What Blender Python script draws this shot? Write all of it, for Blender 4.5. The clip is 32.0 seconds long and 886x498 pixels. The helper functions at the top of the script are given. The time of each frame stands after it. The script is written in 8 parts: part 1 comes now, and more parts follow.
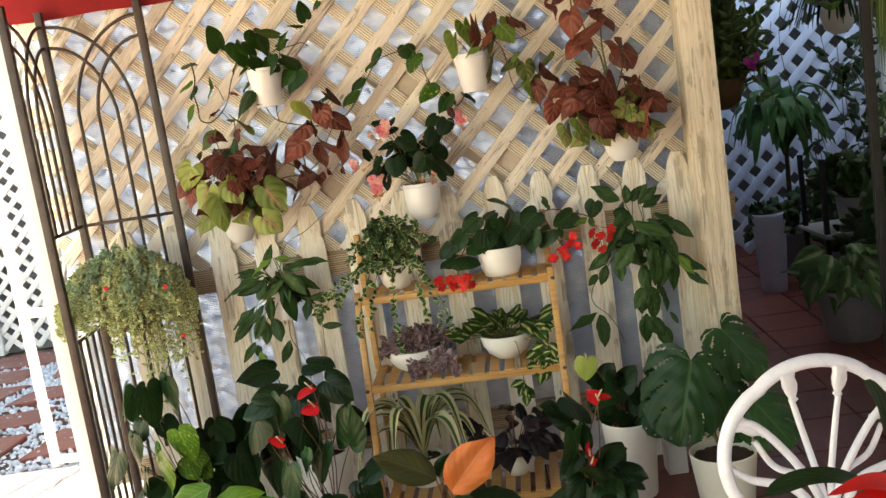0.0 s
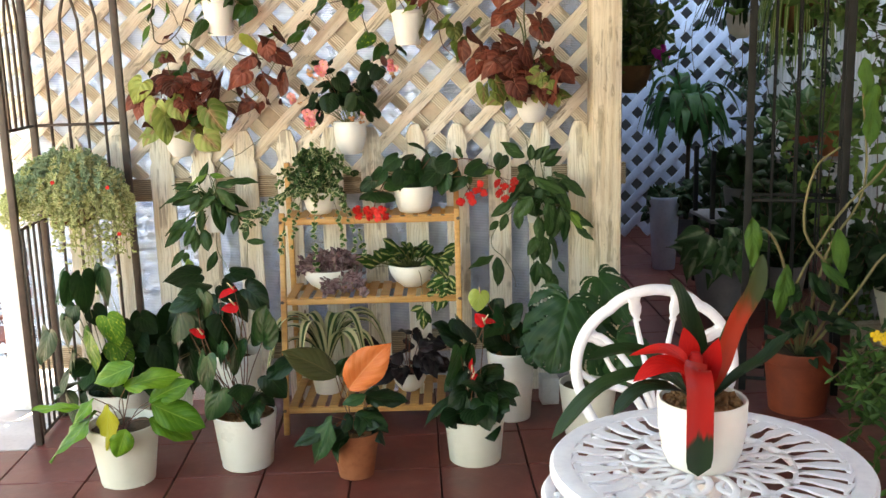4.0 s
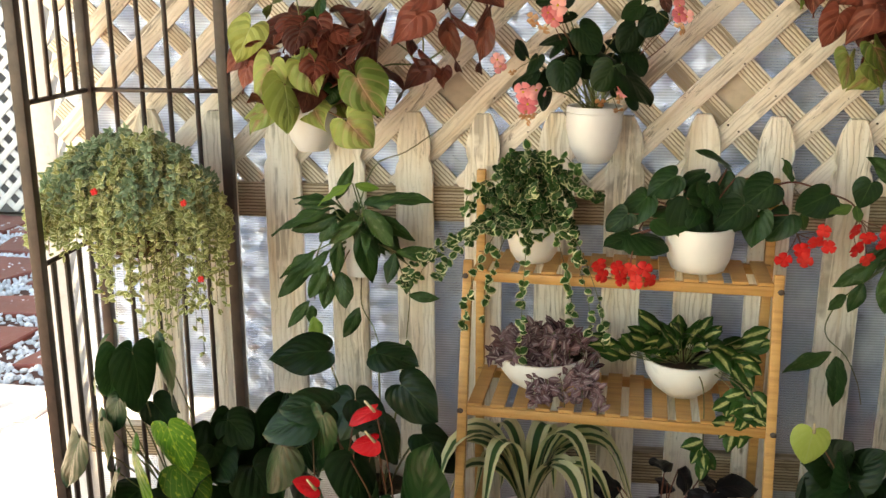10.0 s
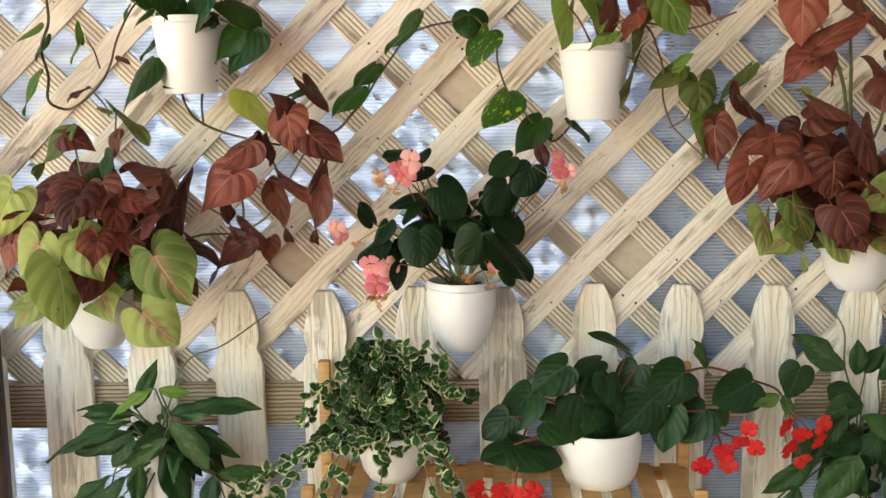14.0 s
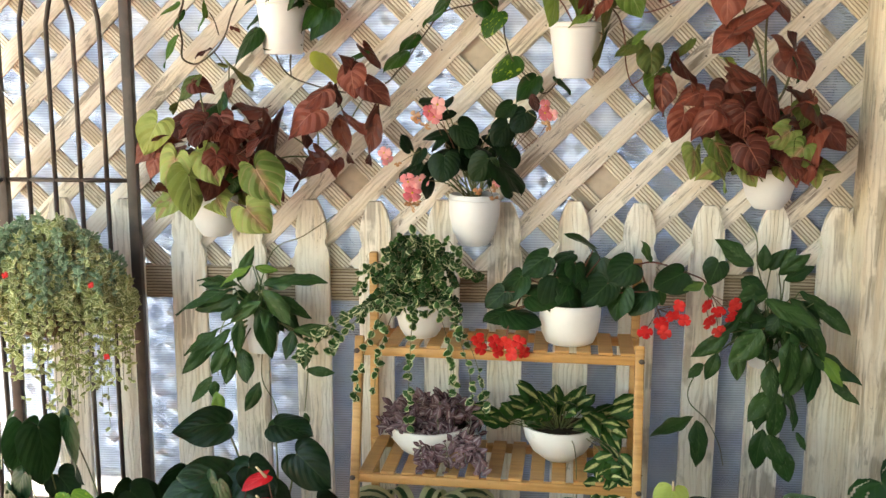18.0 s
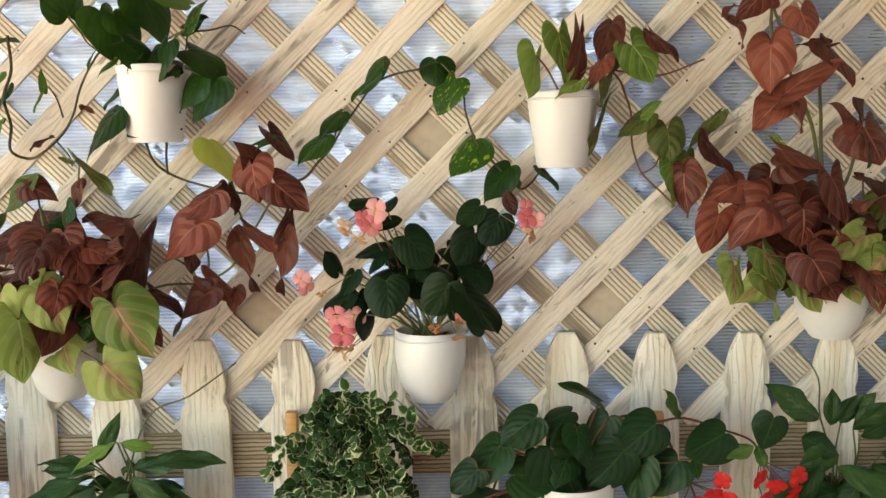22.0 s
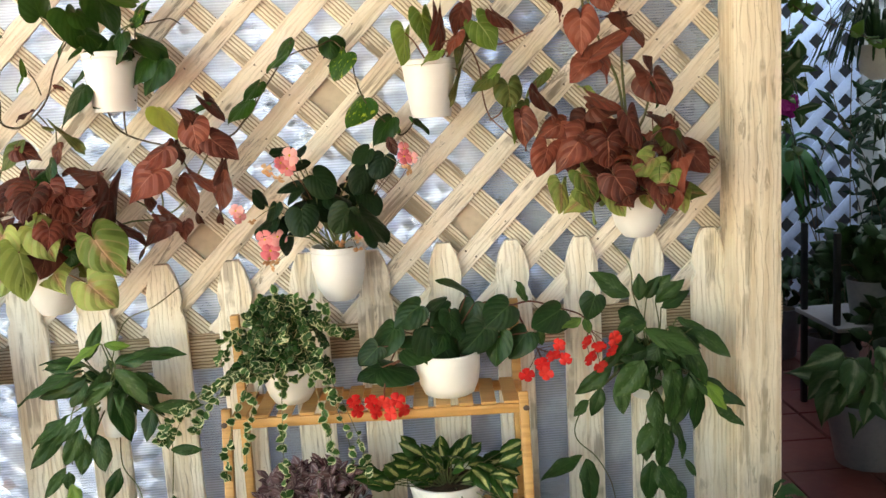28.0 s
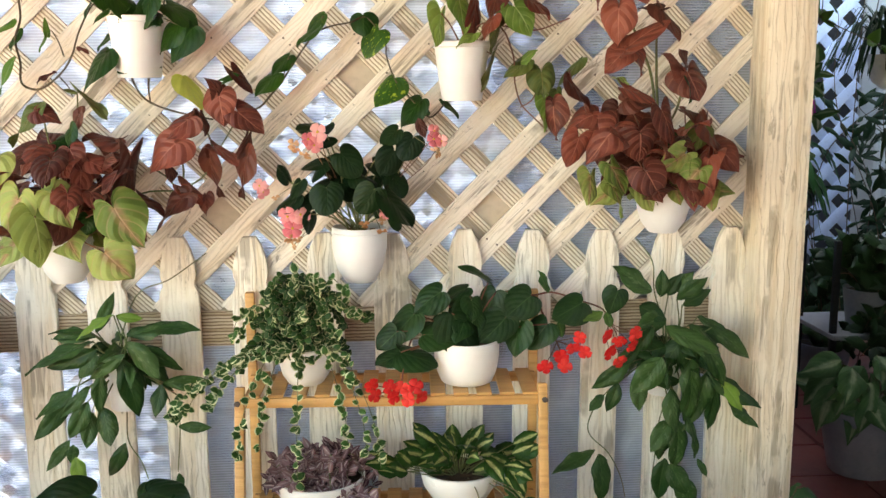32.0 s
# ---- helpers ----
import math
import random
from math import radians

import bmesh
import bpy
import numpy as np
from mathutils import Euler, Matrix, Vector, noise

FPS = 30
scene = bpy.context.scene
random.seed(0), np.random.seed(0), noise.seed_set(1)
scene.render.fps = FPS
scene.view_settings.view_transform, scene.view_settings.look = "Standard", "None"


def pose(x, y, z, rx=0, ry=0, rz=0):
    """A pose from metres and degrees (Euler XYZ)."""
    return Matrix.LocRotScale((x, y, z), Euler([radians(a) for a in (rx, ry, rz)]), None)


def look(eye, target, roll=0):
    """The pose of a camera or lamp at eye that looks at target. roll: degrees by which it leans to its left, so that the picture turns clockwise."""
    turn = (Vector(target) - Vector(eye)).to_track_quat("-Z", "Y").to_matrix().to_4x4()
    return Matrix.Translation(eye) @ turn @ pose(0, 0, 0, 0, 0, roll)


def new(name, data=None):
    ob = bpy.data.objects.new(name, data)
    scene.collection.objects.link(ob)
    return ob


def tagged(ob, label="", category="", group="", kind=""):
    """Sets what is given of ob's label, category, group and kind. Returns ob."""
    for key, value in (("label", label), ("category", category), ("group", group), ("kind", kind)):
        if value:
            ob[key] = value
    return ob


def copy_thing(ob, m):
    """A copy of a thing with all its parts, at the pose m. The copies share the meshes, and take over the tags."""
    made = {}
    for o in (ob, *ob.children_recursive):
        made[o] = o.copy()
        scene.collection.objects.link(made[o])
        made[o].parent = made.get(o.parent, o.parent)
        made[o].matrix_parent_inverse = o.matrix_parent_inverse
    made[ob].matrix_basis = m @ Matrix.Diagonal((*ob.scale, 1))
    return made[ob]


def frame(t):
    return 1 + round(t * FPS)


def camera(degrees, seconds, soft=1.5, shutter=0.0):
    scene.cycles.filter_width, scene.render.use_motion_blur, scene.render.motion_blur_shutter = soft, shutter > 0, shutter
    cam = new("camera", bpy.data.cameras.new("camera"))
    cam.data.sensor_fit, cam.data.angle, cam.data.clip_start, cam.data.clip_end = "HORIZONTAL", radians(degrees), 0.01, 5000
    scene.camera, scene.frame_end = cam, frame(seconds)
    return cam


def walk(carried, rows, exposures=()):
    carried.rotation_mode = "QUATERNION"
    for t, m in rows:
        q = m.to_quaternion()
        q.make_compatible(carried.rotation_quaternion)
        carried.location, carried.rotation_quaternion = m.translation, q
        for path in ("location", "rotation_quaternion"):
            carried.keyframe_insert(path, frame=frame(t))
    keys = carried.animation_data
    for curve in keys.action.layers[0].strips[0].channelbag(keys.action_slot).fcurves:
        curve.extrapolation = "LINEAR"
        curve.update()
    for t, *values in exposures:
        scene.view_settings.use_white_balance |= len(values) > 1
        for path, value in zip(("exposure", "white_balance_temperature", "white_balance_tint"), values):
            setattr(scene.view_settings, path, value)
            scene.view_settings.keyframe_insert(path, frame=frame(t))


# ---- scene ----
cam = camera(47.9, 32.0)
METRES, EYE, TILT, LEAN, TURN = 5.6, 1.475, 0.0, 0.0, 1.2
ROWS = [
    (0.0, 0.0, 0.0, 0.0, -1.46, -9.75, 8.51),
    (0.5, -0.0116, -0.0315, 0.0006, -3.86, -12.23, 7.85),
    (1.0, -0.0219, -0.05, -0.0046, -4.08, -11.96, 5.2),
    (1.5, -0.0213, -0.0765, -0.0043, -8.26, -12.38, 5.28),
    (2.0, -0.0028, -0.0814, -0.0057, -10.44, -11.08, 3.55),
    (2.5, 0.0099, -0.0752, -0.0102, -10.66, -10.7, 2.16),
    (3.0, 0.0136, -0.0723, -0.0105, -12.51, -11.39, 3.49),
    (3.5, 0.0051, -0.0772, -0.0123, -6.99, -11.68, 1.11),
    (5.5, -0.0037, -0.0623, -0.012, -3.07, -10.6, 2.19),
    (6.0, -0.0002, -0.0634, -0.0147, -3.7, -11.89, 1.25),
    (6.5, 0.0058, -0.0631, -0.0181, -1.5, -13.16, 0.52),
    (7.0, -0.0003, -0.0495, -0.0175, 0.58, -13.53, -0.51),
    (7.5, -0.0129, -0.0215, -0.0181, -2.64, -14.66, 1.49),
    (8.0, -0.0177, 0.0144, -0.0198, 1.49, -13.61, 0.79),
    (8.5, -0.0229, 0.0648, -0.0242, 8.46, -15.69, -0.16),
    (9.0, -0.0324, 0.1236, -0.0203, 4.96, -13.19, 2.61),
    (9.5, -0.0295, 0.1749, -0.0199, 2.85, -14.27, 1.6),
    (10.0, -0.0262, 0.2132, -0.0145, 5.93, -14.84, 0.12),
    (10.5, -0.0258, 0.2545, -0.0131, 0.37, -11.53, 0.95),
    (11.0, -0.0266, 0.2825, -0.009, -5.27, -9.98, -0.07),
    (11.5, -0.0208, 0.2871, -0.0085, -0.62, -10.09, -1.34),
    (12.0, -0.0138, 0.2889, -0.009, 3.26, -10.46, -0.94),
    (12.5, -0.0152, 0.2945, -0.0076, 0.72, -9.35, -0.4),
    (13.0, -0.0207, 0.3, -0.0084, -1.59, -8.6, -1.2),
    (13.5, -0.0214, 0.3033, -0.0068, -2.0, -8.77, -0.09),
    (14.0, -0.0202, 0.3009, -0.0052, -1.39, -8.35, 0.76),
    (14.5, -0.0195, 0.3024, -0.0056, -0.85, -9.1, 0.7),
    (16.5, -0.0227, 0.2363, -0.005, -0.68, -7.09, 0.51),
    (17.0, -0.0195, 0.2096, -0.0051, -0.7, -7.68, 0.58),
    (17.5, -0.0076, 0.1873, -0.0095, 0.87, -9.36, -0.9),
    (18.0, -0.0053, 0.1811, -0.0086, 2.15, -10.07, -0.25),
    (18.5, -0.0121, 0.1969, -0.0084, 0.19, -9.5, 1.01),
    (19.0, -0.0177, 0.2262, -0.0077, -3.66, -9.29, 2.98),
    (19.5, -0.0097, 0.2609, -0.0041, -2.17, -8.24, 3.38),
    (20.0, -0.0043, 0.2793, -0.0004, -0.86, -5.81, 2.27),
    (20.5, -0.0086, 0.2959, 0.0021, -0.55, -5.3, -0.16),
    (21.0, -0.0119, 0.3041, 0.0035, -2.41, -4.63, -0.29),
    (21.5, -0.0114, 0.3074, 0.0015, -1.79, -5.93, 1.31),
    (22.0, -0.0117, 0.3055, -0.0005, -1.72, -6.54, 0.94),
    (22.5, -0.0113, 0.3029, -0.0011, -2.93, -6.23, -0.13),
    (23.0, -0.0134, 0.3038, -0.0012, -2.67, -6.79, -2.01),
    (23.5, -0.0153, 0.3024, -0.0013, -1.3, -6.51, -2.37),
    (24.0, -0.0158, 0.3003, -0.0017, -0.47, -6.34, -1.96),
    (24.5, -0.017, 0.2998, -0.0017, 0.23, -6.27, -1.66),
    (25.0, -0.017, 0.3004, -0.0013, -0.33, -6.4, -0.53),
    (25.5, -0.0152, 0.3021, -0.0004, -1.04, -7.03, 0.9),
    (27.5, -0.0101, 0.2101, 0.0042, -3.53, -8.03, 1.67),
    (28.0, -0.0025, 0.2064, 0.004, -5.95, -9.7, 3.29),
    (28.5, -0.0158, 0.1986, 0.0069, -10.39, -10.7, 4.18),
    (29.0, -0.0284, 0.1995, 0.0082, -8.85, -9.46, 2.15),
    (29.5, -0.0265, 0.2114, 0.0084, -6.42, -7.56, 1.61),
    (30.0, -0.0338, 0.2142, 0.0091, -9.4, -7.97, 2.54),
    (30.5, -0.0388, 0.2144, 0.01, -8.63, -7.4, 2.25),
    (31.0, -0.0323, 0.216, 0.0065, -8.34, -9.24, 2.36),
    (31.5, -0.0273, 0.2143, 0.0042, -8.66, -10.56, 1.27),
    (32.0, -0.0222, 0.2144, 0.001, -7.01, -10.18, 0.27),
]
EXPOSURES = [(0.0, 3.42, 11400, 5), (1.0, 3.55, 10900, 3.5), (3.0, 3.89, 9500, 3), (6.0, 3.68, 12000, 4), (8.0, 3.7, 11000, 4), (9.0, 3.40, 12300, 5), (10.0, 3.54, 11500, 4.5), (11.0, 3.75, 9200, 3), (13.0, 3.65, 9200, 2.5), (17.0, 3.73, 9100, 2.5), (19.0, 3.67, 9500, 2), (22.0, 3.53, 9500, 1.5), (25.0, 3.54, 9600, 1.5), (28.0, 3.87, 10000, 3), (29.0, 3.90, 9700, 3), (31.0, 3.78, 10200, 5), (32.0, 3.91, 9500, 5)]
walk(cam, [(t, pose(0, 0, EYE, TILT, LEAN, TURN) @ pose(METRES * x, METRES * y, METRES * z, 90 + pitch, roll, yaw)) for t, x, y, z, yaw, pitch, roll in ROWS], EXPOSURES)

# ---- light ----
SUN_EL, SUN_X, SUN_Y = 54.0, 0.35, 0.94
world = bpy.data.worlds.new("sky")
world.use_nodes = True
scene.world = world
wt = world.node_tree
sky = wt.nodes.new("ShaderNodeTexSky")
sky.sky_type, sky.sun_disc = "NISHITA", False
sky.sun_elevation, sky.sun_rotation = radians(SUN_EL), math.atan2(SUN_X, SUN_Y)
wt.links.new(sky.outputs[0], wt.nodes["Background"].inputs["Color"])
wt.nodes["Background"].inputs["Strength"].default_value = 0.10
sun_data = bpy.data.lights.new("sun", "SUN")
sun_data.energy, sun_data.angle, sun_data.color = 5.0, radians(0.5), (1.0, 0.97, 0.93)
sun = new("sun", sun_data)
sun.matrix_world = look((SUN_X * 10, SUN_Y * 10, math.tan(radians(SUN_EL)) * 10 * math.hypot(SUN_X, SUN_Y)), (0, 0, 0))

# ---- materials ----
def rgba(c):
    return (c[0], c[1], c[2], 1.0)


class Nodes:
    """A small builder for node materials."""

    def __init__(self, name):
        self.m = bpy.data.materials.new(name)
        self.m.use_nodes = True
        self.t = self.m.node_tree
        self.bsdf = self.t.nodes["Principled BSDF"]
        self.out = self.t.nodes["Material Output"]

    def put(self, kind, values=None):
        n = self.t.nodes.new(kind)
        for k, v in (values or {}).items():
            self.feed(n.inputs[k], v)
        return n

    def feed(self, socket, v):
        if isinstance(v, bpy.types.NodeSocket):
            self.t.links.new(v, socket)
        else:
            socket.default_value = v

    def coord(self, which="Object", scale=(1, 1, 1)):
        c = self.put("ShaderNodeTexCoord").outputs[which]
        return self.put("ShaderNodeMapping", {"Vector": c, "Scale": scale}).outputs[0]

    def noise(self, vec, scale, detail=3.0, rough=0.55, dist=0.0):
        return self.put("ShaderNodeTexNoise", {"Vector": vec, "Scale": scale, "Detail": detail, "Roughness": rough, "Distortion": dist}).outputs["Fac"]

    def mix(self, fac, a, b, blend="MIX"):
        n = self.put("ShaderNodeMix")
        n.data_type, n.blend_type = "RGBA", blend
        self.feed(n.inputs[0], fac)
        self.feed(n.inputs[6], a if isinstance(a, bpy.types.NodeSocket) else rgba(a))
        self.feed(n.inputs[7], b if isinstance(b, bpy.types.NodeSocket) else rgba(b))
        return n.outputs[2]

    def math(self, op, a, b=0.0, c=0.0):
        n = self.put("ShaderNodeMath")
        n.operation = op
        for i, v in enumerate((a, b, c)):
            self.feed(n.inputs[i], v)
        return n.outputs[0]

    def step(self, v, lo, hi):
        n = self.put("ShaderNodeMapRange", {"Value": v, "From Min": lo, "From Max": hi})
        n.interpolation_type = "SMOOTHSTEP"
        return n.outputs[0]

    def wave(self, vec, scale, direction, dist=0.0):
        n = self.put("ShaderNodeTexWave", {"Vector": vec, "Scale": scale, "Distortion": dist, "Detail": 2.0, "Detail Scale": 1.5})
        n.bands_direction = direction
        return n.outputs["Fac"]

    def bump(self, height, strength=0.3, distance=0.01):
        n = self.put("ShaderNodeBump", {"Height": height, "Strength": strength, "Distance": distance})
        self.feed(self.bsdf.inputs["Normal"], n.outputs[0])
        return n.outputs[0]

    def random(self):
        return self.put("ShaderNodeObjectInfo").outputs["Random"]

    def done(self, colour=None, rough=None, metal=None, spec=None):
        for key, v in (("Base Color", colour), ("Roughness", rough), ("Metallic", metal), ("Specular IOR Level", spec)):
            if v is not None:
                self.feed(self.bsdf.inputs[key], rgba(v) if isinstance(v, tuple) else v)
        return self.m


def surface(name, c1, c2, rough=0.6, scale=8.0, fine=60.0, bump=0.15, metal=0.0, spec=0.4, vary=0.0, specks=0.25):
    """A plain surface with stains at one scale and grain at another."""
    n = Nodes(name)
    v = n.coord()
    big, small = n.noise(v, scale, 4.0), n.noise(v, fine, 3.0)
    col = n.mix(n.step(big, 0.3, 0.7), c1, c2)
    col = n.mix(n.math("MULTIPLY", n.step(small, 0.45, 0.75), specks), col, tuple(0.6 * a for a in c2))
    if vary:
        r = n.random()
        col = n.mix(n.math("MULTIPLY", r, vary), col, tuple(0.55 * a for a in c1))
    n.bump(n.math("ADD", small, big), bump, 0.004)
    return n.done(col, n.math("MULTIPLY_ADD", big, 0.2, rough - 0.1), metal, spec)


def wood(name, light, dark, grooves=0.0, along=2.0, across=55.0, rough=0.75, knots=True, streaks=0.55, rings=0.0, ring_amount=0.4):
    """Wood whose grain runs along the object's own x; with grooves it is finely ribbed along its length."""
    n = Nodes(name)
    seed = n.random()
    base = n.put("ShaderNodeTexCoord").outputs["Object"]
    shift = n.put("ShaderNodeVectorMath", {0: base})
    off = n.put("ShaderNodeCombineXYZ", {"X": n.math("MULTIPLY", seed, 37.0), "Y": n.math("MULTIPLY", seed, 11.0), "Z": n.math("MULTIPLY", seed, 5.0)})
    n.feed(shift.inputs[1], off.outputs[0])
    v = n.put("ShaderNodeMapping", {"Vector": shift.outputs[0], "Scale": (along, across, across)}).outputs[0]
    grain = n.noise(v, 1.0, 5.0, 0.6, 0.6)
    blot = n.noise(shift.outputs[0], 5.0, 4.0)
    col = n.mix(n.step(grain, 0.40, 0.74), light, dark)
    patch = n.noise(n.put("ShaderNodeMapping", {"Vector": shift.outputs[0], "Scale": (4.0, 9.0, 9.0)}).outputs[0], 1.0, 5.0, 0.65)
    col = n.mix(n.math("MULTIPLY", n.step(patch, 0.52, 0.72), 0.5), col, tuple(min(1.0, 1.12 * a + 0.02) for a in light))
    col = n.mix(n.math("MULTIPLY", n.step(blot, 0.5, 0.75), 0.45), col, tuple(0.5 * (a + b) for a, b in zip(light, dark)))
    if knots:
        vor = n.put("ShaderNodeTexVoronoi", {"Vector": n.put("ShaderNodeMapping", {"Vector": shift.outputs[0], "Scale": (5.0, 13.0, 0.01)}).outputs[0], "Scale": 1.0}).outputs["Distance"]
        col = n.mix(n.math("SUBTRACT", 1.0, n.step(vor, 0.03, 0.085)), col, tuple(0.35 * a for a in dark))
    streak = n.noise(n.put("ShaderNodeMapping", {"Vector": shift.outputs[0], "Scale": (1.6, 26.0, 26.0)}).outputs[0], 1.0, 4.0, 0.7)
    worn = n.math("MULTIPLY", n.step(streak, 0.52, 0.59), n.step(n.noise(shift.outputs[0], 7.0, 4.0), 0.46, 0.56))
    col = n.mix(n.math("MULTIPLY", worn, streaks), col, tuple(0.40 * a for a in dark))
    smear = n.noise(n.put("ShaderNodeMapping", {"Vector": shift.outputs[0], "Scale": (9.0, 42.0, 42.0)}).outputs[0], 1.0, 6.0, 0.75, 0.8)
    spread = n.math("MULTIPLY", n.step(smear, 0.56, 0.62), n.step(n.noise(shift.outputs[0], 4.0, 3.0), 0.50, 0.58))
    col = n.mix(n.math("MULTIPLY", spread, streaks * 0.9), col, tuple(0.36 * a for a in dark))
    dirt = n.noise(shift.outputs[0], 120.0, 3.0, 0.7)
    col = n.mix(n.math("MULTIPLY", n.step(dirt, 0.60, 0.72), 0.35), col, tuple(0.5 * a for a in dark))
    col = n.mix(n.math("MULTIPLY", seed, 0.22), col, dark)
    height = grain
    if rings:
        bent = n.put("ShaderNodeMapping", {"Vector": shift.outputs[0], "Scale": (0.22, 1.0, 1.0)}).outputs[0]
        line = n.step(n.wave(bent, rings, "Y", 9.0), 0.60, 0.95)
        line = n.math("MULTIPLY", line, n.step(n.noise(shift.outputs[0], 9.0, 3.0), 0.30, 0.62))
        col = n.mix(n.math("MULTIPLY", line, ring_amount), col, tuple(0.62 * a for a in dark))
        height = n.math("SUBTRACT", grain, n.math("MULTIPLY", line, 0.8))
    if grooves:
        w = n.wave(base, grooves, "Y", 1.2)
        cut = n.step(w, 0.12, 0.45)
        col = n.mix(n.math("SUBTRACT", 1.0, cut), col, tuple(0.62 * a for a in dark))
        height = n.math("ADD", n.math("MULTIPLY", cut, 1.5), grain)
    n.bump(height, 0.45, 0.004)
    return n.done(col, rough)


def leaf_mat(name, c1, c2, vein, rough=0.38, back=0.22, edge=None, heart=None, spots=None, veins=7.0, vein_amount=0.6, vary=0.5, edge_at=0.47, gloss=0.2, side=0.35, relief=0.10):
    """A leaf: veins from its own length and width, blotches, a share of light through the blade.
    edge: colour of a pale margin; heart: colour of a pale middle; spots: colour of marbling."""
    n = Nodes(name)
    uv = n.put("ShaderNodeTexCoord").outputs["UV"]
    sep = n.put("ShaderNodeSeparateXYZ", {0: uv})
    u = n.math("ABSOLUTE", n.math("SUBTRACT", sep.outputs[0], 0.5))
    v = sep.outputs[1]
    seed = n.random()
    off = n.put("ShaderNodeCombineXYZ", {"X": n.math("MULTIPLY", seed, 23.0), "Y": n.math("MULTIPLY", seed, 7.0), "Z": 0.0})
    shift = n.put("ShaderNodeVectorMath", {0: n.coord("Object"), 1: off.outputs[0]})
    obj = shift.outputs[0]
    blot = n.noise(obj, 3.0, 4.0)
    fac = n.math("ADD", n.math("MULTIPLY", n.math("SUBTRACT", blot, 0.5), 0.9), n.math("MULTIPLY", seed, vary))
    col = n.mix(n.step(fac, 0.0, 0.6), c1, c2)
    if heart:
        jag = n.math("ADD", u, n.math("MULTIPLY", n.noise(obj, 9.0), 0.16))
        col = n.mix(n.math("MULTIPLY", n.math("SUBTRACT", 1.0, n.step(jag, 0.10, 0.26)), n.step(n.noise(obj, 1.7, 2.0), 0.28, 0.48)), col, heart)
    if edge:
        jag = n.math("ADD", u, n.math("MULTIPLY", n.noise(obj, 7.0), 0.14))
        col = n.mix(n.step(jag, edge_at, edge_at + 0.05), col, edge)
    if spots:
        m = n.noise(n.put("ShaderNodeMapping", {"Vector": obj, "Scale": (14.0, 6.0, 6.0)}).outputs[0], 1.0, 3.0)
        col = n.mix(n.math("MULTIPLY", n.step(m, 0.57, 0.66), n.step(seed, 0.1, 0.8)), col, spots)
    lat = n.math("FRACT", n.math("SUBTRACT", n.math("MULTIPLY", v, veins), n.math("MULTIPLY", u, veins * 0.8)))
    ridge = n.math("ABSOLUTE", n.math("SUBTRACT", lat, 0.5))
    line = n.math("SUBTRACT", 1.0, n.step(ridge, 0.0, 0.12))
    mid = n.math("SUBTRACT", 1.0, n.step(u, 0.006, 0.03))
    both = n.math("MAXIMUM", n.math("MULTIPLY", line, side), mid)
    col = n.mix(n.math("MULTIPLY", both, vein_amount), col, vein)
    nrm = n.bump(n.math("SUBTRACT", n.math("ADD", n.math("MULTIPLY", blot, 0.5), n.math("MULTIPLY", n.step(ridge, 0.0, 0.5), 0.9)), n.math("MULTIPLY", mid, 0.8)), relief, 0.03)
    n.done(col, n.math("MULTIPLY_ADD", blot, 0.25, rough - 0.10), 0.0, gloss)
    tr = n.put("ShaderNodeBsdfTranslucent", {"Color": n.mix(0.5, col, tuple(min(1.0, 1.6 * a) for a in c2)), "Normal": nrm})
    sh = n.put("ShaderNodeMixShader", {0: back, 1: n.bsdf.outputs[0], 2: tr.outputs[0]})
    n.t.links.new(sh.outputs[0], n.out.inputs["Surface"])
    return n.m


def clear_sheet():
    """Milky twin-wall plastic with fine level ribs, cloudy patches and water stains."""
    n = Nodes("twin_wall_plastic")
    v = n.coord()
    rib = n.wave(v, 48.0, "Z", 0.05)
    cloud = n.noise(v, 4.0, 5.0)
    speck = n.noise(v, 38.0, 4.0)
    col = n.mix(n.step(cloud, 0.35, 0.7), (0.74, 0.79, 0.84), (0.84, 0.86, 0.88))
    col = n.mix(n.math("MULTIPLY", n.step(rib, 0.55, 0.9), 0.22), col, (0.60, 0.66, 0.73))
    col = n.mix(n.math("MULTIPLY", n.step(speck, 0.62, 0.72), 0.4), col, (0.8, 0.82, 0.84))
    n.bump(n.math("ADD", rib, n.math("MULTIPLY", cloud, 3.0)), 0.25, 0.004)
    n.done(col, n.math("MULTIPLY_ADD", cloud, 0.25, 0.12), 0.0, 0.5)
    tr = n.put("ShaderNodeBsdfTranslucent", {"Color": col})
    milk = n.put("ShaderNodeMixShader", {0: 0.07, 1: n.bsdf.outputs[0], 2: tr.outputs[0]})
    clear = n.put("ShaderNodeBsdfRefraction", {"Color": (0.88, 0.93, 1.0, 1.0), "Roughness": 0.035, "IOR": 1.03})
    share = n.math("SUBTRACT", n.math("MULTIPLY_ADD", n.step(rib, 0.3, 0.8), -0.14, 0.74), n.math("MULTIPLY", n.step(cloud, 0.42, 0.72), 0.26))
    sh = n.put("ShaderNodeMixShader", {0: share, 1: milk.outputs[0], 2: clear.outputs[0]})
    n.t.links.new(sh.outputs[0], n.out.inputs["Surface"])
    return n.m


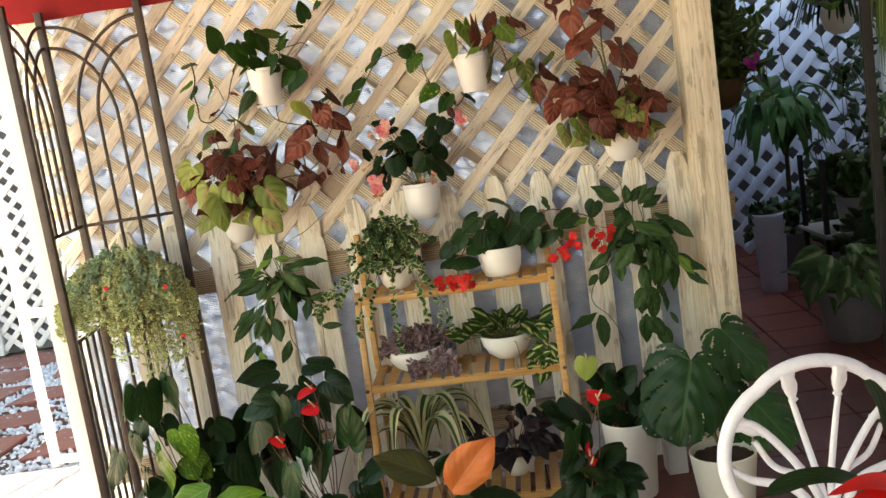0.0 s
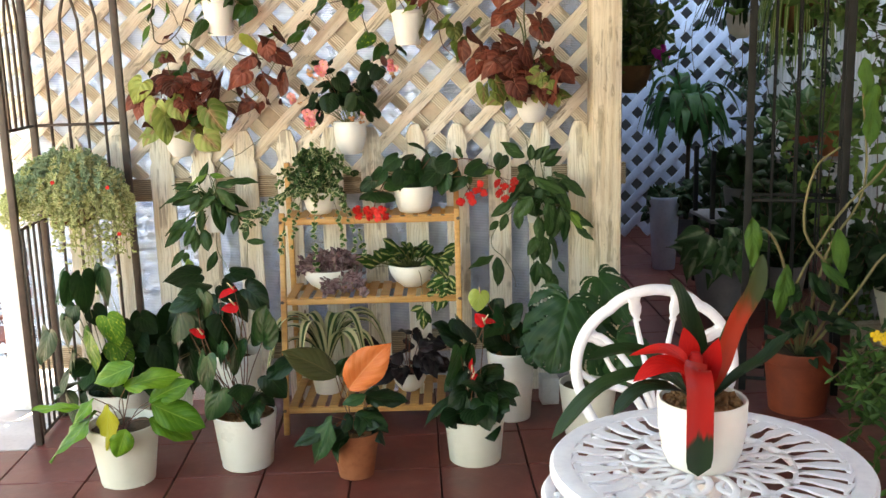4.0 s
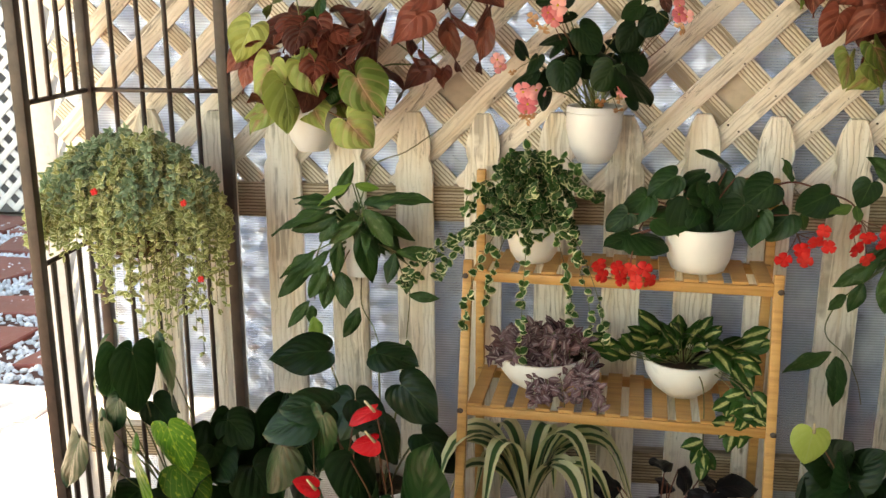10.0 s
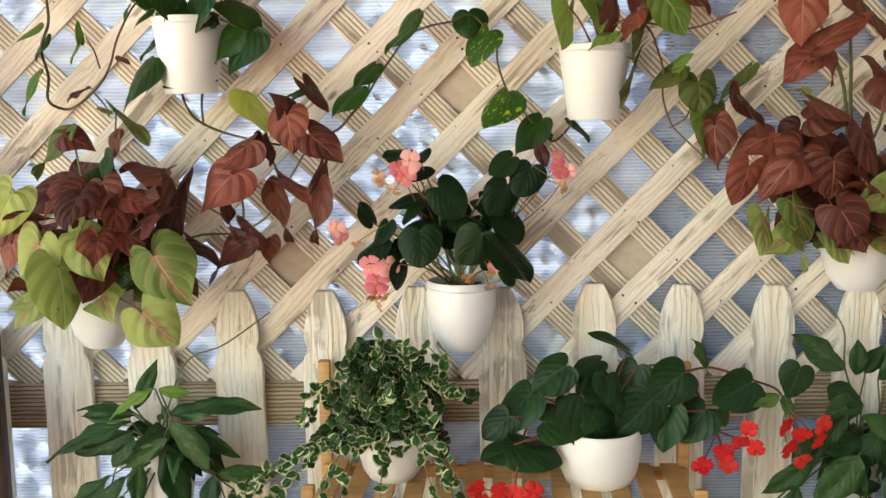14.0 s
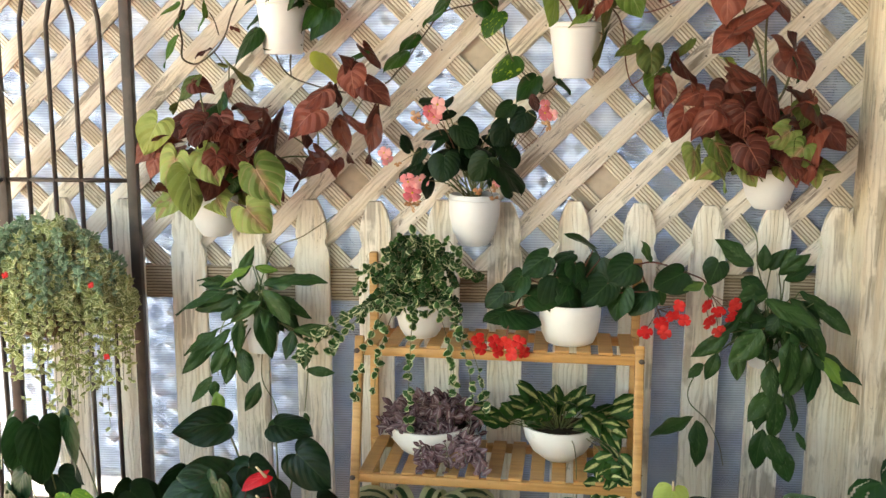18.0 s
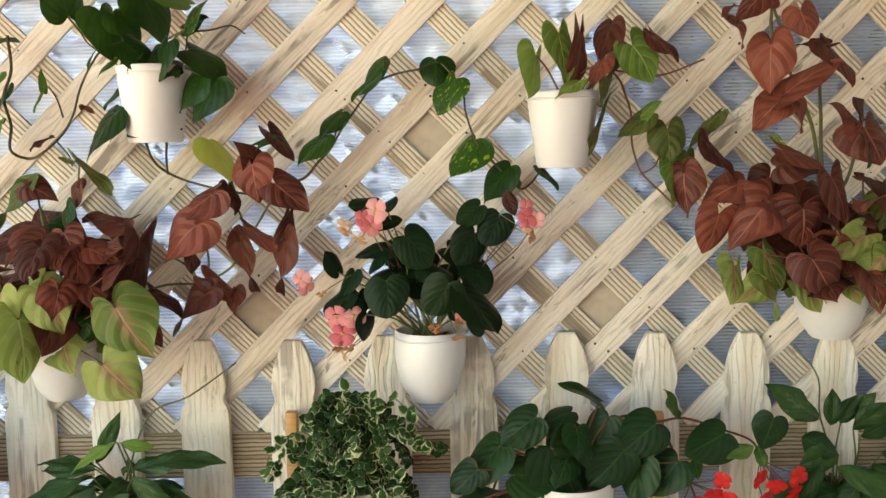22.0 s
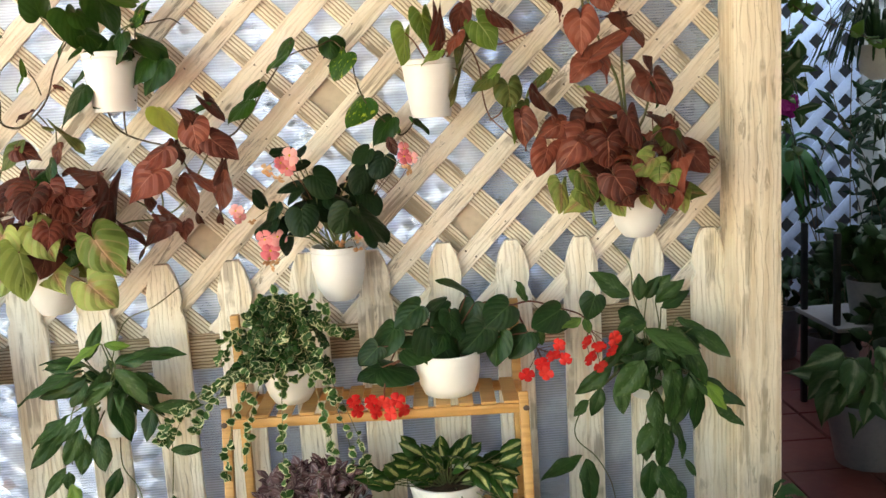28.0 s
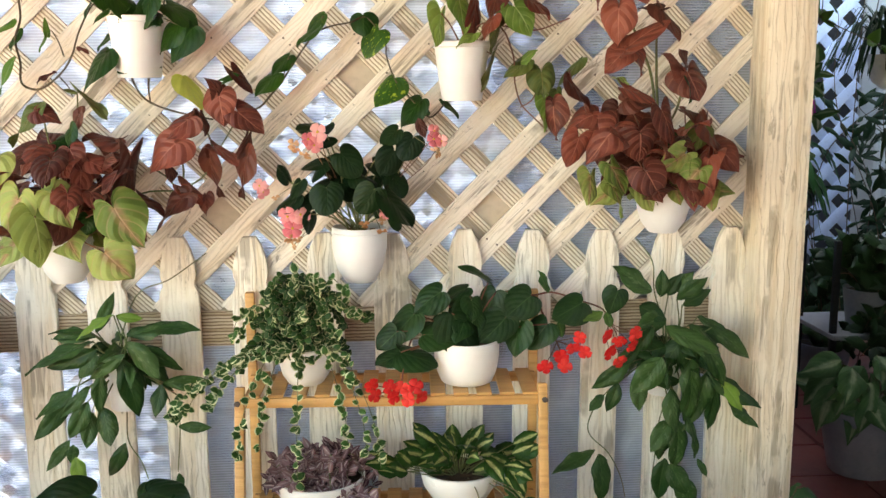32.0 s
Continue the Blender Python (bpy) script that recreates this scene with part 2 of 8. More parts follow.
M_LATTICE = wood("lattice_wood", (0.89, 0.83, 0.75), (0.70, 0.60, 0.48), along=3.0, across=60.0, streaks=0.95, rings=34.0, ring_amount=0.34)
M_RIBBED = wood("ribbed_lattice_wood", (0.87, 0.81, 0.71), (0.60, 0.49, 0.36), grooves=38.0, streaks=0.8)
M_PICKET = wood("whitewashed_picket_wood", (0.91, 0.87, 0.79), (0.72, 0.62, 0.48), along=2.0, across=34.0, streaks=0.7, rings=26.0, ring_amount=0.36)
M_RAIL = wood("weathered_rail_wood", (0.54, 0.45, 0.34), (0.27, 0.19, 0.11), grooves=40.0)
M_POST = wood("post_wood", (0.84, 0.77, 0.66), (0.60, 0.48, 0.34), along=0.9, across=40.0, streaks=0.75, rings=22.0, ring_amount=0.32)
M_BAMBOO = wood("honey_bamboo", (0.62, 0.34, 0.12), (0.42, 0.20, 0.06), along=3.0, across=90.0, rough=0.45, knots=False, streaks=0.15)
M_PANEL = clear_sheet()
M_TAN = surface("tan_board", (0.62, 0.54, 0.44), (0.54, 0.46, 0.37), rough=0.85, scale=20.0)
M_CERAMIC = surface("white_glazed_ceramic", (0.84, 0.82, 0.78), (0.80, 0.78, 0.73), rough=0.3, bump=0.02, spec=0.5, specks=0.04)
M_WALLPOT = surface("white_matt_ceramic", (0.74, 0.74, 0.745), (0.70, 0.70, 0.70), rough=0.35, bump=0.02, spec=0.45, specks=0.04)
M_PLASTIC = surface("cream_plastic_pot", (0.78, 0.74, 0.65), (0.72, 0.68, 0.58), rough=0.45, bump=0.03, specks=0.05)
M_TERRA = surface("terracotta", (0.36, 0.115, 0.052), (0.28, 0.085, 0.038), rough=0.8, scale=14.0, bump=0.2)
M_TERRA_RED = surface("red_terracotta", (0.23, 0.044, 0.020), (0.17, 0.032, 0.016), rough=0.6, scale=10.0, bump=0.1)
M_GREYPOT = surface("grey_plastic", (0.24, 0.24, 0.27), (0.19, 0.19, 0.22), rough=0.5)
M_COCO = surface("coconut_fibre", (0.16, 0.09, 0.04), (0.08, 0.045, 0.02), rough=0.95, fine=160.0, bump=0.8)
M_SOIL = surface("potting_soil", (0.05, 0.032, 0.02), (0.10, 0.065, 0.04), rough=0.95, scale=60.0, fine=220.0, bump=0.9)
M_GRAVEL = surface("brown_gravel", (0.36, 0.18, 0.075), (0.20, 0.088, 0.036), rough=0.7, scale=30.0, vary=0.6)
M_PEBBLE = surface("white_pebble", (0.56, 0.62, 0.70), (0.34, 0.39, 0.46), rough=0.7, scale=20.0)


def clay_tile():
    """Glazed red clay with worn, dusty patches and a faint sheen."""
    n = Nodes("red_clay_tile")
    v = n.put("ShaderNodeVectorMath", {0: n.coord()})
    r = n.random()
    n.feed(v.inputs[1], n.put("ShaderNodeCombineXYZ", {"X": n.math("MULTIPLY", r, 31.0), "Y": n.math("MULTIPLY", r, 17.0), "Z": 0.0}).outputs[0])
    v = v.outputs[0]
    big, mid, small = n.noise(v, 3.5, 4.0), n.noise(v, 16.0, 4.0), n.noise(v, 110.0, 3.0)
    col = n.mix(n.step(big, 0.3, 0.7), (0.190, 0.044, 0.034), (0.132, 0.030, 0.024))
    col = n.mix(n.math("MULTIPLY", r, 0.25), col, (0.12, 0.040, 0.032))
    col = n.mix(n.math("MULTIPLY", n.step(mid, 0.48, 0.72), 0.16), col, (0.38, 0.20, 0.17))
    col = n.mix(n.math("MULTIPLY", n.step(small, 0.55, 0.75), 0.25), col, (0.10, 0.045, 0.038))
    n.bump(n.math("ADD", n.math("MULTIPLY", mid, 1.5), small), 0.14, 0.004)
    return n.done(col, n.math("MULTIPLY_ADD", mid, 0.28, 0.27), 0.0, 0.42)


M_TILE = clay_tile()
# lighter copy of the clay tile: the glare of full sun is in its colour
M_SUNLIT_TILE = surface("sunlit_tile", (0.66, 0.58, 0.56), (0.54, 0.45, 0.43), rough=0.75, scale=5.0, bump=0.15, vary=0.2)
M_GROUT = surface("dark_joint", (0.075, 0.030, 0.024), (0.05, 0.022, 0.018), rough=0.95)
M_EARTH = surface("bare_earth", (0.28, 0.24, 0.20), (0.36, 0.32, 0.28), rough=0.95, scale=3.0, bump=0.5)


def thin_vinyl():
    """White vinyl thin enough to let daylight through."""
    n = Nodes("white_screen_vinyl")
    v = n.coord()
    col = n.mix(n.step(n.noise(v, 6.0, 4.0), 0.35, 0.7), (0.62, 0.68, 0.80), (0.54, 0.60, 0.72))
    n.done(col, 0.5)
    tr = n.put("ShaderNodeBsdfTranslucent", {"Color": col})
    sh = n.put("ShaderNodeMixShader", {0: 0.45, 1: n.bsdf.outputs[0], 2: tr.outputs[0]})
    n.t.links.new(sh.outputs[0], n.out.inputs["Surface"])
    return n.m


M_SCREEN = thin_vinyl()
M_WHITE = surface("white_vinyl", (0.68, 0.69, 0.71), (0.62, 0.63, 0.66), rough=0.5, bump=0.05)
# white vinyl with the blue of the skylight put into its colour
M_SKYLIT_WHITE = surface("skylit_white_vinyl", (0.66, 0.74, 0.92), (0.58, 0.67, 0.88), rough=0.5, bump=0.05)
M_PALESTEM = surface("pale_woody_stem", (0.24, 0.19, 0.09), (0.15, 0.13, 0.06), rough=0.7)
M_CAST = surface("white_painted_aluminium", (0.86, 0.85, 0.90), (0.80, 0.79, 0.85), rough=0.40, scale=30.0, bump=0.06, specks=0.08)
M_DARKMETAL = surface("brown_painted_metal", (0.075, 0.052, 0.042), (0.045, 0.032, 0.027), rough=0.5, scale=20.0, bump=0.1)
M_BLACKMETAL = surface("black_painted_metal", (0.012, 0.012, 0.013), (0.020, 0.020, 0.021), rough=0.6, scale=20.0, spec=0.15)
M_RED_FABRIC = surface("dark_red_fabric", (0.30, 0.012, 0.018), (0.22, 0.010, 0.014), rough=0.9, fine=300.0)
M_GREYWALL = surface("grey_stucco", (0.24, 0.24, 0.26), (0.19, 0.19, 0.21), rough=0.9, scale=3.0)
# near-black, so the passage's shade is part of the colour
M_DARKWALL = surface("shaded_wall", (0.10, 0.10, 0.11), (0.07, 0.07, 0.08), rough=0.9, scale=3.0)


def corrugated():
    """White fibreglass sheet, weathered in upright streaks, that lets some daylight through."""
    n = Nodes("ribbed_white_panel")
    v = n.coord("Object", (1.0, 26.0, 1.2))
    streak, fine = n.noise(v, 1.0, 5.0, 0.6), n.noise(n.coord(), 60.0, 3.0)
    col = n.mix(n.step(streak, 0.35, 0.68), (0.78, 0.78, 0.78), (0.55, 0.54, 0.53))
    col = n.mix(n.math("MULTIPLY", n.step(fine, 0.55, 0.75), 0.12), col, (0.40, 0.38, 0.36))
    n.done(col, 0.5)
    tr = n.put("ShaderNodeBsdfTranslucent", {"Color": col})
    sh = n.put("ShaderNodeMixShader", {0: 0.36, 1: n.bsdf.outputs[0], 2: tr.outputs[0]})
    n.t.links.new(sh.outputs[0], n.out.inputs["Surface"])
    return n.m


M_VINYL = corrugated()
M_BARK = surface("brown_stem", (0.13, 0.085, 0.05), (0.08, 0.05, 0.03), rough=0.8)
M_STEM = surface("green_stem", (0.10, 0.15, 0.05), (0.14, 0.11, 0.05), rough=0.55)
M_REDSTEM = surface("reddish_stem", (0.20, 0.06, 0.04), (0.12, 0.06, 0.03), rough=0.5)
M_VINE = surface("brown_vine", (0.075, 0.06, 0.03), (0.05, 0.035, 0.02), rough=0.7)
M_YELLOW = surface("yellow_petal", (0.75, 0.50, 0.03), (0.65, 0.42, 0.02), rough=0.5)
M_CREAM_PETAL = surface("cream_spike", (0.75, 0.62, 0.40), (0.7, 0.5, 0.3), rough=0.5)

L_POTHOS = leaf_mat("pothos_leaf", (0.010, 0.042, 0.007), (0.024, 0.080, 0.011), (0.05, 0.12, 0.025), spots=(0.30, 0.38, 0.04))
L_POTHOS_PLAIN = leaf_mat("plain_pothos_leaf", (0.008, 0.034, 0.006), (0.022, 0.070, 0.011), (0.05, 0.11, 0.025), rough=0.33, vein_amount=0.4)
L_LIME = leaf_mat("young_lime_leaf", (0.38, 0.46, 0.08), (0.46, 0.50, 0.12), (0.30, 0.40, 0.08), veins=5.0)
L_YOUNG = leaf_mat("young_pothos_leaf", (0.05, 0.12, 0.020), (0.085, 0.17, 0.03), (0.12, 0.22, 0.05), rough=0.36, vein_amount=0.4)
L_SYN_LIME = leaf_mat("lime_arrowhead_leaf", (0.22, 0.29, 0.075), (0.36, 0.42, 0.13), (0.42, 0.46, 0.20), vein_amount=0.7, veins=5.0, side=0.40, relief=0.22)
L_BUD = leaf_mat("apricot_bud", (0.50, 0.22, 0.10), (0.66, 0.42, 0.24), (0.5, 0.2, 0.1), rough=0.5, back=0.3)
L_LANCE_YOUNG = leaf_mat("young_lance_leaf", (0.10, 0.20, 0.03), (0.17, 0.28, 0.05), (0.2, 0.3, 0.1), rough=0.36)
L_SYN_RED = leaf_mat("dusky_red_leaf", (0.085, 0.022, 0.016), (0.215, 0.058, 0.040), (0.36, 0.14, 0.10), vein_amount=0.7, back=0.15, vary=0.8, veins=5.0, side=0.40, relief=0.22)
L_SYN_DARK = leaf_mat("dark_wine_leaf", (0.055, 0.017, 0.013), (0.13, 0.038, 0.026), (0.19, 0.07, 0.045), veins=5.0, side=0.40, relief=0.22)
L_SYN_GREEN = leaf_mat("pink_veined_green_leaf", (0.10, 0.16, 0.035), (0.27, 0.33, 0.10), (0.40, 0.24, 0.15), heart=(0.27, 0.16, 0.085), vein_amount=0.9, vary=0.9, veins=5.0, side=0.40, relief=0.22)
L_SYN_OLIVE = leaf_mat("olive_leaf", (0.055, 0.090, 0.022), (0.13, 0.125, 0.040), (0.20, 0.17, 0.07), veins=5.0, side=0.40, relief=0.22)
L_SYN_FRESH = leaf_mat("fresh_green_leaf", (0.085, 0.16, 0.030), (0.20, 0.30, 0.065), (0.34, 0.42, 0.18), vein_amount=0.8, veins=5.0, side=0.40, relief=0.22)
L_BEGONIA = leaf_mat("dark_begonia_leaf", (0.004, 0.014, 0.005), (0.010, 0.027, 0.008), (0.020, 0.042, 0.014), rough=0.36, back=0.05, edge=(0.035, 0.06, 0.03), edge_at=0.56, vein_amount=0.3, gloss=0.12)
L_WING = leaf_mat("wing_begonia_leaf", (0.007, 0.026, 0.008), (0.017, 0.052, 0.013), (0.045, 0.095, 0.035), rough=0.36, back=0.10)
L_LANCE = leaf_mat("lance_leaf", (0.011, 0.040, 0.011), (0.036, 0.088, 0.024), (0.06, 0.12, 0.04), rough=0.34, spots=(0.08, 0.13, 0.06))
L_FICUS = leaf_mat("cream_edged_leaf", (0.009, 0.036, 0.007), (0.020, 0.066, 0.011), (0.05, 0.10, 0.03), edge=(0.50, 0.52, 0.28), edge_at=0.51)
L_PURPLE = leaf_mat("purple_leaf", (0.055, 0.022, 0.030), (0.22, 0.125, 0.135), (0.36, 0.27, 0.27), heart=(0.42, 0.34, 0.34), vary=0.9)
L_HOYA = leaf_mat("cream_hearted_leaf", (0.014, 0.055, 0.010), (0.030, 0.09, 0.015), (0.06, 0.13, 0.03), heart=(0.62, 0.62, 0.26))
L_STRAP = leaf_mat("striped_strap_leaf", (0.045, 0.11, 0.04), (0.08, 0.16, 0.05), (0.05, 0.12, 0.04), edge=(0.78, 0.77, 0.48), vein_amount=0.15, edge_at=0.23)
L_BLACK = leaf_mat("near_black_leaf", (0.008, 0.007, 0.008), (0.022, 0.014, 0.016), (0.035, 0.02, 0.022), rough=0.3, back=0.04)
L_ANTH = leaf_mat("anthurium_leaf", (0.005, 0.019, 0.006), (0.011, 0.036, 0.009), (0.022, 0.055, 0.018), rough=0.30, back=0.08)
L_ANTH_MID = leaf_mat("anthurium_mid_green_leaf", (0.012, 0.050, 0.016), (0.026, 0.080, 0.024), (0.05, 0.11, 0.04), rough=0.30, back=0.10)
L_ALOC = leaf_mat("veined_green_leaf", (0.035, 0.12, 0.012), (0.075, 0.19, 0.022), (0.26, 0.34, 0.06), rough=0.34, veins=9.0, back=0.2, spots=(0.36, 0.44, 0.06), vein_amount=0.8, side=0.6)
L_PHIL = leaf_mat("bright_philodendron_leaf", (0.045, 0.14, 0.012), (0.125, 0.25, 0.022), (0.24, 0.36, 0.06), rough=0.32)
L_ORANGE = leaf_mat("orange_leaf", (0.66, 0.15, 0.045), (0.74, 0.21, 0.07), (0.80, 0.32, 0.15), rough=0.35)
L_BRONZE = leaf_mat("bronze_leaf", (0.05, 0.055, 0.02), (0.085, 0.075, 0.025), (0.13, 0.10, 0.04), rough=0.32)
L_MONST = leaf_mat("monstera_leaf", (0.010, 0.042, 0.012), (0.020, 0.07, 0.017), (0.05, 0.12, 0.04), rough=0.34, back=0.12)
L_BROM = leaf_mat("bromeliad_green_leaf", (0.006, 0.020, 0.008), (0.017, 0.042, 0.012), (0.04, 0.07, 0.03), rough=0.35, vein_amount=0.2)
L_BRACT = leaf_mat("red_bract", (0.50, 0.010, 0.012), (0.62, 0.020, 0.020), (0.70, 0.05, 0.04), rough=0.4, vein_amount=0.2)
L_SPATHE = leaf_mat("red_spathe", (0.60, 0.012, 0.02), (0.70, 0.02, 0.03), (0.72, 0.06, 0.06), rough=0.22)
L_PALE_SPATHE = leaf_mat("pale_green_spathe", (0.36, 0.44, 0.10), (0.46, 0.52, 0.16), (0.40, 0.46, 0.18), rough=0.35)
L_PINK = leaf_mat("pink_petal", (0.80, 0.15, 0.20), (0.88, 0.44, 0.43), (0.84, 0.40, 0.36), rough=0.5, back=0.35)
L_REDFL = leaf_mat("scarlet_petal", (0.66, 0.014, 0.020), (0.76, 0.05, 0.045), (0.80, 0.12, 0.09), rough=0.45, back=0.3)
L_HERB = leaf_mat("grey_green_herb_leaf", (0.17, 0.21, 0.065), (0.36, 0.39, 0.15), (0.42, 0.45, 0.20), rough=0.6, edge=(0.66, 0.68, 0.40), edge_at=0.36)
L_HERB_TOP = leaf_mat("blue_green_herb_leaf", (0.11, 0.19, 0.105), (0.22, 0.31, 0.17), (0.32, 0.40, 0.25), rough=0.6, edge=(0.42, 0.50, 0.34), edge_at=0.42)
L_IVY = leaf_mat("light_ivy_leaf", (0.025, 0.075, 0.018), (0.11, 0.19, 0.045), (0.16, 0.26, 0.08), rough=0.45)
L_FIG = leaf_mat("pale_edged_trailing_leaf", (0.020, 0.070, 0.014), (0.034, 0.10, 0.02), (0.06, 0.12, 0.03), edge=(0.56, 0.58, 0.34), edge_at=0.40)
L_SHRUB = leaf_mat("shrub_leaf", (0.035, 0.10, 0.018), (0.085, 0.18, 0.030), (0.10, 0.19, 0.05), rough=0.45)
L_SHRUB_LONG = leaf_mat("long_shrub_leaf", (0.012, 0.045, 0.012), (0.060, 0.135, 0.032), (0.09, 0.17, 0.05), rough=0.42, vary=0.95)
L_DEEP = leaf_mat("deep_green_leaf", (0.007, 0.025, 0.008), (0.017, 0.048, 0.014), (0.03, 0.07, 0.022), rough=0.40, back=0.12)
L_DIEFF = leaf_mat("blotched_pale_leaf", (0.04, 0.10, 0.035), (0.07, 0.15, 0.05), (0.16, 0.22, 0.12), rough=0.4, heart=(0.26, 0.33, 0.20))
L_SPIDER = leaf_mat("spider_plant_leaf", (0.10, 0.20, 0.05), (0.14, 0.24, 0.07), (0.5, 0.55, 0.3), rough=0.45, heart=(0.5, 0.55, 0.3))

# ---- building helpers ----
RNG = random.Random(7)


def rnd(a, b):
    return RNG.uniform(a, b)


def mesh_of(name, verts, faces, material, uvs=None, smooth=True):
    me = bpy.data.meshes.new(name)
    me.from_pydata([tuple(v) for v in verts], [], faces)
    if uvs is not None:
        layer = me.uv_layers.new(name="uv")
        idx = np.empty(len(me.loops), dtype=np.int32)
        me.loops.foreach_get("vertex_index", idx)
        layer.data.foreach_set("uv", np.asarray(uvs, dtype=np.float32)[idx].ravel())
    if smooth:
        me.polygons.foreach_set("use_smooth", [True] * len(me.polygons))
    me.materials.append(material)
    me.update()
    return me


def attach(ob, parent):
    if parent is not None:
        ob.parent = parent
    return ob


def part(name, bm, material, parent, label="", smooth=True):
    """One bmesh as one mesh object under a thing or a part."""
    me = bpy.data.meshes.new(name)
    bm.to_mesh(me)
    bm.free()
    if smooth:
        me.polygons.foreach_set("use_smooth", [True] * len(me.polygons))
        me.set_sharp_from_angle(angle=radians(40))
    me.materials.append(material)
    ob = attach(new(name, me), parent)
    if label:
        ob["label"] = label
    return ob


def piece(name, me, m, parent, label=""):
    """An object on a shared mesh."""
    ob = attach(new(name, me), parent)
    ob.matrix_basis = m
    if label:
        ob["label"] = label
    return ob


def thing(name, m, label, category, group="", kind=""):
    ob = new(name)
    ob.empty_display_size = 0.05
    ob.matrix_basis = m
    return tagged(ob, label, category, group, kind)


def box_bm(lo, hi, bevel=0.003, bm=None, m=None):
    bm = bm or bmesh.new()
    c = [(a + b) / 2 for a, b in zip(lo, hi)]
    s = [max(b - a, 1e-4) for a, b in zip(lo, hi)]
    mat = Matrix.Translation(c) @ Matrix.Diagonal((*s, 1))
    got = bmesh.ops.create_cube(bm, size=1.0, matrix=(m @ mat) if m else mat)
    if bevel:
        edges = list({e for v in got["verts"] for e in v.link_edges})
        bmesh.ops.bevel(bm, geom=edges, offset=min(bevel, 0.4 * min(s)), segments=2, affect="EDGES", profile=0.5)
    return bm


def box(name, lo, hi, material, parent, bevel=0.003, label=""):
    return part(name, box_bm(lo, hi, bevel), material, parent, label)


def lathe_bm(profile, n=32, bm=None, centre=(0, 0), ribs=0.0, rib_n=0):
    """A turned body from (radius, height) pairs; ribs give it upright flutes."""
    bm = bm or bmesh.new()
    rings = []
    for r, z in profile:
        ring = []
        for i in range(n):
            a = 2 * math.pi * i / n
            rr = r * (1 + ribs * math.cos(rib_n * a)) if ribs else r
            ring.append(bm.verts.new((centre[0] + rr * math.cos(a), centre[1] + rr * math.sin(a), z)))
        rings.append(ring)
    for a, b in zip(rings, rings[1:]):
        for i in range(n):
            bm.faces.new((a[i], a[(i + 1) % n], b[(i + 1) % n], b[i]))
    bm.faces.new(rings[0][::-1])
    bm.faces.new(rings[-1])
    return bm


def smooth_line(points, steps=5):
    """A Catmull-Rom line through the points."""
    p = [Vector(q) for q in points]
    if len(p) < 3:
        return p
    p = [2 * p[0] - p[1]] + p + [2 * p[-1] - p[-2]]
    out = []
    for i in range(1, len(p) - 2):
        for k in range(steps):
            t = k / steps
            out.append(0.5 * ((2 * p[i]) + (p[i + 1] - p[i - 1]) * t + (2 * p[i - 1] - 5 * p[i] + 4 * p[i + 1] - p[i + 2]) * t * t + (3 * p[i] - p[i - 1] - 3 * p[i + 1] + p[i + 2]) * t ** 3))
    return out + [p[-2]]


def tube_data(line, r0, r1=None, n=6, closed=False, flat=1.0):
    r1 = r0 if r1 is None else r1
    verts, faces, prev = [], [], None
    count = len(line)
    for i, p in enumerate(line):
        a, b = line[(i - 1) % count] if closed or i else line[0], line[(i + 1) % count] if closed or i < count - 1 else line[-1]
        d = (b - a).normalized() if (b - a).length > 1e-9 else Vector((0, 0, 1))
        side = prev - d * prev.dot(d) if prev is not None else d.orthogonal()
        if side.length < 1e-6:
            side = d.orthogonal()
        side.normalize()
        prev, up = side, d.cross(side)
        r = r0 + (r1 - r0) * i / max(1, count - 1)
        for k in range(n):
            t = 2 * math.pi * k / n
            verts.append(p + side * (r * math.cos(t)) + up * (r * flat * math.sin(t)))
    rings = count if closed else count - 1
    for i in range(rings):
        for k in range(n):
            j = (i + 1) % count
            faces.append((i * n + k, i * n + (k + 1) % n, j * n + (k + 1) % n, j * n + k))
    if not closed:
        faces.append(tuple(range(n))[::-1])
        faces.append(tuple((count - 1) * n + k for k in range(n)))
    return verts, faces


def tube(name, points, r0, material, parent, r1=None, n=6, steps=5, closed=False, label=""):
    line = smooth_line(points, steps) if len(points) > 2 and steps > 1 else [Vector(p) for p in points]
    verts, faces = tube_data(line, r0, r1, n, closed)
    ob = attach(new(name, mesh_of(name, verts, faces, material)), parent)
    if label:
        ob["label"] = label
    return ob


def joined(name, chunks, material, parent, label="", uv=False):
    """Many (verts, faces[, uvs]) pieces as one mesh."""
    verts, faces, uvs = [], [], []
    for c in chunks:
        o = len(verts)
        verts += [tuple(v) for v in c[0]]
        faces += [tuple(i + o for i in f) for f in c[1]]
        if uv:
            uvs += c[2]
    ob = attach(new(name, mesh_of(name, verts, faces, material, uvs if uv else None)), parent)
    if label:
        ob["label"] = label
    return ob


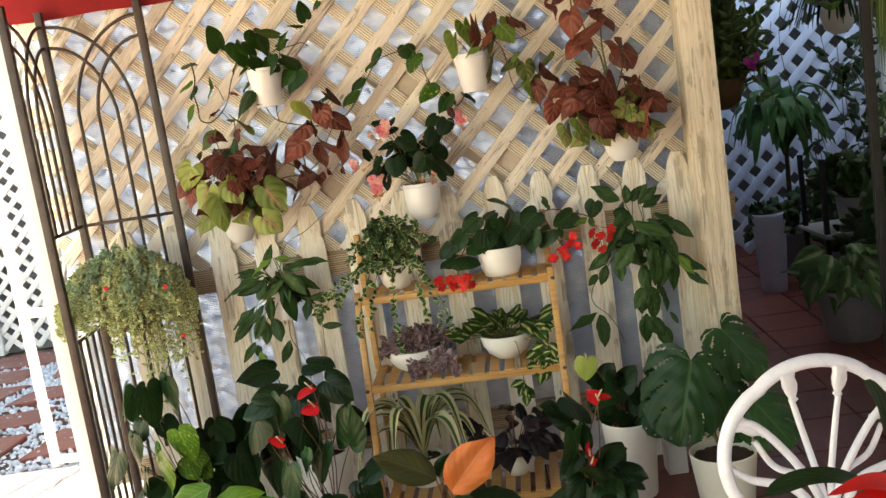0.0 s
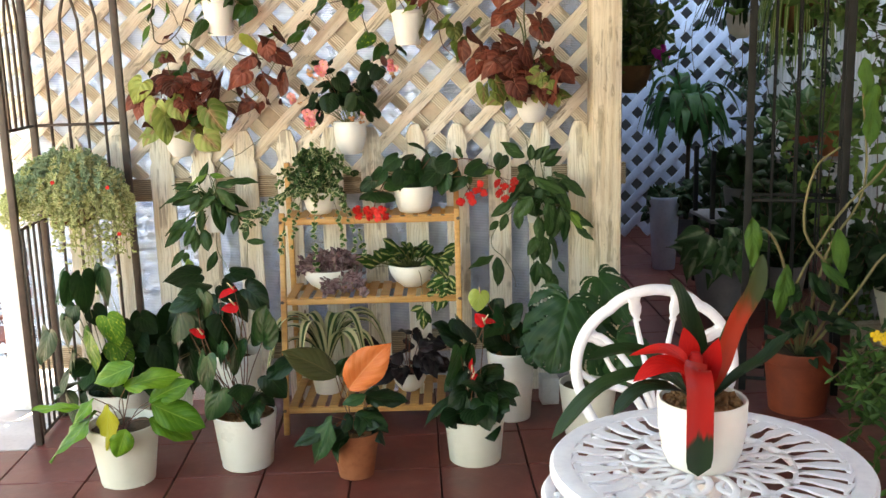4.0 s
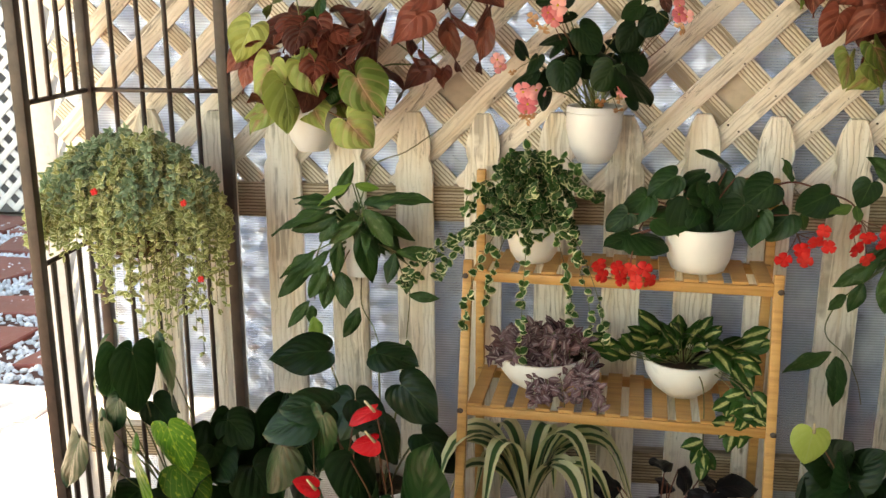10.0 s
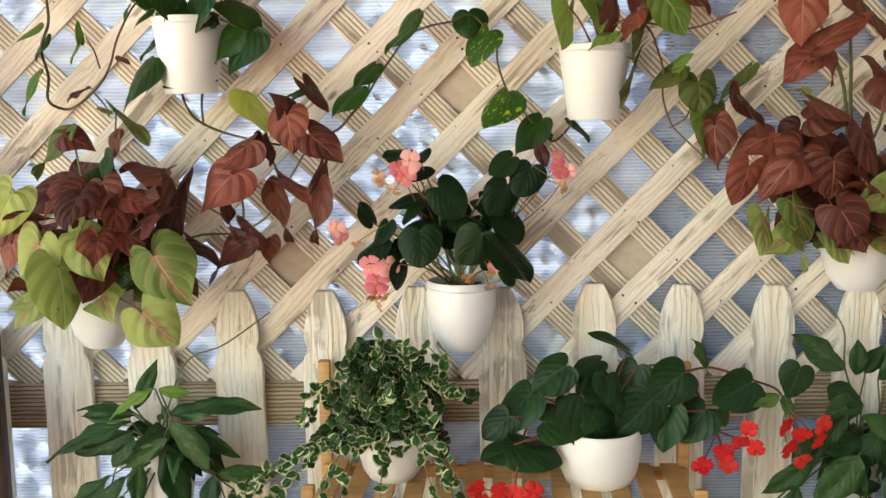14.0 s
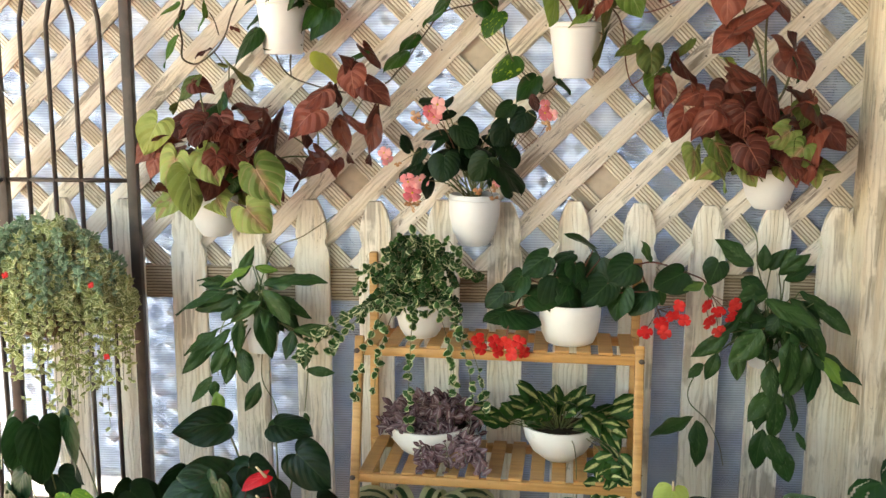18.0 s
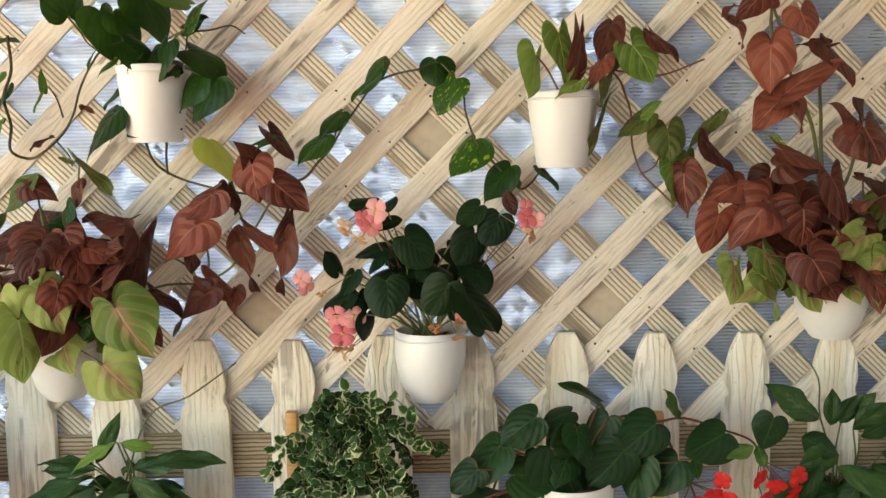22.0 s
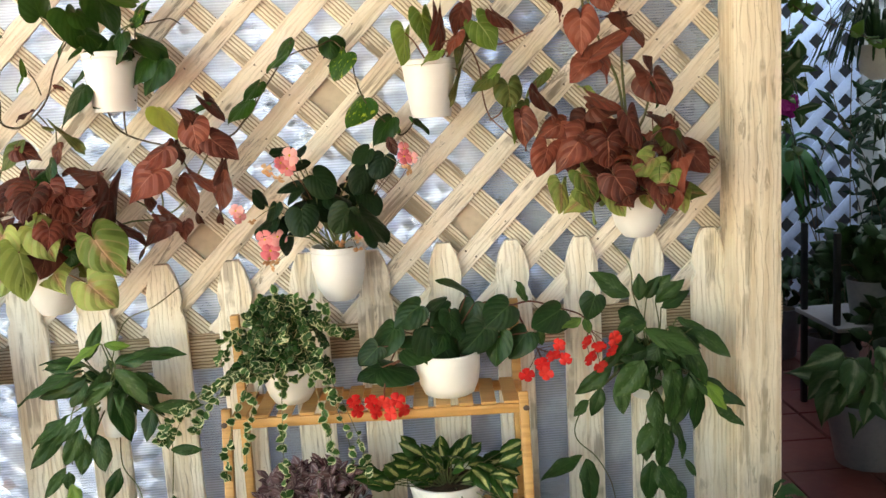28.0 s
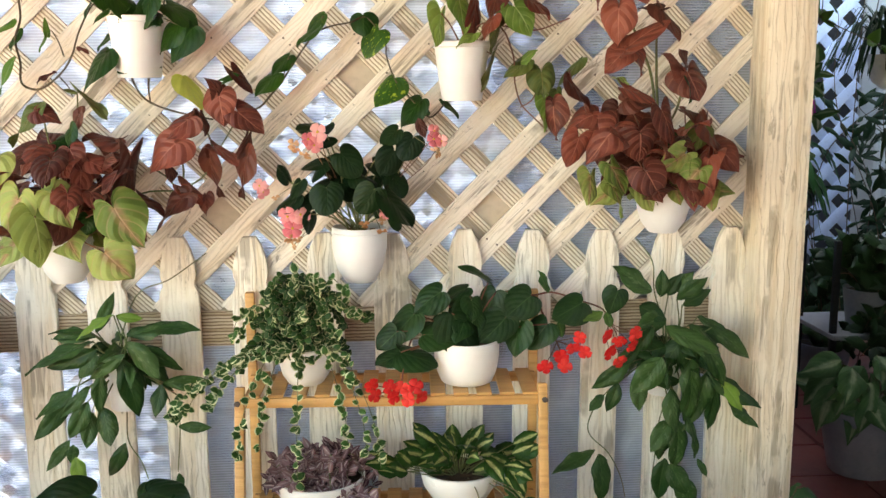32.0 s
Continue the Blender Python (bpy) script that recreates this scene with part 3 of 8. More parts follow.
# ---- leaves: base at the origin, tip towards +y at length 1, upper face towards +z ----
SHAPES = {
    # name: (half-width along the blade, backward lobes, power of the tip)
    "heart": (((0, 0.13), (0.035, 0.27), (0.10, 0.37), (0.22, 0.42), (0.36, 0.41), (0.55, 0.32), (0.75, 0.18), (0.9, 0.065), (1, 0.0)), 0.22),
    "round": (((0, 0.15), (0.035, 0.30), (0.10, 0.41), (0.25, 0.49), (0.42, 0.50), (0.6, 0.44), (0.8, 0.29), (0.93, 0.13), (1, 0.0)), 0.17),
    "arrow": (((0, 0.13), (0.035, 0.25), (0.10, 0.35), (0.22, 0.385), (0.38, 0.365), (0.56, 0.29), (0.76, 0.165), (0.9, 0.065), (1, 0.0)), 0.30),
    "syn": (((0, 0.16), (0.035, 0.31), (0.10, 0.43), (0.22, 0.48), (0.38, 0.45), (0.56, 0.34), (0.76, 0.18), (0.9, 0.07), (1, 0.0)), 0.34),
    "oval": (((0, 0.02), (0.05, 0.09), (0.12, 0.165), (0.22, 0.225), (0.35, 0.265), (0.5, 0.275), (0.65, 0.24), (0.78, 0.175), (0.88, 0.105), (0.95, 0.05), (1, 0.0)), 0.0),
    "ovate": (((0, 0.035), (0.05, 0.13), (0.14, 0.26), (0.28, 0.35), (0.45, 0.36), (0.62, 0.28), (0.8, 0.15), (0.92, 0.055), (1, 0.0)), 0.0),
    "lance": (((0, 0.015), (0.12, 0.09), (0.35, 0.155), (0.55, 0.155), (0.75, 0.11), (0.9, 0.05), (1, 0.0)), 0.0),
    "strap": (((0, 0.03), (0.15, 0.045), (0.4, 0.055), (0.65, 0.05), (0.85, 0.03), (0.95, 0.012), (1, 0.0)), 0.0),
    "petal": (((0, 0.05), (0.2, 0.2), (0.5, 0.40), (0.75, 0.44), (0.9, 0.33), (0.97, 0.18), (1, 0.05)), 0.0),
}


# outlines of lobed blades (half-width, length along the midrib) from the notch at the base round a lobe to the tip
OUTLINES = {
    "heart": ((0, 0), (0.05, -0.08), (0.16, -0.15), (0.30, -0.16), (0.42, -0.08), (0.49, 0.06), (0.51, 0.23), (0.48, 0.43), (0.39, 0.63), (0.25, 0.81), (0.11, 0.94), (0, 1)),
    "syn": ((0, 0), (0.04, -0.15), (0.12, -0.29), (0.25, -0.36), (0.38, -0.31), (0.47, -0.17), (0.52, 0.04), (0.525, 0.22), (0.47, 0.42), (0.36, 0.62), (0.22, 0.80), (0.085, 0.94), (0, 1.03)),
    "round": ((0, 0), (0.07, -0.11), (0.19, -0.17), (0.35, -0.14), (0.47, -0.01), (0.53, 0.18), (0.53, 0.40), (0.46, 0.62), (0.33, 0.82), (0.16, 0.95), (0, 1)),
}
ASPECT = {"heart": 1.0, "syn": 1.04, "round": 1.06, "lance": 0.31, "oval": 0.54, "ovate": 0.72}


def lobed_leaf(shape, droop, fold, wave, twist, rows, cols, seed, widen):
    """A heart- or arrow-shaped blade, its rows fanning out from the midrib to the rim."""
    pts = np.array(OUTLINES[shape])
    s = np.concatenate(([0.0], np.cumsum(np.hypot(*np.diff(pts, axis=0).T))))
    s /= s[-1]
    r = random.Random(seed)
    ph, lop = [r.uniform(0, 6) for _ in range(4)], r.uniform(-0.06, 0.06)
    verts, faces, uvs = [], [], []
    half = cols // 2
    for i in range(rows + 1):
        t = i / rows
        ox, oy = float(np.interp(t, s, pts[:, 0])) * widen, float(np.interp(t, s, pts[:, 1]))
        m = max(0.03 * t, (t - 0.30) / 0.70)
        for k in range(-half, half + 1):
            au = abs(k) / half
            sg = 1 if k > 0 else -1
            rim = 1 + (0.035 * math.sin(11 * t + ph[0 if k > 0 else 1]) + sg * lop) * au
            x = sg * au * ox * rim
            y = m + (oy - m) * au
            z = fold * abs(x) - 0.85 * x * x - droop * y * abs(y)
            z += 0.020 * math.sin(2 * math.pi * 6.5 * t + 0.8 * au) * au * (1.2 - au)
            z += wave * au * au * math.sin(8 * t + ph[2 if k > 0 else 3]) + 0.3 * wave * math.sin(4 * y + ph[0])
            verts.append((x + twist * y * abs(y), y, z))
            uvs.append((0.5 + 0.5 * sg * au, t))
    n = 2 * half + 1
    for i in range(rows):
        for k in range(n - 1):
            a = i * n + k
            faces.append((a, a + 1, a + n + 1, a + n))
    return verts, faces, uvs


def leaf_data(shape, droop=0.25, fold=0.25, wave=0.03, twist=0.0, rows=10, cols=6, seed=0, widen=1.0):
    """Blade of a leaf as verts, faces and its own length and width coordinates."""
    if shape in OUTLINES and rows >= 8:
        return lobed_leaf(shape, droop, fold, wave, twist, rows, cols, seed, widen)
    table, lobe = SHAPES[shape]
    xs, ws = zip(*table)
    r = random.Random(seed)
    ph1, ph2 = r.uniform(0, 6), r.uniform(0, 6)
    verts, faces, uvs = [], [], []
    for i in range(rows + 1):
        v = (i / rows) ** 1.35 if lobe else i / rows
        w = float(np.interp(v, xs, ws)) * widen
        for k in range(cols + 1):
            u = 2 * k / cols - 1
            au = abs(u)
            x = u * w
            y = v - lobe * au ** 1.4 * (1 - v) ** 2
            z = fold * au * w - droop * v * v - 0.45 * au * au * au * w + 0.03 * math.sin(16 * v - 6 * au) * au
            z += wave * au * math.sin(9 * v + ph1 + (2.0 if u > 0 else 0.0)) + 0.3 * wave * math.sin(4 * v + ph2)
            x += twist * v * v
            verts.append((x, y, z))
            uvs.append((0.5 + 0.5 * u, v))
    for i in range(rows):
        for k in range(cols):
            a = i * (cols + 1) + k
            faces.append((a, a + 1, a + cols + 2, a + cols + 1))
    return verts, faces, uvs


_leaf_meshes = {}


def leaf_mesh(shape, material, variant=0, droop=0.25, fold=0.25, wave=0.03, widen=1.0, rows=12, cols=8):
    key = (shape, material.name, variant, droop, widen)
    if key not in _leaf_meshes:
        r = random.Random(31 * variant + 5)
        if shape in OUTLINES:
            rows, d0, f0, w0, tw = 18, (0.4, 2.2), (-0.6, 1.6), (0.9, 2.8) if shape == "syn" else (0.7, 1.8), 0.12
        else:
            d0, f0, w0, tw = (0.2, 2.6), (-0.6, 2.4), (0.8, 2.2), 0.14
        d = leaf_data(shape, droop * r.uniform(*d0), fold * r.uniform(*f0), wave * r.uniform(*w0), r.uniform(-tw, tw), rows, cols, variant + 1, widen * r.uniform(0.92, 1.04))
        _leaf_meshes[key] = mesh_of("leaf_" + shape, d[0], d[1], material, d[2])
    return _leaf_meshes[key]


def leaf_frame(base, tip, facing, scale=None):
    """The pose of a blade from base to tip whose upper face looks towards facing."""
    base, tip = Vector(base), Vector(tip)
    y = tip - base
    size = y.length if scale is None else scale
    y = y.normalized() if y.length > 1e-9 else Vector((0, 0, 1))
    f = Vector(facing)
    x = y.cross(f)
    x = x.normalized() if x.length > 1e-4 else y.orthogonal().normalized()
    z = x.cross(y)
    m = Matrix((x, y, z)).transposed().to_4x4()
    return Matrix.Translation(base) @ m @ Matrix.Diagonal((size, size, size, 1))


def moved(data, m):
    return [m @ Vector(v) for v in data[0]], data[1], data[2]

# ---- the setting ----
FENCE_L, FENCE_R, FENCE_TOP = -1.42, 0.86, 2.12
TILE = 0.30

ground = tagged(new("ground", mesh_of("ground", [(-60, -60, -0.045), (60, -60, -0.045), (60, 60, -0.045), (-60, 60, -0.045)], [(0, 1, 2, 3)], M_EARTH, smooth=False)), "bare brown earth round the patio", "ground", kind="structure")
floor = tagged(new("floor", mesh_of("floor", *([(-2.75, -3.0, -0.02), (4.2, -3.0, -0.02), (4.2, 8.2, -0.02), (-2.75, 8.2, -0.02)], [(0, 1, 2, 3)]), M_GROUT, smooth=False)), "patio floor of dark red square clay tiles", "floor", kind="structure")


def slat(name, a, b, width, y0, y1, material, parent, bevel=0.002):
    """A flat board in the plane of the fence from a to b (x, z), its length along its own x."""
    ax, az = a
    bx, bz = b
    length, angle = math.hypot(bx - ax, bz - az), math.atan2(bz - az, bx - ax)
    bm = box_bm((-length / 2, -width / 2, -(y1 - y0) / 2), (length / 2, width / 2, (y1 - y0) / 2), bevel)
    ob = part(name, bm, material, parent)
    # own x along the board, own y across it, own z towards the viewer
    rot = Matrix(((math.cos(angle), -math.sin(angle), 0), (0, 0, -1), (math.sin(angle), math.cos(angle), 0))).to_4x4()
    ob.matrix_basis = Matrix.Translation(((ax + bx) / 2, (y0 + y1) / 2, (az + bz) / 2)) @ rot
    return ob


def clip_line(c, sign, lo, hi):
    """The stretch of the line z = c + sign * x inside the box lo..hi of (x, z)."""
    pts = []
    for x in (lo[0], hi[0]):
        z = c + sign * x
        if lo[1] <= z <= hi[1]:
            pts.append((x, z))
    for z in (lo[1], hi[1]):
        x = (z - c) / sign
        if lo[0] < x < hi[0]:
            pts.append((x, z))
    return (min(pts), max(pts)) if len(pts) >= 2 else None


def lattice(parent, lo, hi, front, pitch_a, pitch_b, phase_a, phase_b, width, thick, mat_a, mat_b, name="slat"):
    """Two layers of diagonal slats. a: rising to the right, in front; b: falling to the right, behind."""
    for sign, pitch, phase, y0, mat in ((1, pitch_a, phase_a, front, mat_a), (-1, pitch_b, phase_b, front + thick, mat_b)):
        cs = [z - sign * x for x in (lo[0], hi[0]) for z in (lo[1], hi[1])]
        k = math.floor((min(cs) - phase) / pitch)
        while phase + k * pitch < max(cs):
            got = clip_line(phase + k * pitch, sign, lo, hi)
            k += 1
            if got and math.dist(*got) > 0.05:
                slat(name, got[0], got[1], width, y0, y0 + thick, mat, parent)


# wooden lattice over the pickets
lattice_panel = thing("lattice_panel", Matrix(), "cream-stained wooden lattice of crossed slats above the pickets", "lattice")
lattice(lattice_panel, (FENCE_L, 0.925), (FENCE_R, FENCE_TOP), 3.516, 0.1572, 0.1590, 2.447, 1.118, 0.047, 0.010, M_LATTICE, M_RIBBED)

# milky plastic sheet behind it
plastic_sheet = tagged(new("plastic_sheet", mesh_of("plastic_sheet", [(FENCE_L, 3.56, 0.0), (0.95, 3.56, 0.0), (0.95, 3.56, FENCE_TOP), (FENCE_L, 3.56, FENCE_TOP), (FENCE_L, 3.568, 0.0), (0.95, 3.568, 0.0), (0.95, 3.568, FENCE_TOP), (FENCE_L, 3.568, FENCE_TOP)], [(0, 1, 2, 3), (7, 6, 5, 4), (0, 3, 7, 4), (1, 5, 6, 2), (3, 2, 6, 7)], M_PANEL, smooth=False)), "milky ribbed plastic sheet behind the lattice", "plastic sheet", kind="structure")

# three tan offcuts behind openings of the lattice
for x, z in ((-0.111, 1.462), (-0.428, 1.150), (0.201, 1.161)):
    scrap = part("offcut", box_bm((-0.062, -0.003, -0.062), (0.062, 0.003, 0.062), 0.001), M_TAN, lattice_panel, "tan square offcut behind an opening")
    scrap.matrix_basis = pose(x, 3.541, z, 0, 45, 0)

# white diamond screen close behind the sheet
back_screen = thing("back_screen", Matrix(), "white diamond screen standing close behind the plastic sheet", "lattice", kind="structure")
lattice(back_screen, (FENCE_L, 0.30), (0.80, FENCE_TOP), 3.64, 0.092, 0.092, 0.02, 0.05, 0.037, 0.004, M_SCREEN, M_SCREEN)

# ---- picket fence ----
def picket_mesh():
    half = [(-0.0, 0.0445), (0.972, 0.0445), (0.984, 0.041), (0.992, 0.036), (1.000, 0.0355), (1.010, 0.039), (1.022, 0.0405), (1.045, 0.0385), (1.075, 0.031), (1.095, 0.022), (1.107, 0.0155)]
    verts, faces = [], []
    n = len(half)
    for y in (-0.0095, 0.0095):
        for z, w in half:
            verts += [(z, -w, y), (z, w, y)]
    for i in range(n - 1):
        a = 2 * i
        faces.append((a, a + 1, a + 3, a + 2))
        b = 2 * n + 2 * i
        faces.append((b + 2, b + 3, b + 1, b))
        faces += [(a + 2, b + 2, b, a), (a + 1, b + 1, b + 3, a + 3)]
    t = 2 * (n - 1)
    faces += [(t, t + 1, 2 * n + t + 1, 2 * n + t), (1, 0, 2 * n, 2 * n + 1)]
    me = mesh_of("picket", verts, faces, M_PICKET, smooth=False)
    bm = bmesh.new()
    bm.from_mesh(me)
    bmesh.ops.recalc_face_normals(bm, faces=bm.faces)
    sharp = [e for e in bm.edges if len(e.link_faces) == 2 and e.calc_face_angle() > 1.0]
    bmesh.ops.bevel(bm, geom=sharp, offset=0.0015, segments=1, affect="EDGES")
    bm.to_mesh(me)
    bm.free()
    return me


picket_fence = thing("picket_fence", Matrix(), "whitewashed wooden picket fence with pointed tops", "fence")
PICKET = picket_mesh()
for k in range(-5, 8):
    x = -0.360 + 0.1642 * k
    lean = rnd(-0.4, 0.4)
    rot = Matrix(((0, 1, 0), (0, 0, 1), (1, 0, 0))).to_4x4()
    piece("picket", PICKET, Matrix.Translation((x, 3.5045, rnd(-0.004, 0.004))) @ pose(0, 0, 0, 0, lean, 0) @ rot, picket_fence)
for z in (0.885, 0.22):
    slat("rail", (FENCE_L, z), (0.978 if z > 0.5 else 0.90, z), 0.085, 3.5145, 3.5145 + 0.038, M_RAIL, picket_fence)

fence_post = thing("fence_post", pose(0.880, 3.478, 0), "square grooved pale timber post at the end of the fence", "post")
shaft = part("shaft", box_bm((-1.06, -0.058, -0.052), (1.06, 0.058, 0.052), 0.006), M_POST, fence_post)
shaft.matrix_basis = Matrix.Translation((0, 0, 1.06)) @ Matrix(((0, 1, 0), (0, 0, 1), (1, 0, 0))).to_4x4()
end_post = thing("end_post", pose(-1.49, 3.58, 0), "white square post at the garden end of the fence", "post")
box("shaft", (-0.045, -0.045, 0), (0.045, 0.045, 2.1), M_WHITE, end_post, 0.005)

# nail heads at the crossings of the lattice
nails = []
for ka in range(-2, 15):
    for kb in range(-2, 15):
        ca, cb = 2.447 - 0.1572 * ka, 1.118 + 0.1590 * kb
        x, z = (cb - ca) / 2, (ca + cb) / 2
        if FENCE_L + 0.02 < x < 0.80 and 0.95 < z < 2.05:
            for dx, dz in ((-0.008, 0.010), (0.009, -0.008)):
                if rnd(0, 1) < 0.45:
                    continue
                px, pz, r = x + dx + rnd(-0.006, 0.006), z + dz + rnd(-0.006, 0.006), rnd(0.0013, 0.0026)
                v = [(px + r * math.cos(a), 3.5145, pz + r * math.sin(a)) for a in (0, 1.05, 2.09, 3.14, 4.19, 5.24)]
                nails.append((v + [(p[0], 3.5165, p[2]) for p in v], [(5, 4, 3, 2, 1, 0)] + [(i, (i + 1) % 6, 6 + (i + 1) % 6, 6 + i) for i in range(6)]))
tagged(joined("nail_heads", nails, M_DARKMETAL, lattice_panel), kind="stuff")

# ---- red awning on the garden end of the fence ----
awning = thing("awning", pose(-0.85, 3.50, 0), "dark red fabric awning with a hanging valance over the fence", "awning")


def cloth(name, lo, hi, edge, nx=26, ny=6):
    """A sheet of cloth between two level lines (x, y, z ends), a little wavy along its lower edge."""
    bm = bmesh.new()
    rows = []
    for j in range(ny + 1):
        t = j / ny
        row = []
        for i in range(nx + 1):
            u = i / nx
            x = lo[0] + (hi[0] - lo[0]) * u
            y = lo[1] + (hi[1] - lo[1]) * t
            z = lo[2] + (hi[2] - lo[2]) * t
            row.append(bm.verts.new((x, y + edge * 0.4 * t * math.sin(31 * u), z + edge * t * math.sin(23 * u + 1))))
        rows.append(row)
    for a, b in zip(rows, rows[1:]):
        for i in range(nx):
            bm.faces.new((a[i], a[i + 1], b[i + 1], b[i]))
    return part(name, bm, M_RED_FABRIC, awning)


cloth("roof", (-0.66, -1.10, 2.16), (0.66, -0.02, 2.125), 0.004)
cloth("valance", (-0.66, -0.02, 2.125), (0.66, -0.015, 1.866), 0.003)
for x in (-0.64, 0.0, 0.64):
    tube("arm", [(x, 0.014, 2.10), (x, -1.10, 2.15)], 0.008, M_DARKMETAL, awning, n=6, steps=1)

# plain neighbouring walls, added out of view to shade the patio
house_east = tagged(part("house_east", box_bm((4.60, -6.0, -0.04), (4.75, 7.40, 2.6), 0.0), M_GREYWALL, None), "plain grey wall added beside the patio to block light", "wall", kind="structure")
house_north = tagged(part("house_north", box_bm((3.25, 6.75, -0.04), (3.40, 16.0, 12.0), 0.0), M_GREYWALL, None), "plain grey wall added beyond the passage to block light", "wall", kind="structure")
# roof added out of view to keep sun and sky off the patio
patio_roof = tagged(part("patio_roof", box_bm((-1.00, -2.5, 2.50), (2.84, 3.80, 2.58), 0.0), M_GREYWALL, None), "plain roof added over the patio to cut overhead light", "roof", kind="structure")
# added wall whose step heights decide where sun reaches ground and plastic sheet
steps = bmesh.new()
for x0, x1, top_z in ((-7.0, -0.1, 4.6), (-0.1, 0.85, 5.7), (0.85, 1.7, 6.6), (1.7, 3.4, 12.0), (3.4, 6.0, 9.5)):
    box_bm((x0, 7.42, -0.04), (x1, 7.60, top_z), 0.0, steps)
house_back = tagged(part("house_back", steps, M_GREYWALL, None), "plain grey wall with a stepped top added behind the garden to shape the sunlight", "wall", kind="structure")
# wall added behind the camera to dim light from the front
house_south = tagged(part("house_south", box_bm((-1.20, -2.50, -0.02), (2.84, -2.35, 2.50), 0.0), M_GREYWALL, None), "plain grey wall added at the back of the patio to cut the front light", "wall", kind="structure")
pergola_beam = tagged(part("pergola_beam", box_bm((-1.36, 1.36, 2.16), (4.60, 1.44, 2.26), 0.004), M_POST, None), "timber pergola beam over the patio", "beam", kind="structure")
pergola_post = tagged(part("pergola_post", box_bm((-1.36, 1.36, 0.0), (-1.28, 1.44, 2.16), 0.004), M_POST, None), "timber post under the pergola beam", "post", kind="structure")
cross_beam = tagged(part("cross_beam", box_bm((1.4, 2.21, 2.26), (4.60, 2.29, 2.36), 0.004), M_POST, None), "timber pergola beam carrying a hanging basket", "beam", kind="structure")

# ---- far sides of the garden ----
wall_west = thing("wall_west", Matrix(), "white lattice screen before a grey wall across the garden", "lattice", kind="structure")
lattice(wall_west, (-5.6, 0.03), (0.55, 1.95), 6.95, 0.125, 0.125, 0.02, 0.05, 0.040, 0.008, M_WHITE, M_WHITE)
for x in (-5.6, -3.4, -1.2, 0.55):
    box("frame_post", (x - 0.04, 6.92, 0), (x + 0.04, 7.0, 1.98), M_WHITE, wall_west)
box("top_rail", (-5.6, 6.93, 1.95), (0.55, 6.98, 2.0), M_WHITE, wall_west)
box("backing", (-5.9, 7.12, -0.03), (0.7, 7.3, 2.9), M_GREYWALL, wall_west, 0.0)
wall_east = thing("wall_east", Matrix(), "white lattice screen at the shaded end of the passage", "lattice", kind="structure")
# slats of white vinyl, their skylight tint painted in
lattice(wall_east, (0.6, 0.03), (2.74, 2.6), 6.60, 0.17, 0.17, 0.02, 0.09, 0.058, 0.008, M_SKYLIT_WHITE, M_SKYLIT_WHITE)
# dark board added behind the lattice, so its gaps look shaded
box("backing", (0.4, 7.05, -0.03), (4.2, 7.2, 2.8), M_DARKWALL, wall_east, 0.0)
box("pale_board", (2.76, 6.60, 0.03), (3.25, 6.63, 2.6), M_VINYL, wall_east, 0.003, "smooth white board beside the lattice")

panel_wall = thing("panel_wall", Matrix(), "ribbed white fence panel behind the shrubs", "fence", kind="structure")
bm = bmesh.new()
ys = np.linspace(1.2, 6.6, 217)
prev = None
for i, y in enumerate(ys):
    x = 2.86 + (0.012 if (i // 2) % 2 else 0.0)
    cur = [bm.verts.new((x, float(y), 0.0)), bm.verts.new((x, float(y), 1.78))]
    if prev:
        bm.faces.new((prev[0], cur[0], cur[1], prev[1]))
    prev = cur
part("panel", bm, M_VINYL, panel_wall, smooth=False)
box("cap", (2.84, 1.2, 1.78), (2.9, 6.6, 1.83), M_WHITE, panel_wall)

# flat roof added out of view to keep the passage shaded
passage_roof = tagged(part("passage_roof", box_bm((0.95, 2.60, 2.20), (2.84, 3.25, 2.30), 0.0, box_bm((0.95, 3.25, 2.20), (2.30, 4.85, 2.30), 0.0, box_bm((2.30, 3.25, 2.20), (3.25, 4.6, 2.30), 0.0))), M_DARKWALL, None), "plain dark roof added over the passage to block light", "roof", kind="structure")

# plain unseen wall, added to close the passage to the garden's light
passage_wall = tagged(part("passage_wall", box_bm((0.94, 3.64, -0.02), (0.99, 6.56, 2.20), 0.0), M_DARKWALL, None), "plain dark wall added between the passage and the garden to block light", "wall", kind="structure")

# light gate frame left open in the garden
garden_gate = thing("garden_gate", pose(-1.99, 4.35, 0), "narrow white-painted gate frame standing open", "gate")
for x in (0.0, 0.17):
    box("upright", (x - 0.018, -0.018, 0.0), (x + 0.018, 0.018, 1.75), M_WHITE, garden_gate)
for z in (0.03, 0.72, 1.72):
    box("crossbar", (0.018, -0.016, z - 0.018), (0.152, 0.016, z + 0.018), M_WHITE, garden_gate)

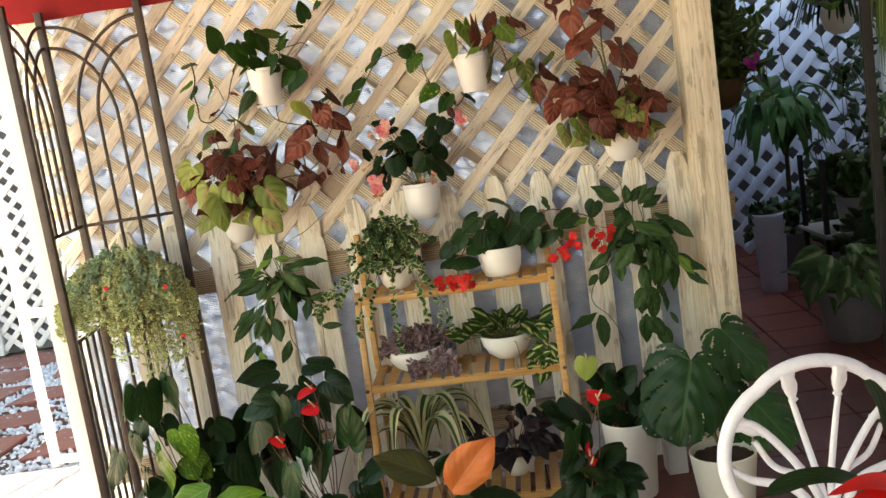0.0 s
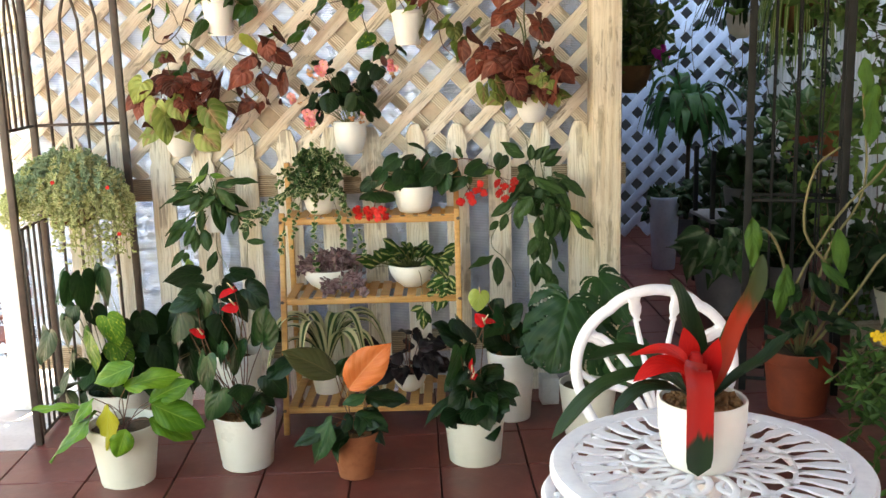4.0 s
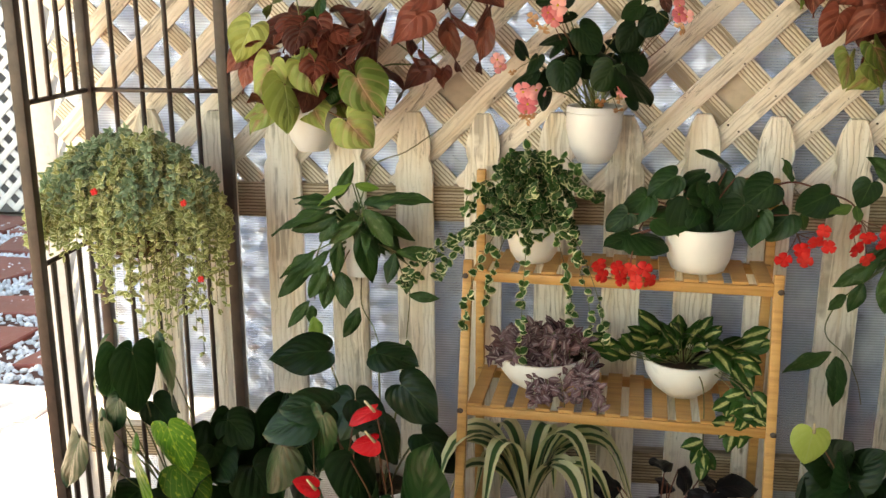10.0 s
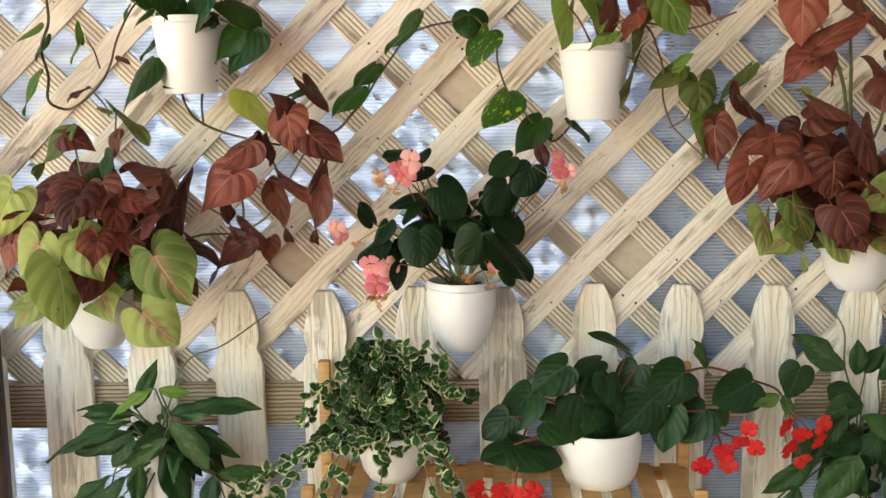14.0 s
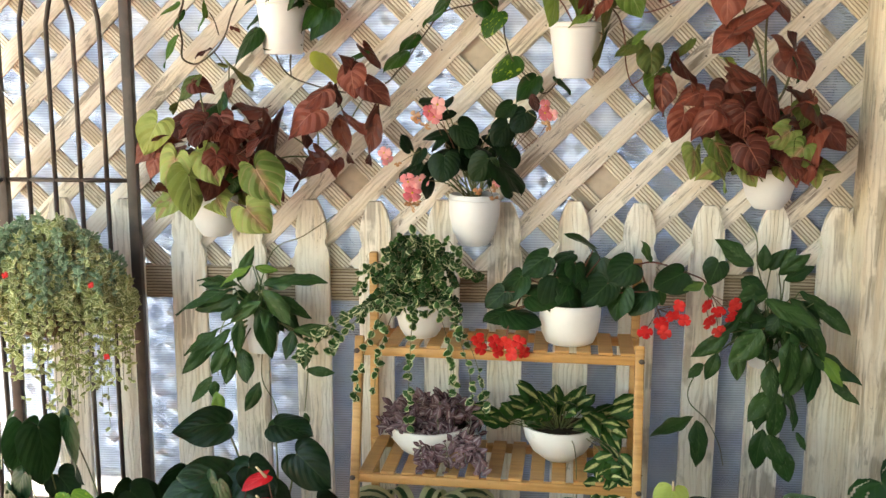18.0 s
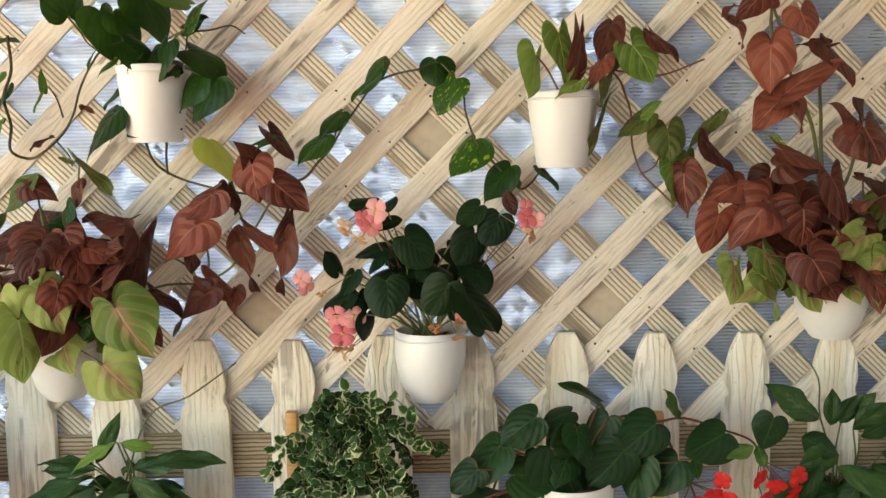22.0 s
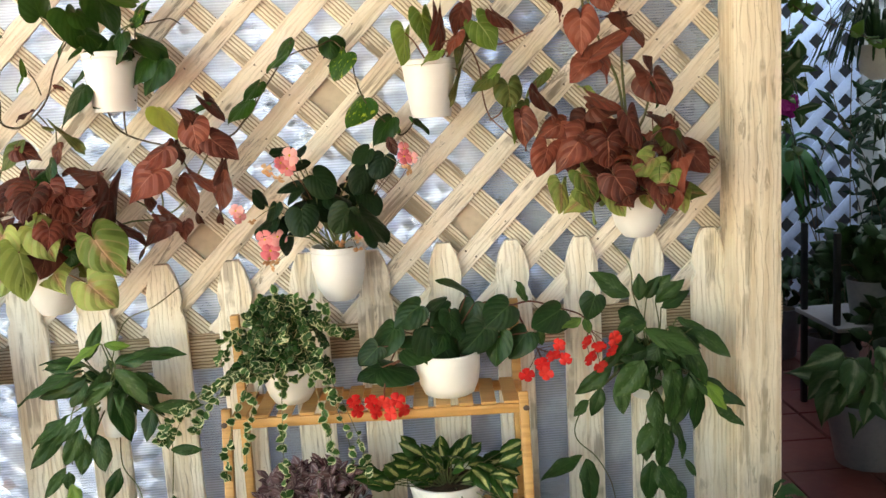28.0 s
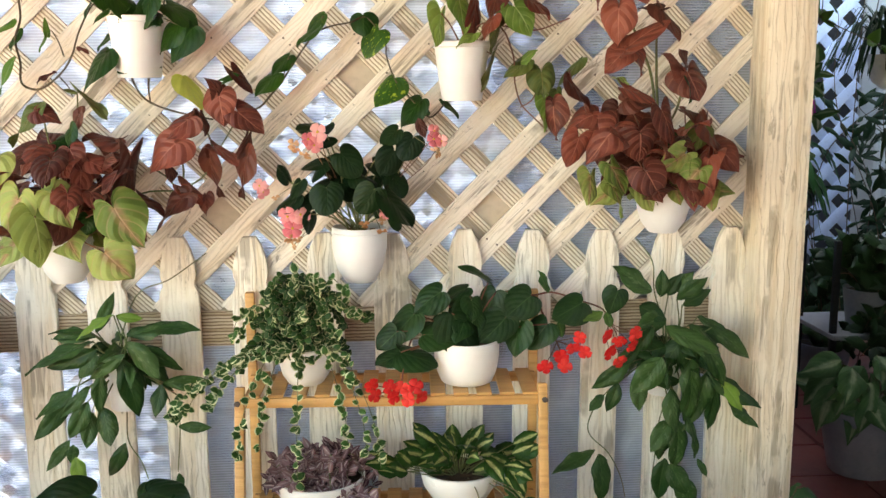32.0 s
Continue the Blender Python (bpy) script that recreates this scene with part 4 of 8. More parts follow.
# ---- where the larger leaves of the wall plants grow: kind, y, x and z of base, x and z of tip, width over length ----
POTHOS = [("g", 3.43, -0.716, 1.681, -0.731, 1.764, 0.73), ("g", 3.42, -0.658, 1.688, -0.628, 1.606, 0.64), ("g", 3.44, -0.594, 1.719, -0.552, 1.636, 0.61), ("f", 3.43, -0.515, 1.697, -0.584, 1.729, 0.40), ("v", 3.43, -0.514, 1.659, -0.480, 1.708, 0.48), ("g", 3.44, -0.521, 1.657, -0.482, 1.682, 0.65), ("g", 3.44, -0.433, 1.718, -0.486, 1.722, 0.31), ("g", 3.40, -0.615, 1.633, -0.561, 1.594, 0.87), ("g", 3.39, -0.537, 1.631, -0.566, 1.568, 0.80), ("g", 3.41, -0.510, 1.619, -0.439, 1.586, 0.77), ("g", 3.39, -0.457, 1.568, -0.508, 1.502, 0.83), ("g", 3.41, -0.486, 1.576, -0.538, 1.526, 0.65), ("g", 3.42, -0.664, 1.628, -0.685, 1.591, 0.44), ("g", 3.42, -0.638, 1.609, -0.666, 1.580, 0.36), ("v", 3.44, -0.411, 1.737, -0.423, 1.794, 0.71), ("g", 3.44, -0.362, 1.785, -0.383, 1.761, 0.86), ("g", 3.43, -0.638, 1.681, -0.592, 1.643, 0.83)]
POTHOS_TRAIL = [("g", 3.43, -0.643, 1.518, -0.705, 1.445, 0.73), ("g", 3.43, -0.609, 1.486, -0.534, 1.498, 0.53), ("g", 3.44, -0.639, 1.554, -0.661, 1.526, 0.42), ("g", 3.44, -0.635, 1.497, -0.658, 1.465, 0.28), ("f", 3.44, -0.768, 1.557, -0.786, 1.522, 0.26), ("f", 3.44, -0.768, 1.557, -0.767, 1.594, 0.25), ("b", 3.44, -0.709, 1.531, -0.680, 1.526, 0.36), ("b", 3.44, -0.753, 1.479, -0.793, 1.461, 0.32), ("l", 3.43, -0.486, 1.464, -0.443, 1.404, 0.65), ("f", 3.44, -0.838, 1.588, -0.882, 1.555, 0.41), ("g", 3.44, -0.826, 1.563, -0.844, 1.526, 0.62), ("f", 3.44, -0.841, 1.503, -0.884, 1.444, 0.35), ("g", 3.44, -0.844, 1.643, -0.799, 1.643, 0.63)]
VINE = [("v", 3.44, -0.183, 1.597, -0.231, 1.562, 0.69), ("g", 3.43, -0.195, 1.572, -0.244, 1.534, 0.56), ("g", 3.44, -0.259, 1.510, -0.303, 1.477, 0.66), ("g", 3.43, -0.286, 1.471, -0.342, 1.433, 0.62), ("g", 3.44, -0.097, 1.600, -0.096, 1.554, 1.28), ("v", 3.42, -0.062, 1.565, -0.099, 1.509, 0.80), ("v", 3.43, -0.031, 1.461, -0.076, 1.403, 0.74), ("g", 3.43, 0.028, 1.412, -0.024, 1.364, 0.78), ("g", 3.44, 0.080, 1.412, 0.113, 1.379, 0.53), ("v", 3.44, 0.031, 1.401, 0.047, 1.380, 0.59)]
TOP_SYN = [("f", 3.39, 0.107, 1.633, 0.124, 1.560, 0.78), ("f", 3.38, 0.069, 1.600, 0.063, 1.531, 0.60), ("f", 3.38, 0.136, 1.551, 0.098, 1.538, 0.43), ("r", 3.41, 0.145, 1.638, 0.152, 1.543, 0.44), ("d", 3.42, 0.200, 1.645, 0.170, 1.593, 0.65), ("f", 3.40, 0.233, 1.614, 0.277, 1.560, 0.95), ("f", 3.41, 0.230, 1.607, 0.186, 1.608, 0.37), ("r", 3.42, 0.271, 1.632, 0.318, 1.595, 0.73), ("o", 3.41, 0.210, 1.603, 0.193, 1.566, 0.68), ("r", 3.40, 0.184, 1.587, 0.156, 1.548, 0.52), ("o", 3.40, 0.190, 1.563, 0.186, 1.525, 0.50), ("o", 3.41, 0.183, 1.514, 0.175, 1.433, 0.30), ("o", 3.41, 0.255, 1.494, 0.210, 1.467, 0.68), ("f", 3.42, 0.240, 1.488, 0.279, 1.526, 0.44), ("o", 3.41, 0.250, 1.488, 0.284, 1.489, 0.68), ("o", 3.41, 0.295, 1.474, 0.301, 1.417, 1.03), ("o", 3.42, 0.377, 1.492, 0.328, 1.440, 0.30), ("f", 3.41, 0.306, 1.408, 0.307, 1.346, 0.59), ("o", 3.42, 0.330, 1.430, 0.313, 1.403, 0.48)]
RED_SHOOT = [("r", 3.40, 0.445, 1.693, 0.400, 1.656, 0.69), ("r", 3.40, 0.404, 1.652, 0.420, 1.612, 0.53), ("r", 3.41, 0.472, 1.692, 0.443, 1.711, 0.88), ("d", 3.41, 0.404, 1.678, 0.381, 1.666, 0.43), ("r", 3.39, 0.510, 1.666, 0.524, 1.623, 1.27), ("r", 3.39, 0.463, 1.610, 0.447, 1.536, 0.77), ("d", 3.40, 0.562, 1.610, 0.607, 1.550, 0.62), ("d", 3.41, 0.561, 1.614, 0.512, 1.620, 0.35), ("r", 3.38, 0.483, 1.531, 0.554, 1.600, 0.36), ("r", 3.38, 0.477, 1.518, 0.426, 1.483, 0.89), ("r", 3.39, 0.502, 1.521, 0.523, 1.470, 0.64), ("r", 3.40, 0.614, 1.483, 0.564, 1.517, 0.66), ("d", 3.40, 0.621, 1.488, 0.608, 1.523, 0.59), ("r", 3.39, 0.623, 1.472, 0.651, 1.414, 1.51), ("r", 3.40, 0.513, 1.751, 0.451, 1.711, 0.62), ("r", 3.40, 0.456, 1.738, 0.425, 1.724, 0.58)]
RED_CROWN = [("r", 3.36, 0.476, 1.439, 0.540, 1.425, 0.58), ("d", 3.37, 0.482, 1.411, 0.543, 1.408, 0.70), ("l", 3.38, 0.475, 1.452, 0.453, 1.468, 0.48), ("d", 3.38, 0.355, 1.452, 0.400, 1.393, 0.46), ("r", 3.39, 0.321, 1.400, 0.310, 1.333, 0.65), ("r", 3.37, 0.404, 1.379, 0.338, 1.356, 0.76), ("r", 3.35, 0.368, 1.332, 0.354, 1.267, 0.92), ("r", 3.34, 0.447, 1.353, 0.384, 1.288, 0.80), ("r", 3.32, 0.497, 1.343, 0.505, 1.282, 1.42), ("r", 3.34, 0.551, 1.390, 0.585, 1.326, 0.81), ("d", 3.36, 0.609, 1.389, 0.651, 1.372, 0.62), ("r", 3.31, 0.508, 1.260, 0.547, 1.196, 0.99), ("o", 3.34, 0.639, 1.353, 0.629, 1.307, 1.10), ("d", 3.35, 0.653, 1.361, 0.681, 1.288, 0.56), ("r", 3.33, 0.660, 1.283, 0.625, 1.191, 0.44), ("k", 3.39, 0.624, 1.450, 0.633, 1.406, 0.54)]
RED_SKIRT = [("g", 3.35, 0.396, 1.249, 0.393, 1.188, 0.83), ("g", 3.34, 0.438, 1.269, 0.476, 1.212, 0.88), ("g", 3.35, 0.443, 1.222, 0.483, 1.160, 0.43), ("g", 3.34, 0.502, 1.218, 0.543, 1.184, 0.77), ("g", 3.33, 0.600, 1.296, 0.552, 1.263, 1.04), ("g", 3.32, 0.631, 1.259, 0.582, 1.212, 0.93), ("g", 3.35, 0.674, 1.211, 0.664, 1.172, 0.56), ("g", 3.35, 0.637, 1.266, 0.654, 1.201, 0.56), ("k", 3.38, 0.539, 1.308, 0.512, 1.289, 1.87), ("k", 3.38, 0.581, 1.329, 0.599, 1.292, 1.12), ("d", 3.39, 0.463, 1.392, 0.432, 1.363, 1.41), ("d", 3.39, 0.439, 1.323, 0.428, 1.275, 1.18)]
PINK_TOP = [("o", 3.38, -0.699, 1.437, -0.632, 1.411, 0.35), ("d", 3.39, -0.697, 1.391, -0.729, 1.347, 0.34), ("k", 3.39, -0.717, 1.357, -0.737, 1.312, 0.60), ("d", 3.39, -0.628, 1.334, -0.697, 1.344, 0.56), ("r", 3.36, -0.716, 1.320, -0.693, 1.279, 1.03), ("r", 3.36, -0.677, 1.293, -0.632, 1.272, 0.90), ("r", 3.36, -0.697, 1.287, -0.698, 1.224, 0.73), ("r", 3.35, -0.612, 1.274, -0.657, 1.240, 0.59), ("d", 3.37, -0.757, 1.314, -0.796, 1.299, 0.93), ("k", 3.38, -0.766, 1.288, -0.743, 1.247, 1.04), ("d", 3.37, -0.599, 1.305, -0.596, 1.193, 0.48), ("d", 3.38, -0.493, 1.207, -0.566, 1.153, 0.35), ("d", 3.38, -0.583, 1.214, -0.530, 1.182, 0.50), ("r", 3.37, -0.499, 1.328, -0.559, 1.274, 0.88), ("r", 3.38, -0.475, 1.380, -0.529, 1.340, 0.76)]
PINK_REACH = [("r", 3.40, -0.408, 1.427, -0.403, 1.366, 1.00), ("d", 3.41, -0.406, 1.430, -0.428, 1.464, 0.81), ("d", 3.42, -0.377, 1.479, -0.330, 1.446, 0.37), ("k", 3.42, -0.400, 1.459, -0.375, 1.481, 0.49), ("r", 3.40, -0.370, 1.392, -0.319, 1.350, 0.93), ("d", 3.42, -0.455, 1.388, -0.437, 1.345, 0.49), ("r", 3.41, -0.425, 1.317, -0.370, 1.302, 0.52), ("d", 3.41, -0.351, 1.344, -0.356, 1.291, 0.36), ("d", 3.40, -0.352, 1.296, -0.392, 1.221, 0.45), ("d", 3.41, -0.433, 1.295, -0.439, 1.210, 0.32), ("r", 3.41, -0.494, 1.232, -0.437, 1.206, 0.50), ("d", 3.41, -0.447, 1.208, -0.454, 1.175, 0.66), ("d", 3.42, -0.524, 1.277, -0.507, 1.251, 0.51), ("o", 3.41, -0.791, 1.394, -0.861, 1.353, 0.34), ("r", 3.40, -0.786, 1.395, -0.739, 1.379, 0.75), ("d", 3.40, -0.798, 1.307, -0.868, 1.305, 0.44)]
PINK_SKIRT = [("g", 3.32, -0.624, 1.200, -0.579, 1.116, 1.07), ("g", 3.31, -0.646, 1.108, -0.596, 1.051, 1.22), ("k", 3.38, -0.602, 1.170, -0.575, 1.110, 0.75), ("g", 3.32, -0.742, 1.227, -0.704, 1.166, 1.07), ("l", 3.35, -0.774, 1.229, -0.759, 1.268, 0.78), ("l", 3.34, -0.862, 1.304, -0.896, 1.235, 0.98), ("g", 3.33, -0.820, 1.221, -0.855, 1.140, 0.84), ("l", 3.32, -0.786, 1.185, -0.761, 1.085, 0.69), ("k", 3.38, -0.692, 1.172, -0.698, 1.135, 1.46), ("k", 3.40, -0.745, 1.331, -0.684, 1.315, 0.79)]
BEGONIA = [("0", 3.37, -0.153, 1.304, -0.105, 1.261, 1.05), ("0", 3.38, -0.027, 1.352, -0.067, 1.326, 0.92), ("0", 3.37, 0.006, 1.336, -0.015, 1.286, 1.07), ("0", 3.37, -0.036, 1.308, -0.066, 1.256, 1.10), ("0", 3.39, -0.044, 1.254, -0.007, 1.210, 0.85), ("0", 3.38, -0.120, 1.253, -0.075, 1.228, 0.85), ("0", 3.34, -0.184, 1.234, -0.178, 1.176, 1.12), ("0", 3.33, -0.081, 1.230, -0.111, 1.174, 1.06), ("0", 3.35, -0.058, 1.216, 0.006, 1.151, 0.68), ("0", 3.36, -0.232, 1.212, -0.226, 1.174, 0.90), ("0", 3.37, -0.239, 1.245, -0.258, 1.209, 0.76), ("0", 3.37, -0.244, 1.212, -0.291, 1.173, 0.61), ("0", 3.38, -0.267, 1.244, -0.284, 1.283, 0.68), ("0", 3.36, -0.219, 1.174, -0.224, 1.128, 0.59), ("0", 3.39, -0.201, 1.355, -0.247, 1.354, 0.78), ("0", 3.39, -0.185, 1.355, -0.164, 1.367, 0.81), ("0", 3.39, -0.206, 1.318, -0.160, 1.339, 0.43), ("0", 3.39, -0.188, 1.283, -0.239, 1.270, 0.47), ("0", 3.39, -0.197, 1.278, -0.213, 1.242, 0.57), ("b", 3.39, 0.018, 1.377, 0.032, 1.334, 0.54), ("0", 3.38, -0.150, 1.237, -0.124, 1.199, 0.97), ("0", 3.38, -0.177, 1.241, -0.212, 1.231, 0.71), ("0", 3.37, -0.037, 1.165, -0.027, 1.132, 0.86), ("0", 3.40, -0.097, 1.236, -0.071, 1.190, 1.07)]
LANCE_A = [("0", 3.41, -0.694, 0.917, -0.654, 1.000, 0.35), ("l", 3.39, -0.651, 0.958, -0.739, 0.923, 0.24), ("l", 3.40, -0.648, 0.955, -0.594, 0.941, 0.41), ("0", 3.41, -0.702, 0.913, -0.792, 0.934, 0.14), ("0", 3.40, -0.695, 0.909, -0.794, 0.903, 0.26), ("0", 3.38, -0.693, 0.901, -0.843, 0.868, 0.21), ("0", 3.37, -0.687, 0.890, -0.789, 0.837, 0.36), ("0", 3.37, -0.688, 0.880, -0.722, 0.827, 0.57), ("0", 3.36, -0.626, 0.878, -0.711, 0.822, 0.31), ("0", 3.39, -0.625, 0.911, -0.479, 0.957, 0.18), ("0", 3.39, -0.591, 0.887, -0.516, 0.821, 0.38), ("0", 3.37, -0.622, 0.903, -0.553, 0.823, 0.49), ("0", 3.38, -0.636, 0.863, -0.604, 0.726, 0.40), ("0", 3.40, -0.555, 0.799, -0.447, 0.794, 0.34)]
LANCE_B = [("0", 3.40, -0.558, 0.796, -0.577, 0.726, 0.52), ("0", 3.39, -0.684, 0.829, -0.708, 0.736, 0.38), ("0", 3.40, -0.740, 0.798, -0.836, 0.733, 0.24), ("0", 3.40, -0.750, 0.773, -0.836, 0.687, 0.31), ("0", 3.39, -0.713, 0.799, -0.767, 0.732, 0.30), ("0", 3.39, -0.719, 0.764, -0.751, 0.682, 0.48), ("0", 3.40, -0.714, 0.738, -0.726, 0.660, 0.45), ("0", 3.40, -0.690, 0.747, -0.670, 0.666, 0.54), ("0", 3.41, -0.767, 0.670, -0.824, 0.603, 0.32), ("0", 3.41, -0.762, 0.659, -0.763, 0.615, 0.62), ("l", 3.40, -0.755, 0.635, -0.745, 0.567, 0.53), ("0", 3.41, -0.647, 0.658, -0.683, 0.571, 0.36), ("0", 3.41, -0.527, 0.765, -0.527, 0.695, 0.40), ("0", 3.41, -0.529, 0.692, -0.456, 0.685, 0.33), ("0", 3.41, -0.534, 0.581, -0.527, 0.540, 0.49), ("0", 3.41, -0.608, 0.564, -0.622, 0.525, 0.56)]
LANCE_C = [("0", 3.38, 0.547, 0.982, 0.457, 1.036, 0.45), ("0", 3.39, 0.572, 0.966, 0.579, 1.028, 0.53), ("0", 3.40, 0.592, 0.966, 0.610, 1.017, 0.61), ("0", 3.39, 0.610, 0.958, 0.667, 1.015, 0.48), ("0", 3.41, 0.607, 0.974, 0.638, 1.026, 0.56), ("0", 3.39, 0.623, 0.945, 0.696, 0.976, 0.48), ("0", 3.38, 0.657, 0.919, 0.727, 0.885, 0.23), ("0", 3.38, 0.692, 0.892, 0.787, 0.832, 0.35), ("0", 3.36, 0.631, 0.906, 0.741, 0.781, 0.32), ("0", 3.36, 0.575, 0.903, 0.698, 0.840, 0.32), ("0", 3.38, 0.682, 0.783, 0.813, 0.708, 0.30), ("l", 3.37, 0.717, 0.764, 0.771, 0.705, 0.39), ("0", 3.38, 0.740, 0.709, 0.818, 0.649, 0.29), ("0", 3.39, 0.522, 0.945, 0.583, 0.917, 0.68), ("0", 3.35, 0.566, 0.833, 0.509, 0.747, 0.57), ("0", 3.37, 0.497, 0.819, 0.418, 0.747, 0.37)]
LANCE_D = [("0", 3.37, 0.514, 0.792, 0.526, 0.707, 0.52), ("0", 3.38, 0.474, 0.766, 0.454, 0.696, 0.52), ("0", 3.39, 0.442, 0.736, 0.410, 0.706, 0.62), ("0", 3.38, 0.621, 0.767, 0.556, 0.758, 0.46), ("0", 3.37, 0.597, 0.752, 0.606, 0.653, 0.46), ("0", 3.36, 0.637, 0.823, 0.659, 0.674, 0.39), ("0", 3.38, 0.685, 0.789, 0.665, 0.654, 0.39), ("0", 3.39, 0.715, 0.765, 0.687, 0.645, 0.33), ("0", 3.38, 0.607, 0.670, 0.543, 0.611, 0.55), ("0", 3.39, 0.585, 0.654, 0.566, 0.576, 0.47), ("0", 3.38, 0.619, 0.669, 0.635, 0.551, 0.50), ("0", 3.40, 0.613, 0.656, 0.595, 0.573, 0.48), ("0", 3.39, 0.641, 0.684, 0.690, 0.584, 0.22), ("0", 3.40, 0.678, 0.564, 0.704, 0.522, 0.37), ("0", 3.39, 0.596, 0.573, 0.571, 0.468, 0.50), ("0", 3.38, 0.605, 0.563, 0.641, 0.489, 0.59)]
LANCE_E = [("0", 3.39, 0.635, 0.524, 0.664, 0.442, 0.57), ("0", 3.39, 0.426, 0.601, 0.319, 0.560, 0.28), ("0", 3.38, 0.432, 0.595, 0.454, 0.489, 0.50), ("0", 3.39, 0.587, 0.847, 0.520, 0.836, 0.81), ("0", 3.38, 0.619, 0.864, 0.577, 0.797, 0.65), ("0", 3.39, 0.663, 0.855, 0.631, 0.777, 0.62), ("0", 3.37, 0.548, 0.903, 0.491, 0.805, 0.35), ("0", 3.39, 0.585, 0.915, 0.513, 0.903, 0.71), ("0", 3.40, 0.639, 0.838, 0.737, 0.783, 0.40), ("0", 3.40, 0.652, 0.889, 0.762, 0.853, 0.32)]
WING_A = [("0", 3.34, 0.062, 0.997, -0.004, 0.962, 0.90), ("0", 3.35, 0.121, 1.002, 0.068, 0.991, 0.59), ("0", 3.37, 0.173, 1.014, 0.106, 1.057, 0.32), ("0", 3.34, 0.001, 0.949, -0.065, 0.886, 0.58), ("0", 3.32, -0.038, 0.916, -0.079, 0.875, 0.97), ("0", 3.29, -0.032, 0.872, -0.087, 0.852, 0.76), ("0", 3.28, -0.032, 0.880, 0.051, 0.854, 0.64), ("0", 3.30, 0.019, 0.912, 0.100, 0.918, 0.75), ("0", 3.30, 0.082, 0.958, 0.146, 0.858, 0.88), ("0", 3.32, 0.204, 0.941, 0.150, 0.885, 1.04), ("0", 3.33, 0.261, 0.985, 0.199, 0.941, 1.01), ("0", 3.35, 0.186, 0.992, 0.157, 0.932, 0.82), ("0", 3.33, 0.237, 0.924, 0.212, 0.854, 0.77), ("0", 3.33, 0.300, 0.920, 0.252, 0.866, 0.90), ("l", 3.36, 0.306, 0.985, 0.284, 1.035, 0.42), ("0", 3.34, 0.380, 0.964, 0.311, 0.932, 0.96)]
WING_B = [("l", 3.34, 0.327, 0.923, 0.340, 0.886, 0.57), ("l", 3.34, 0.428, 0.942, 0.379, 0.928, 0.40), ("l", 3.34, 0.438, 0.942, 0.441, 0.910, 0.58), ("0", 3.33, 0.459, 0.992, 0.438, 0.939, 1.04), ("0", 3.36, 0.204, 0.945, 0.140, 0.921, 1.07), ("0", 3.36, 0.131, 0.969, 0.091, 0.924, 1.20), ("0", 3.34, 0.042, 0.929, 0.075, 0.880, 1.00)]
POTHOS_VINES = [[(-0.819, 1.651), (-0.818, 1.593), (-0.828, 1.547), (-0.827, 1.5), (-0.821, 1.458), (-0.801, 1.443), (-0.77, 1.452), (-0.737, 1.483), (-0.716, 1.518), (-0.697, 1.564), (-0.67, 1.62), (-0.643, 1.615)], [(-0.631, 1.601), (-0.615, 1.583), (-0.605, 1.535), (-0.602, 1.488), (-0.581, 1.439), (-0.557, 1.412), (-0.501, 1.393), (-0.427, 1.376)], [(-0.605, 1.532), (-0.572, 1.53), (-0.541, 1.529)], [(-0.558, 1.474), (-0.562, 1.444), (-0.557, 1.412)], [(-0.628, 1.504), (-0.611, 1.493), (-0.599, 1.476)]]
POTHOS_TWIGS = [[(-0.733, 1.512), (-0.743, 1.542), (-0.751, 1.564)], [(-0.747, 1.472), (-0.729, 1.447), (-0.719, 1.429)], [(-0.717, 1.682), (-0.699, 1.658), (-0.678, 1.632), (-0.64, 1.60)], [(-0.526, 1.652), (-0.478, 1.655), (-0.439, 1.66), (-0.42, 1.648)], [(-0.522, 1.6), (-0.514, 1.66), (-0.496, 1.688)]]
TRAIL_VINE = [[(-0.371, 1.39), (-0.328, 1.401), (-0.299, 1.43), (-0.28, 1.452), (-0.256, 1.487), (-0.233, 1.521), (-0.209, 1.551), (-0.192, 1.566), (-0.161, 1.577), (-0.125, 1.583), (-0.089, 1.594), (-0.053, 1.547), (-0.046, 1.509), (-0.03, 1.461), (-0.005, 1.43), (0.029, 1.392), (0.047, 1.377), (0.066, 1.387), (0.08, 1.408)], [(-0.259, 1.51), (-0.266, 1.491), (-0.273, 1.464)], [(-0.183, 1.597), (-0.188, 1.58), (-0.192, 1.566)]]
TOP_SYN_VINES = [[(0.15, 1.53), (0.193, 1.575), (0.214, 1.561), (0.23, 1.533), (0.235, 1.499), (0.241, 1.451), (0.249, 1.412), (0.263, 1.393), (0.299, 1.359), (0.312, 1.343)], [(0.14, 1.53), (0.179, 1.576), (0.213, 1.575), (0.287, 1.567), (0.359, 1.592)], [(0.304, 1.472), (0.294, 1.445), (0.276, 1.413), (0.254, 1.397)]]
RED_SYN_VINES = [[(0.585, 1.19), (0.568, 1.423), (0.56, 1.491), (0.565, 1.549), (0.565, 1.607)], [(0.575, 1.19), (0.559, 1.433), (0.528, 1.519), (0.509, 1.576), (0.496, 1.614), (0.476, 1.694)], [(0.58, 1.19), (0.588, 1.325), (0.612, 1.395), (0.636, 1.472)], [(0.479, 1.618), (0.476, 1.651), (0.474, 1.703)], [(0.529, 1.765), (0.533, 1.786), (0.522, 1.814)], [(0.476, 1.69), (0.469, 1.738), (0.465, 1.766), (0.457, 1.795)]]
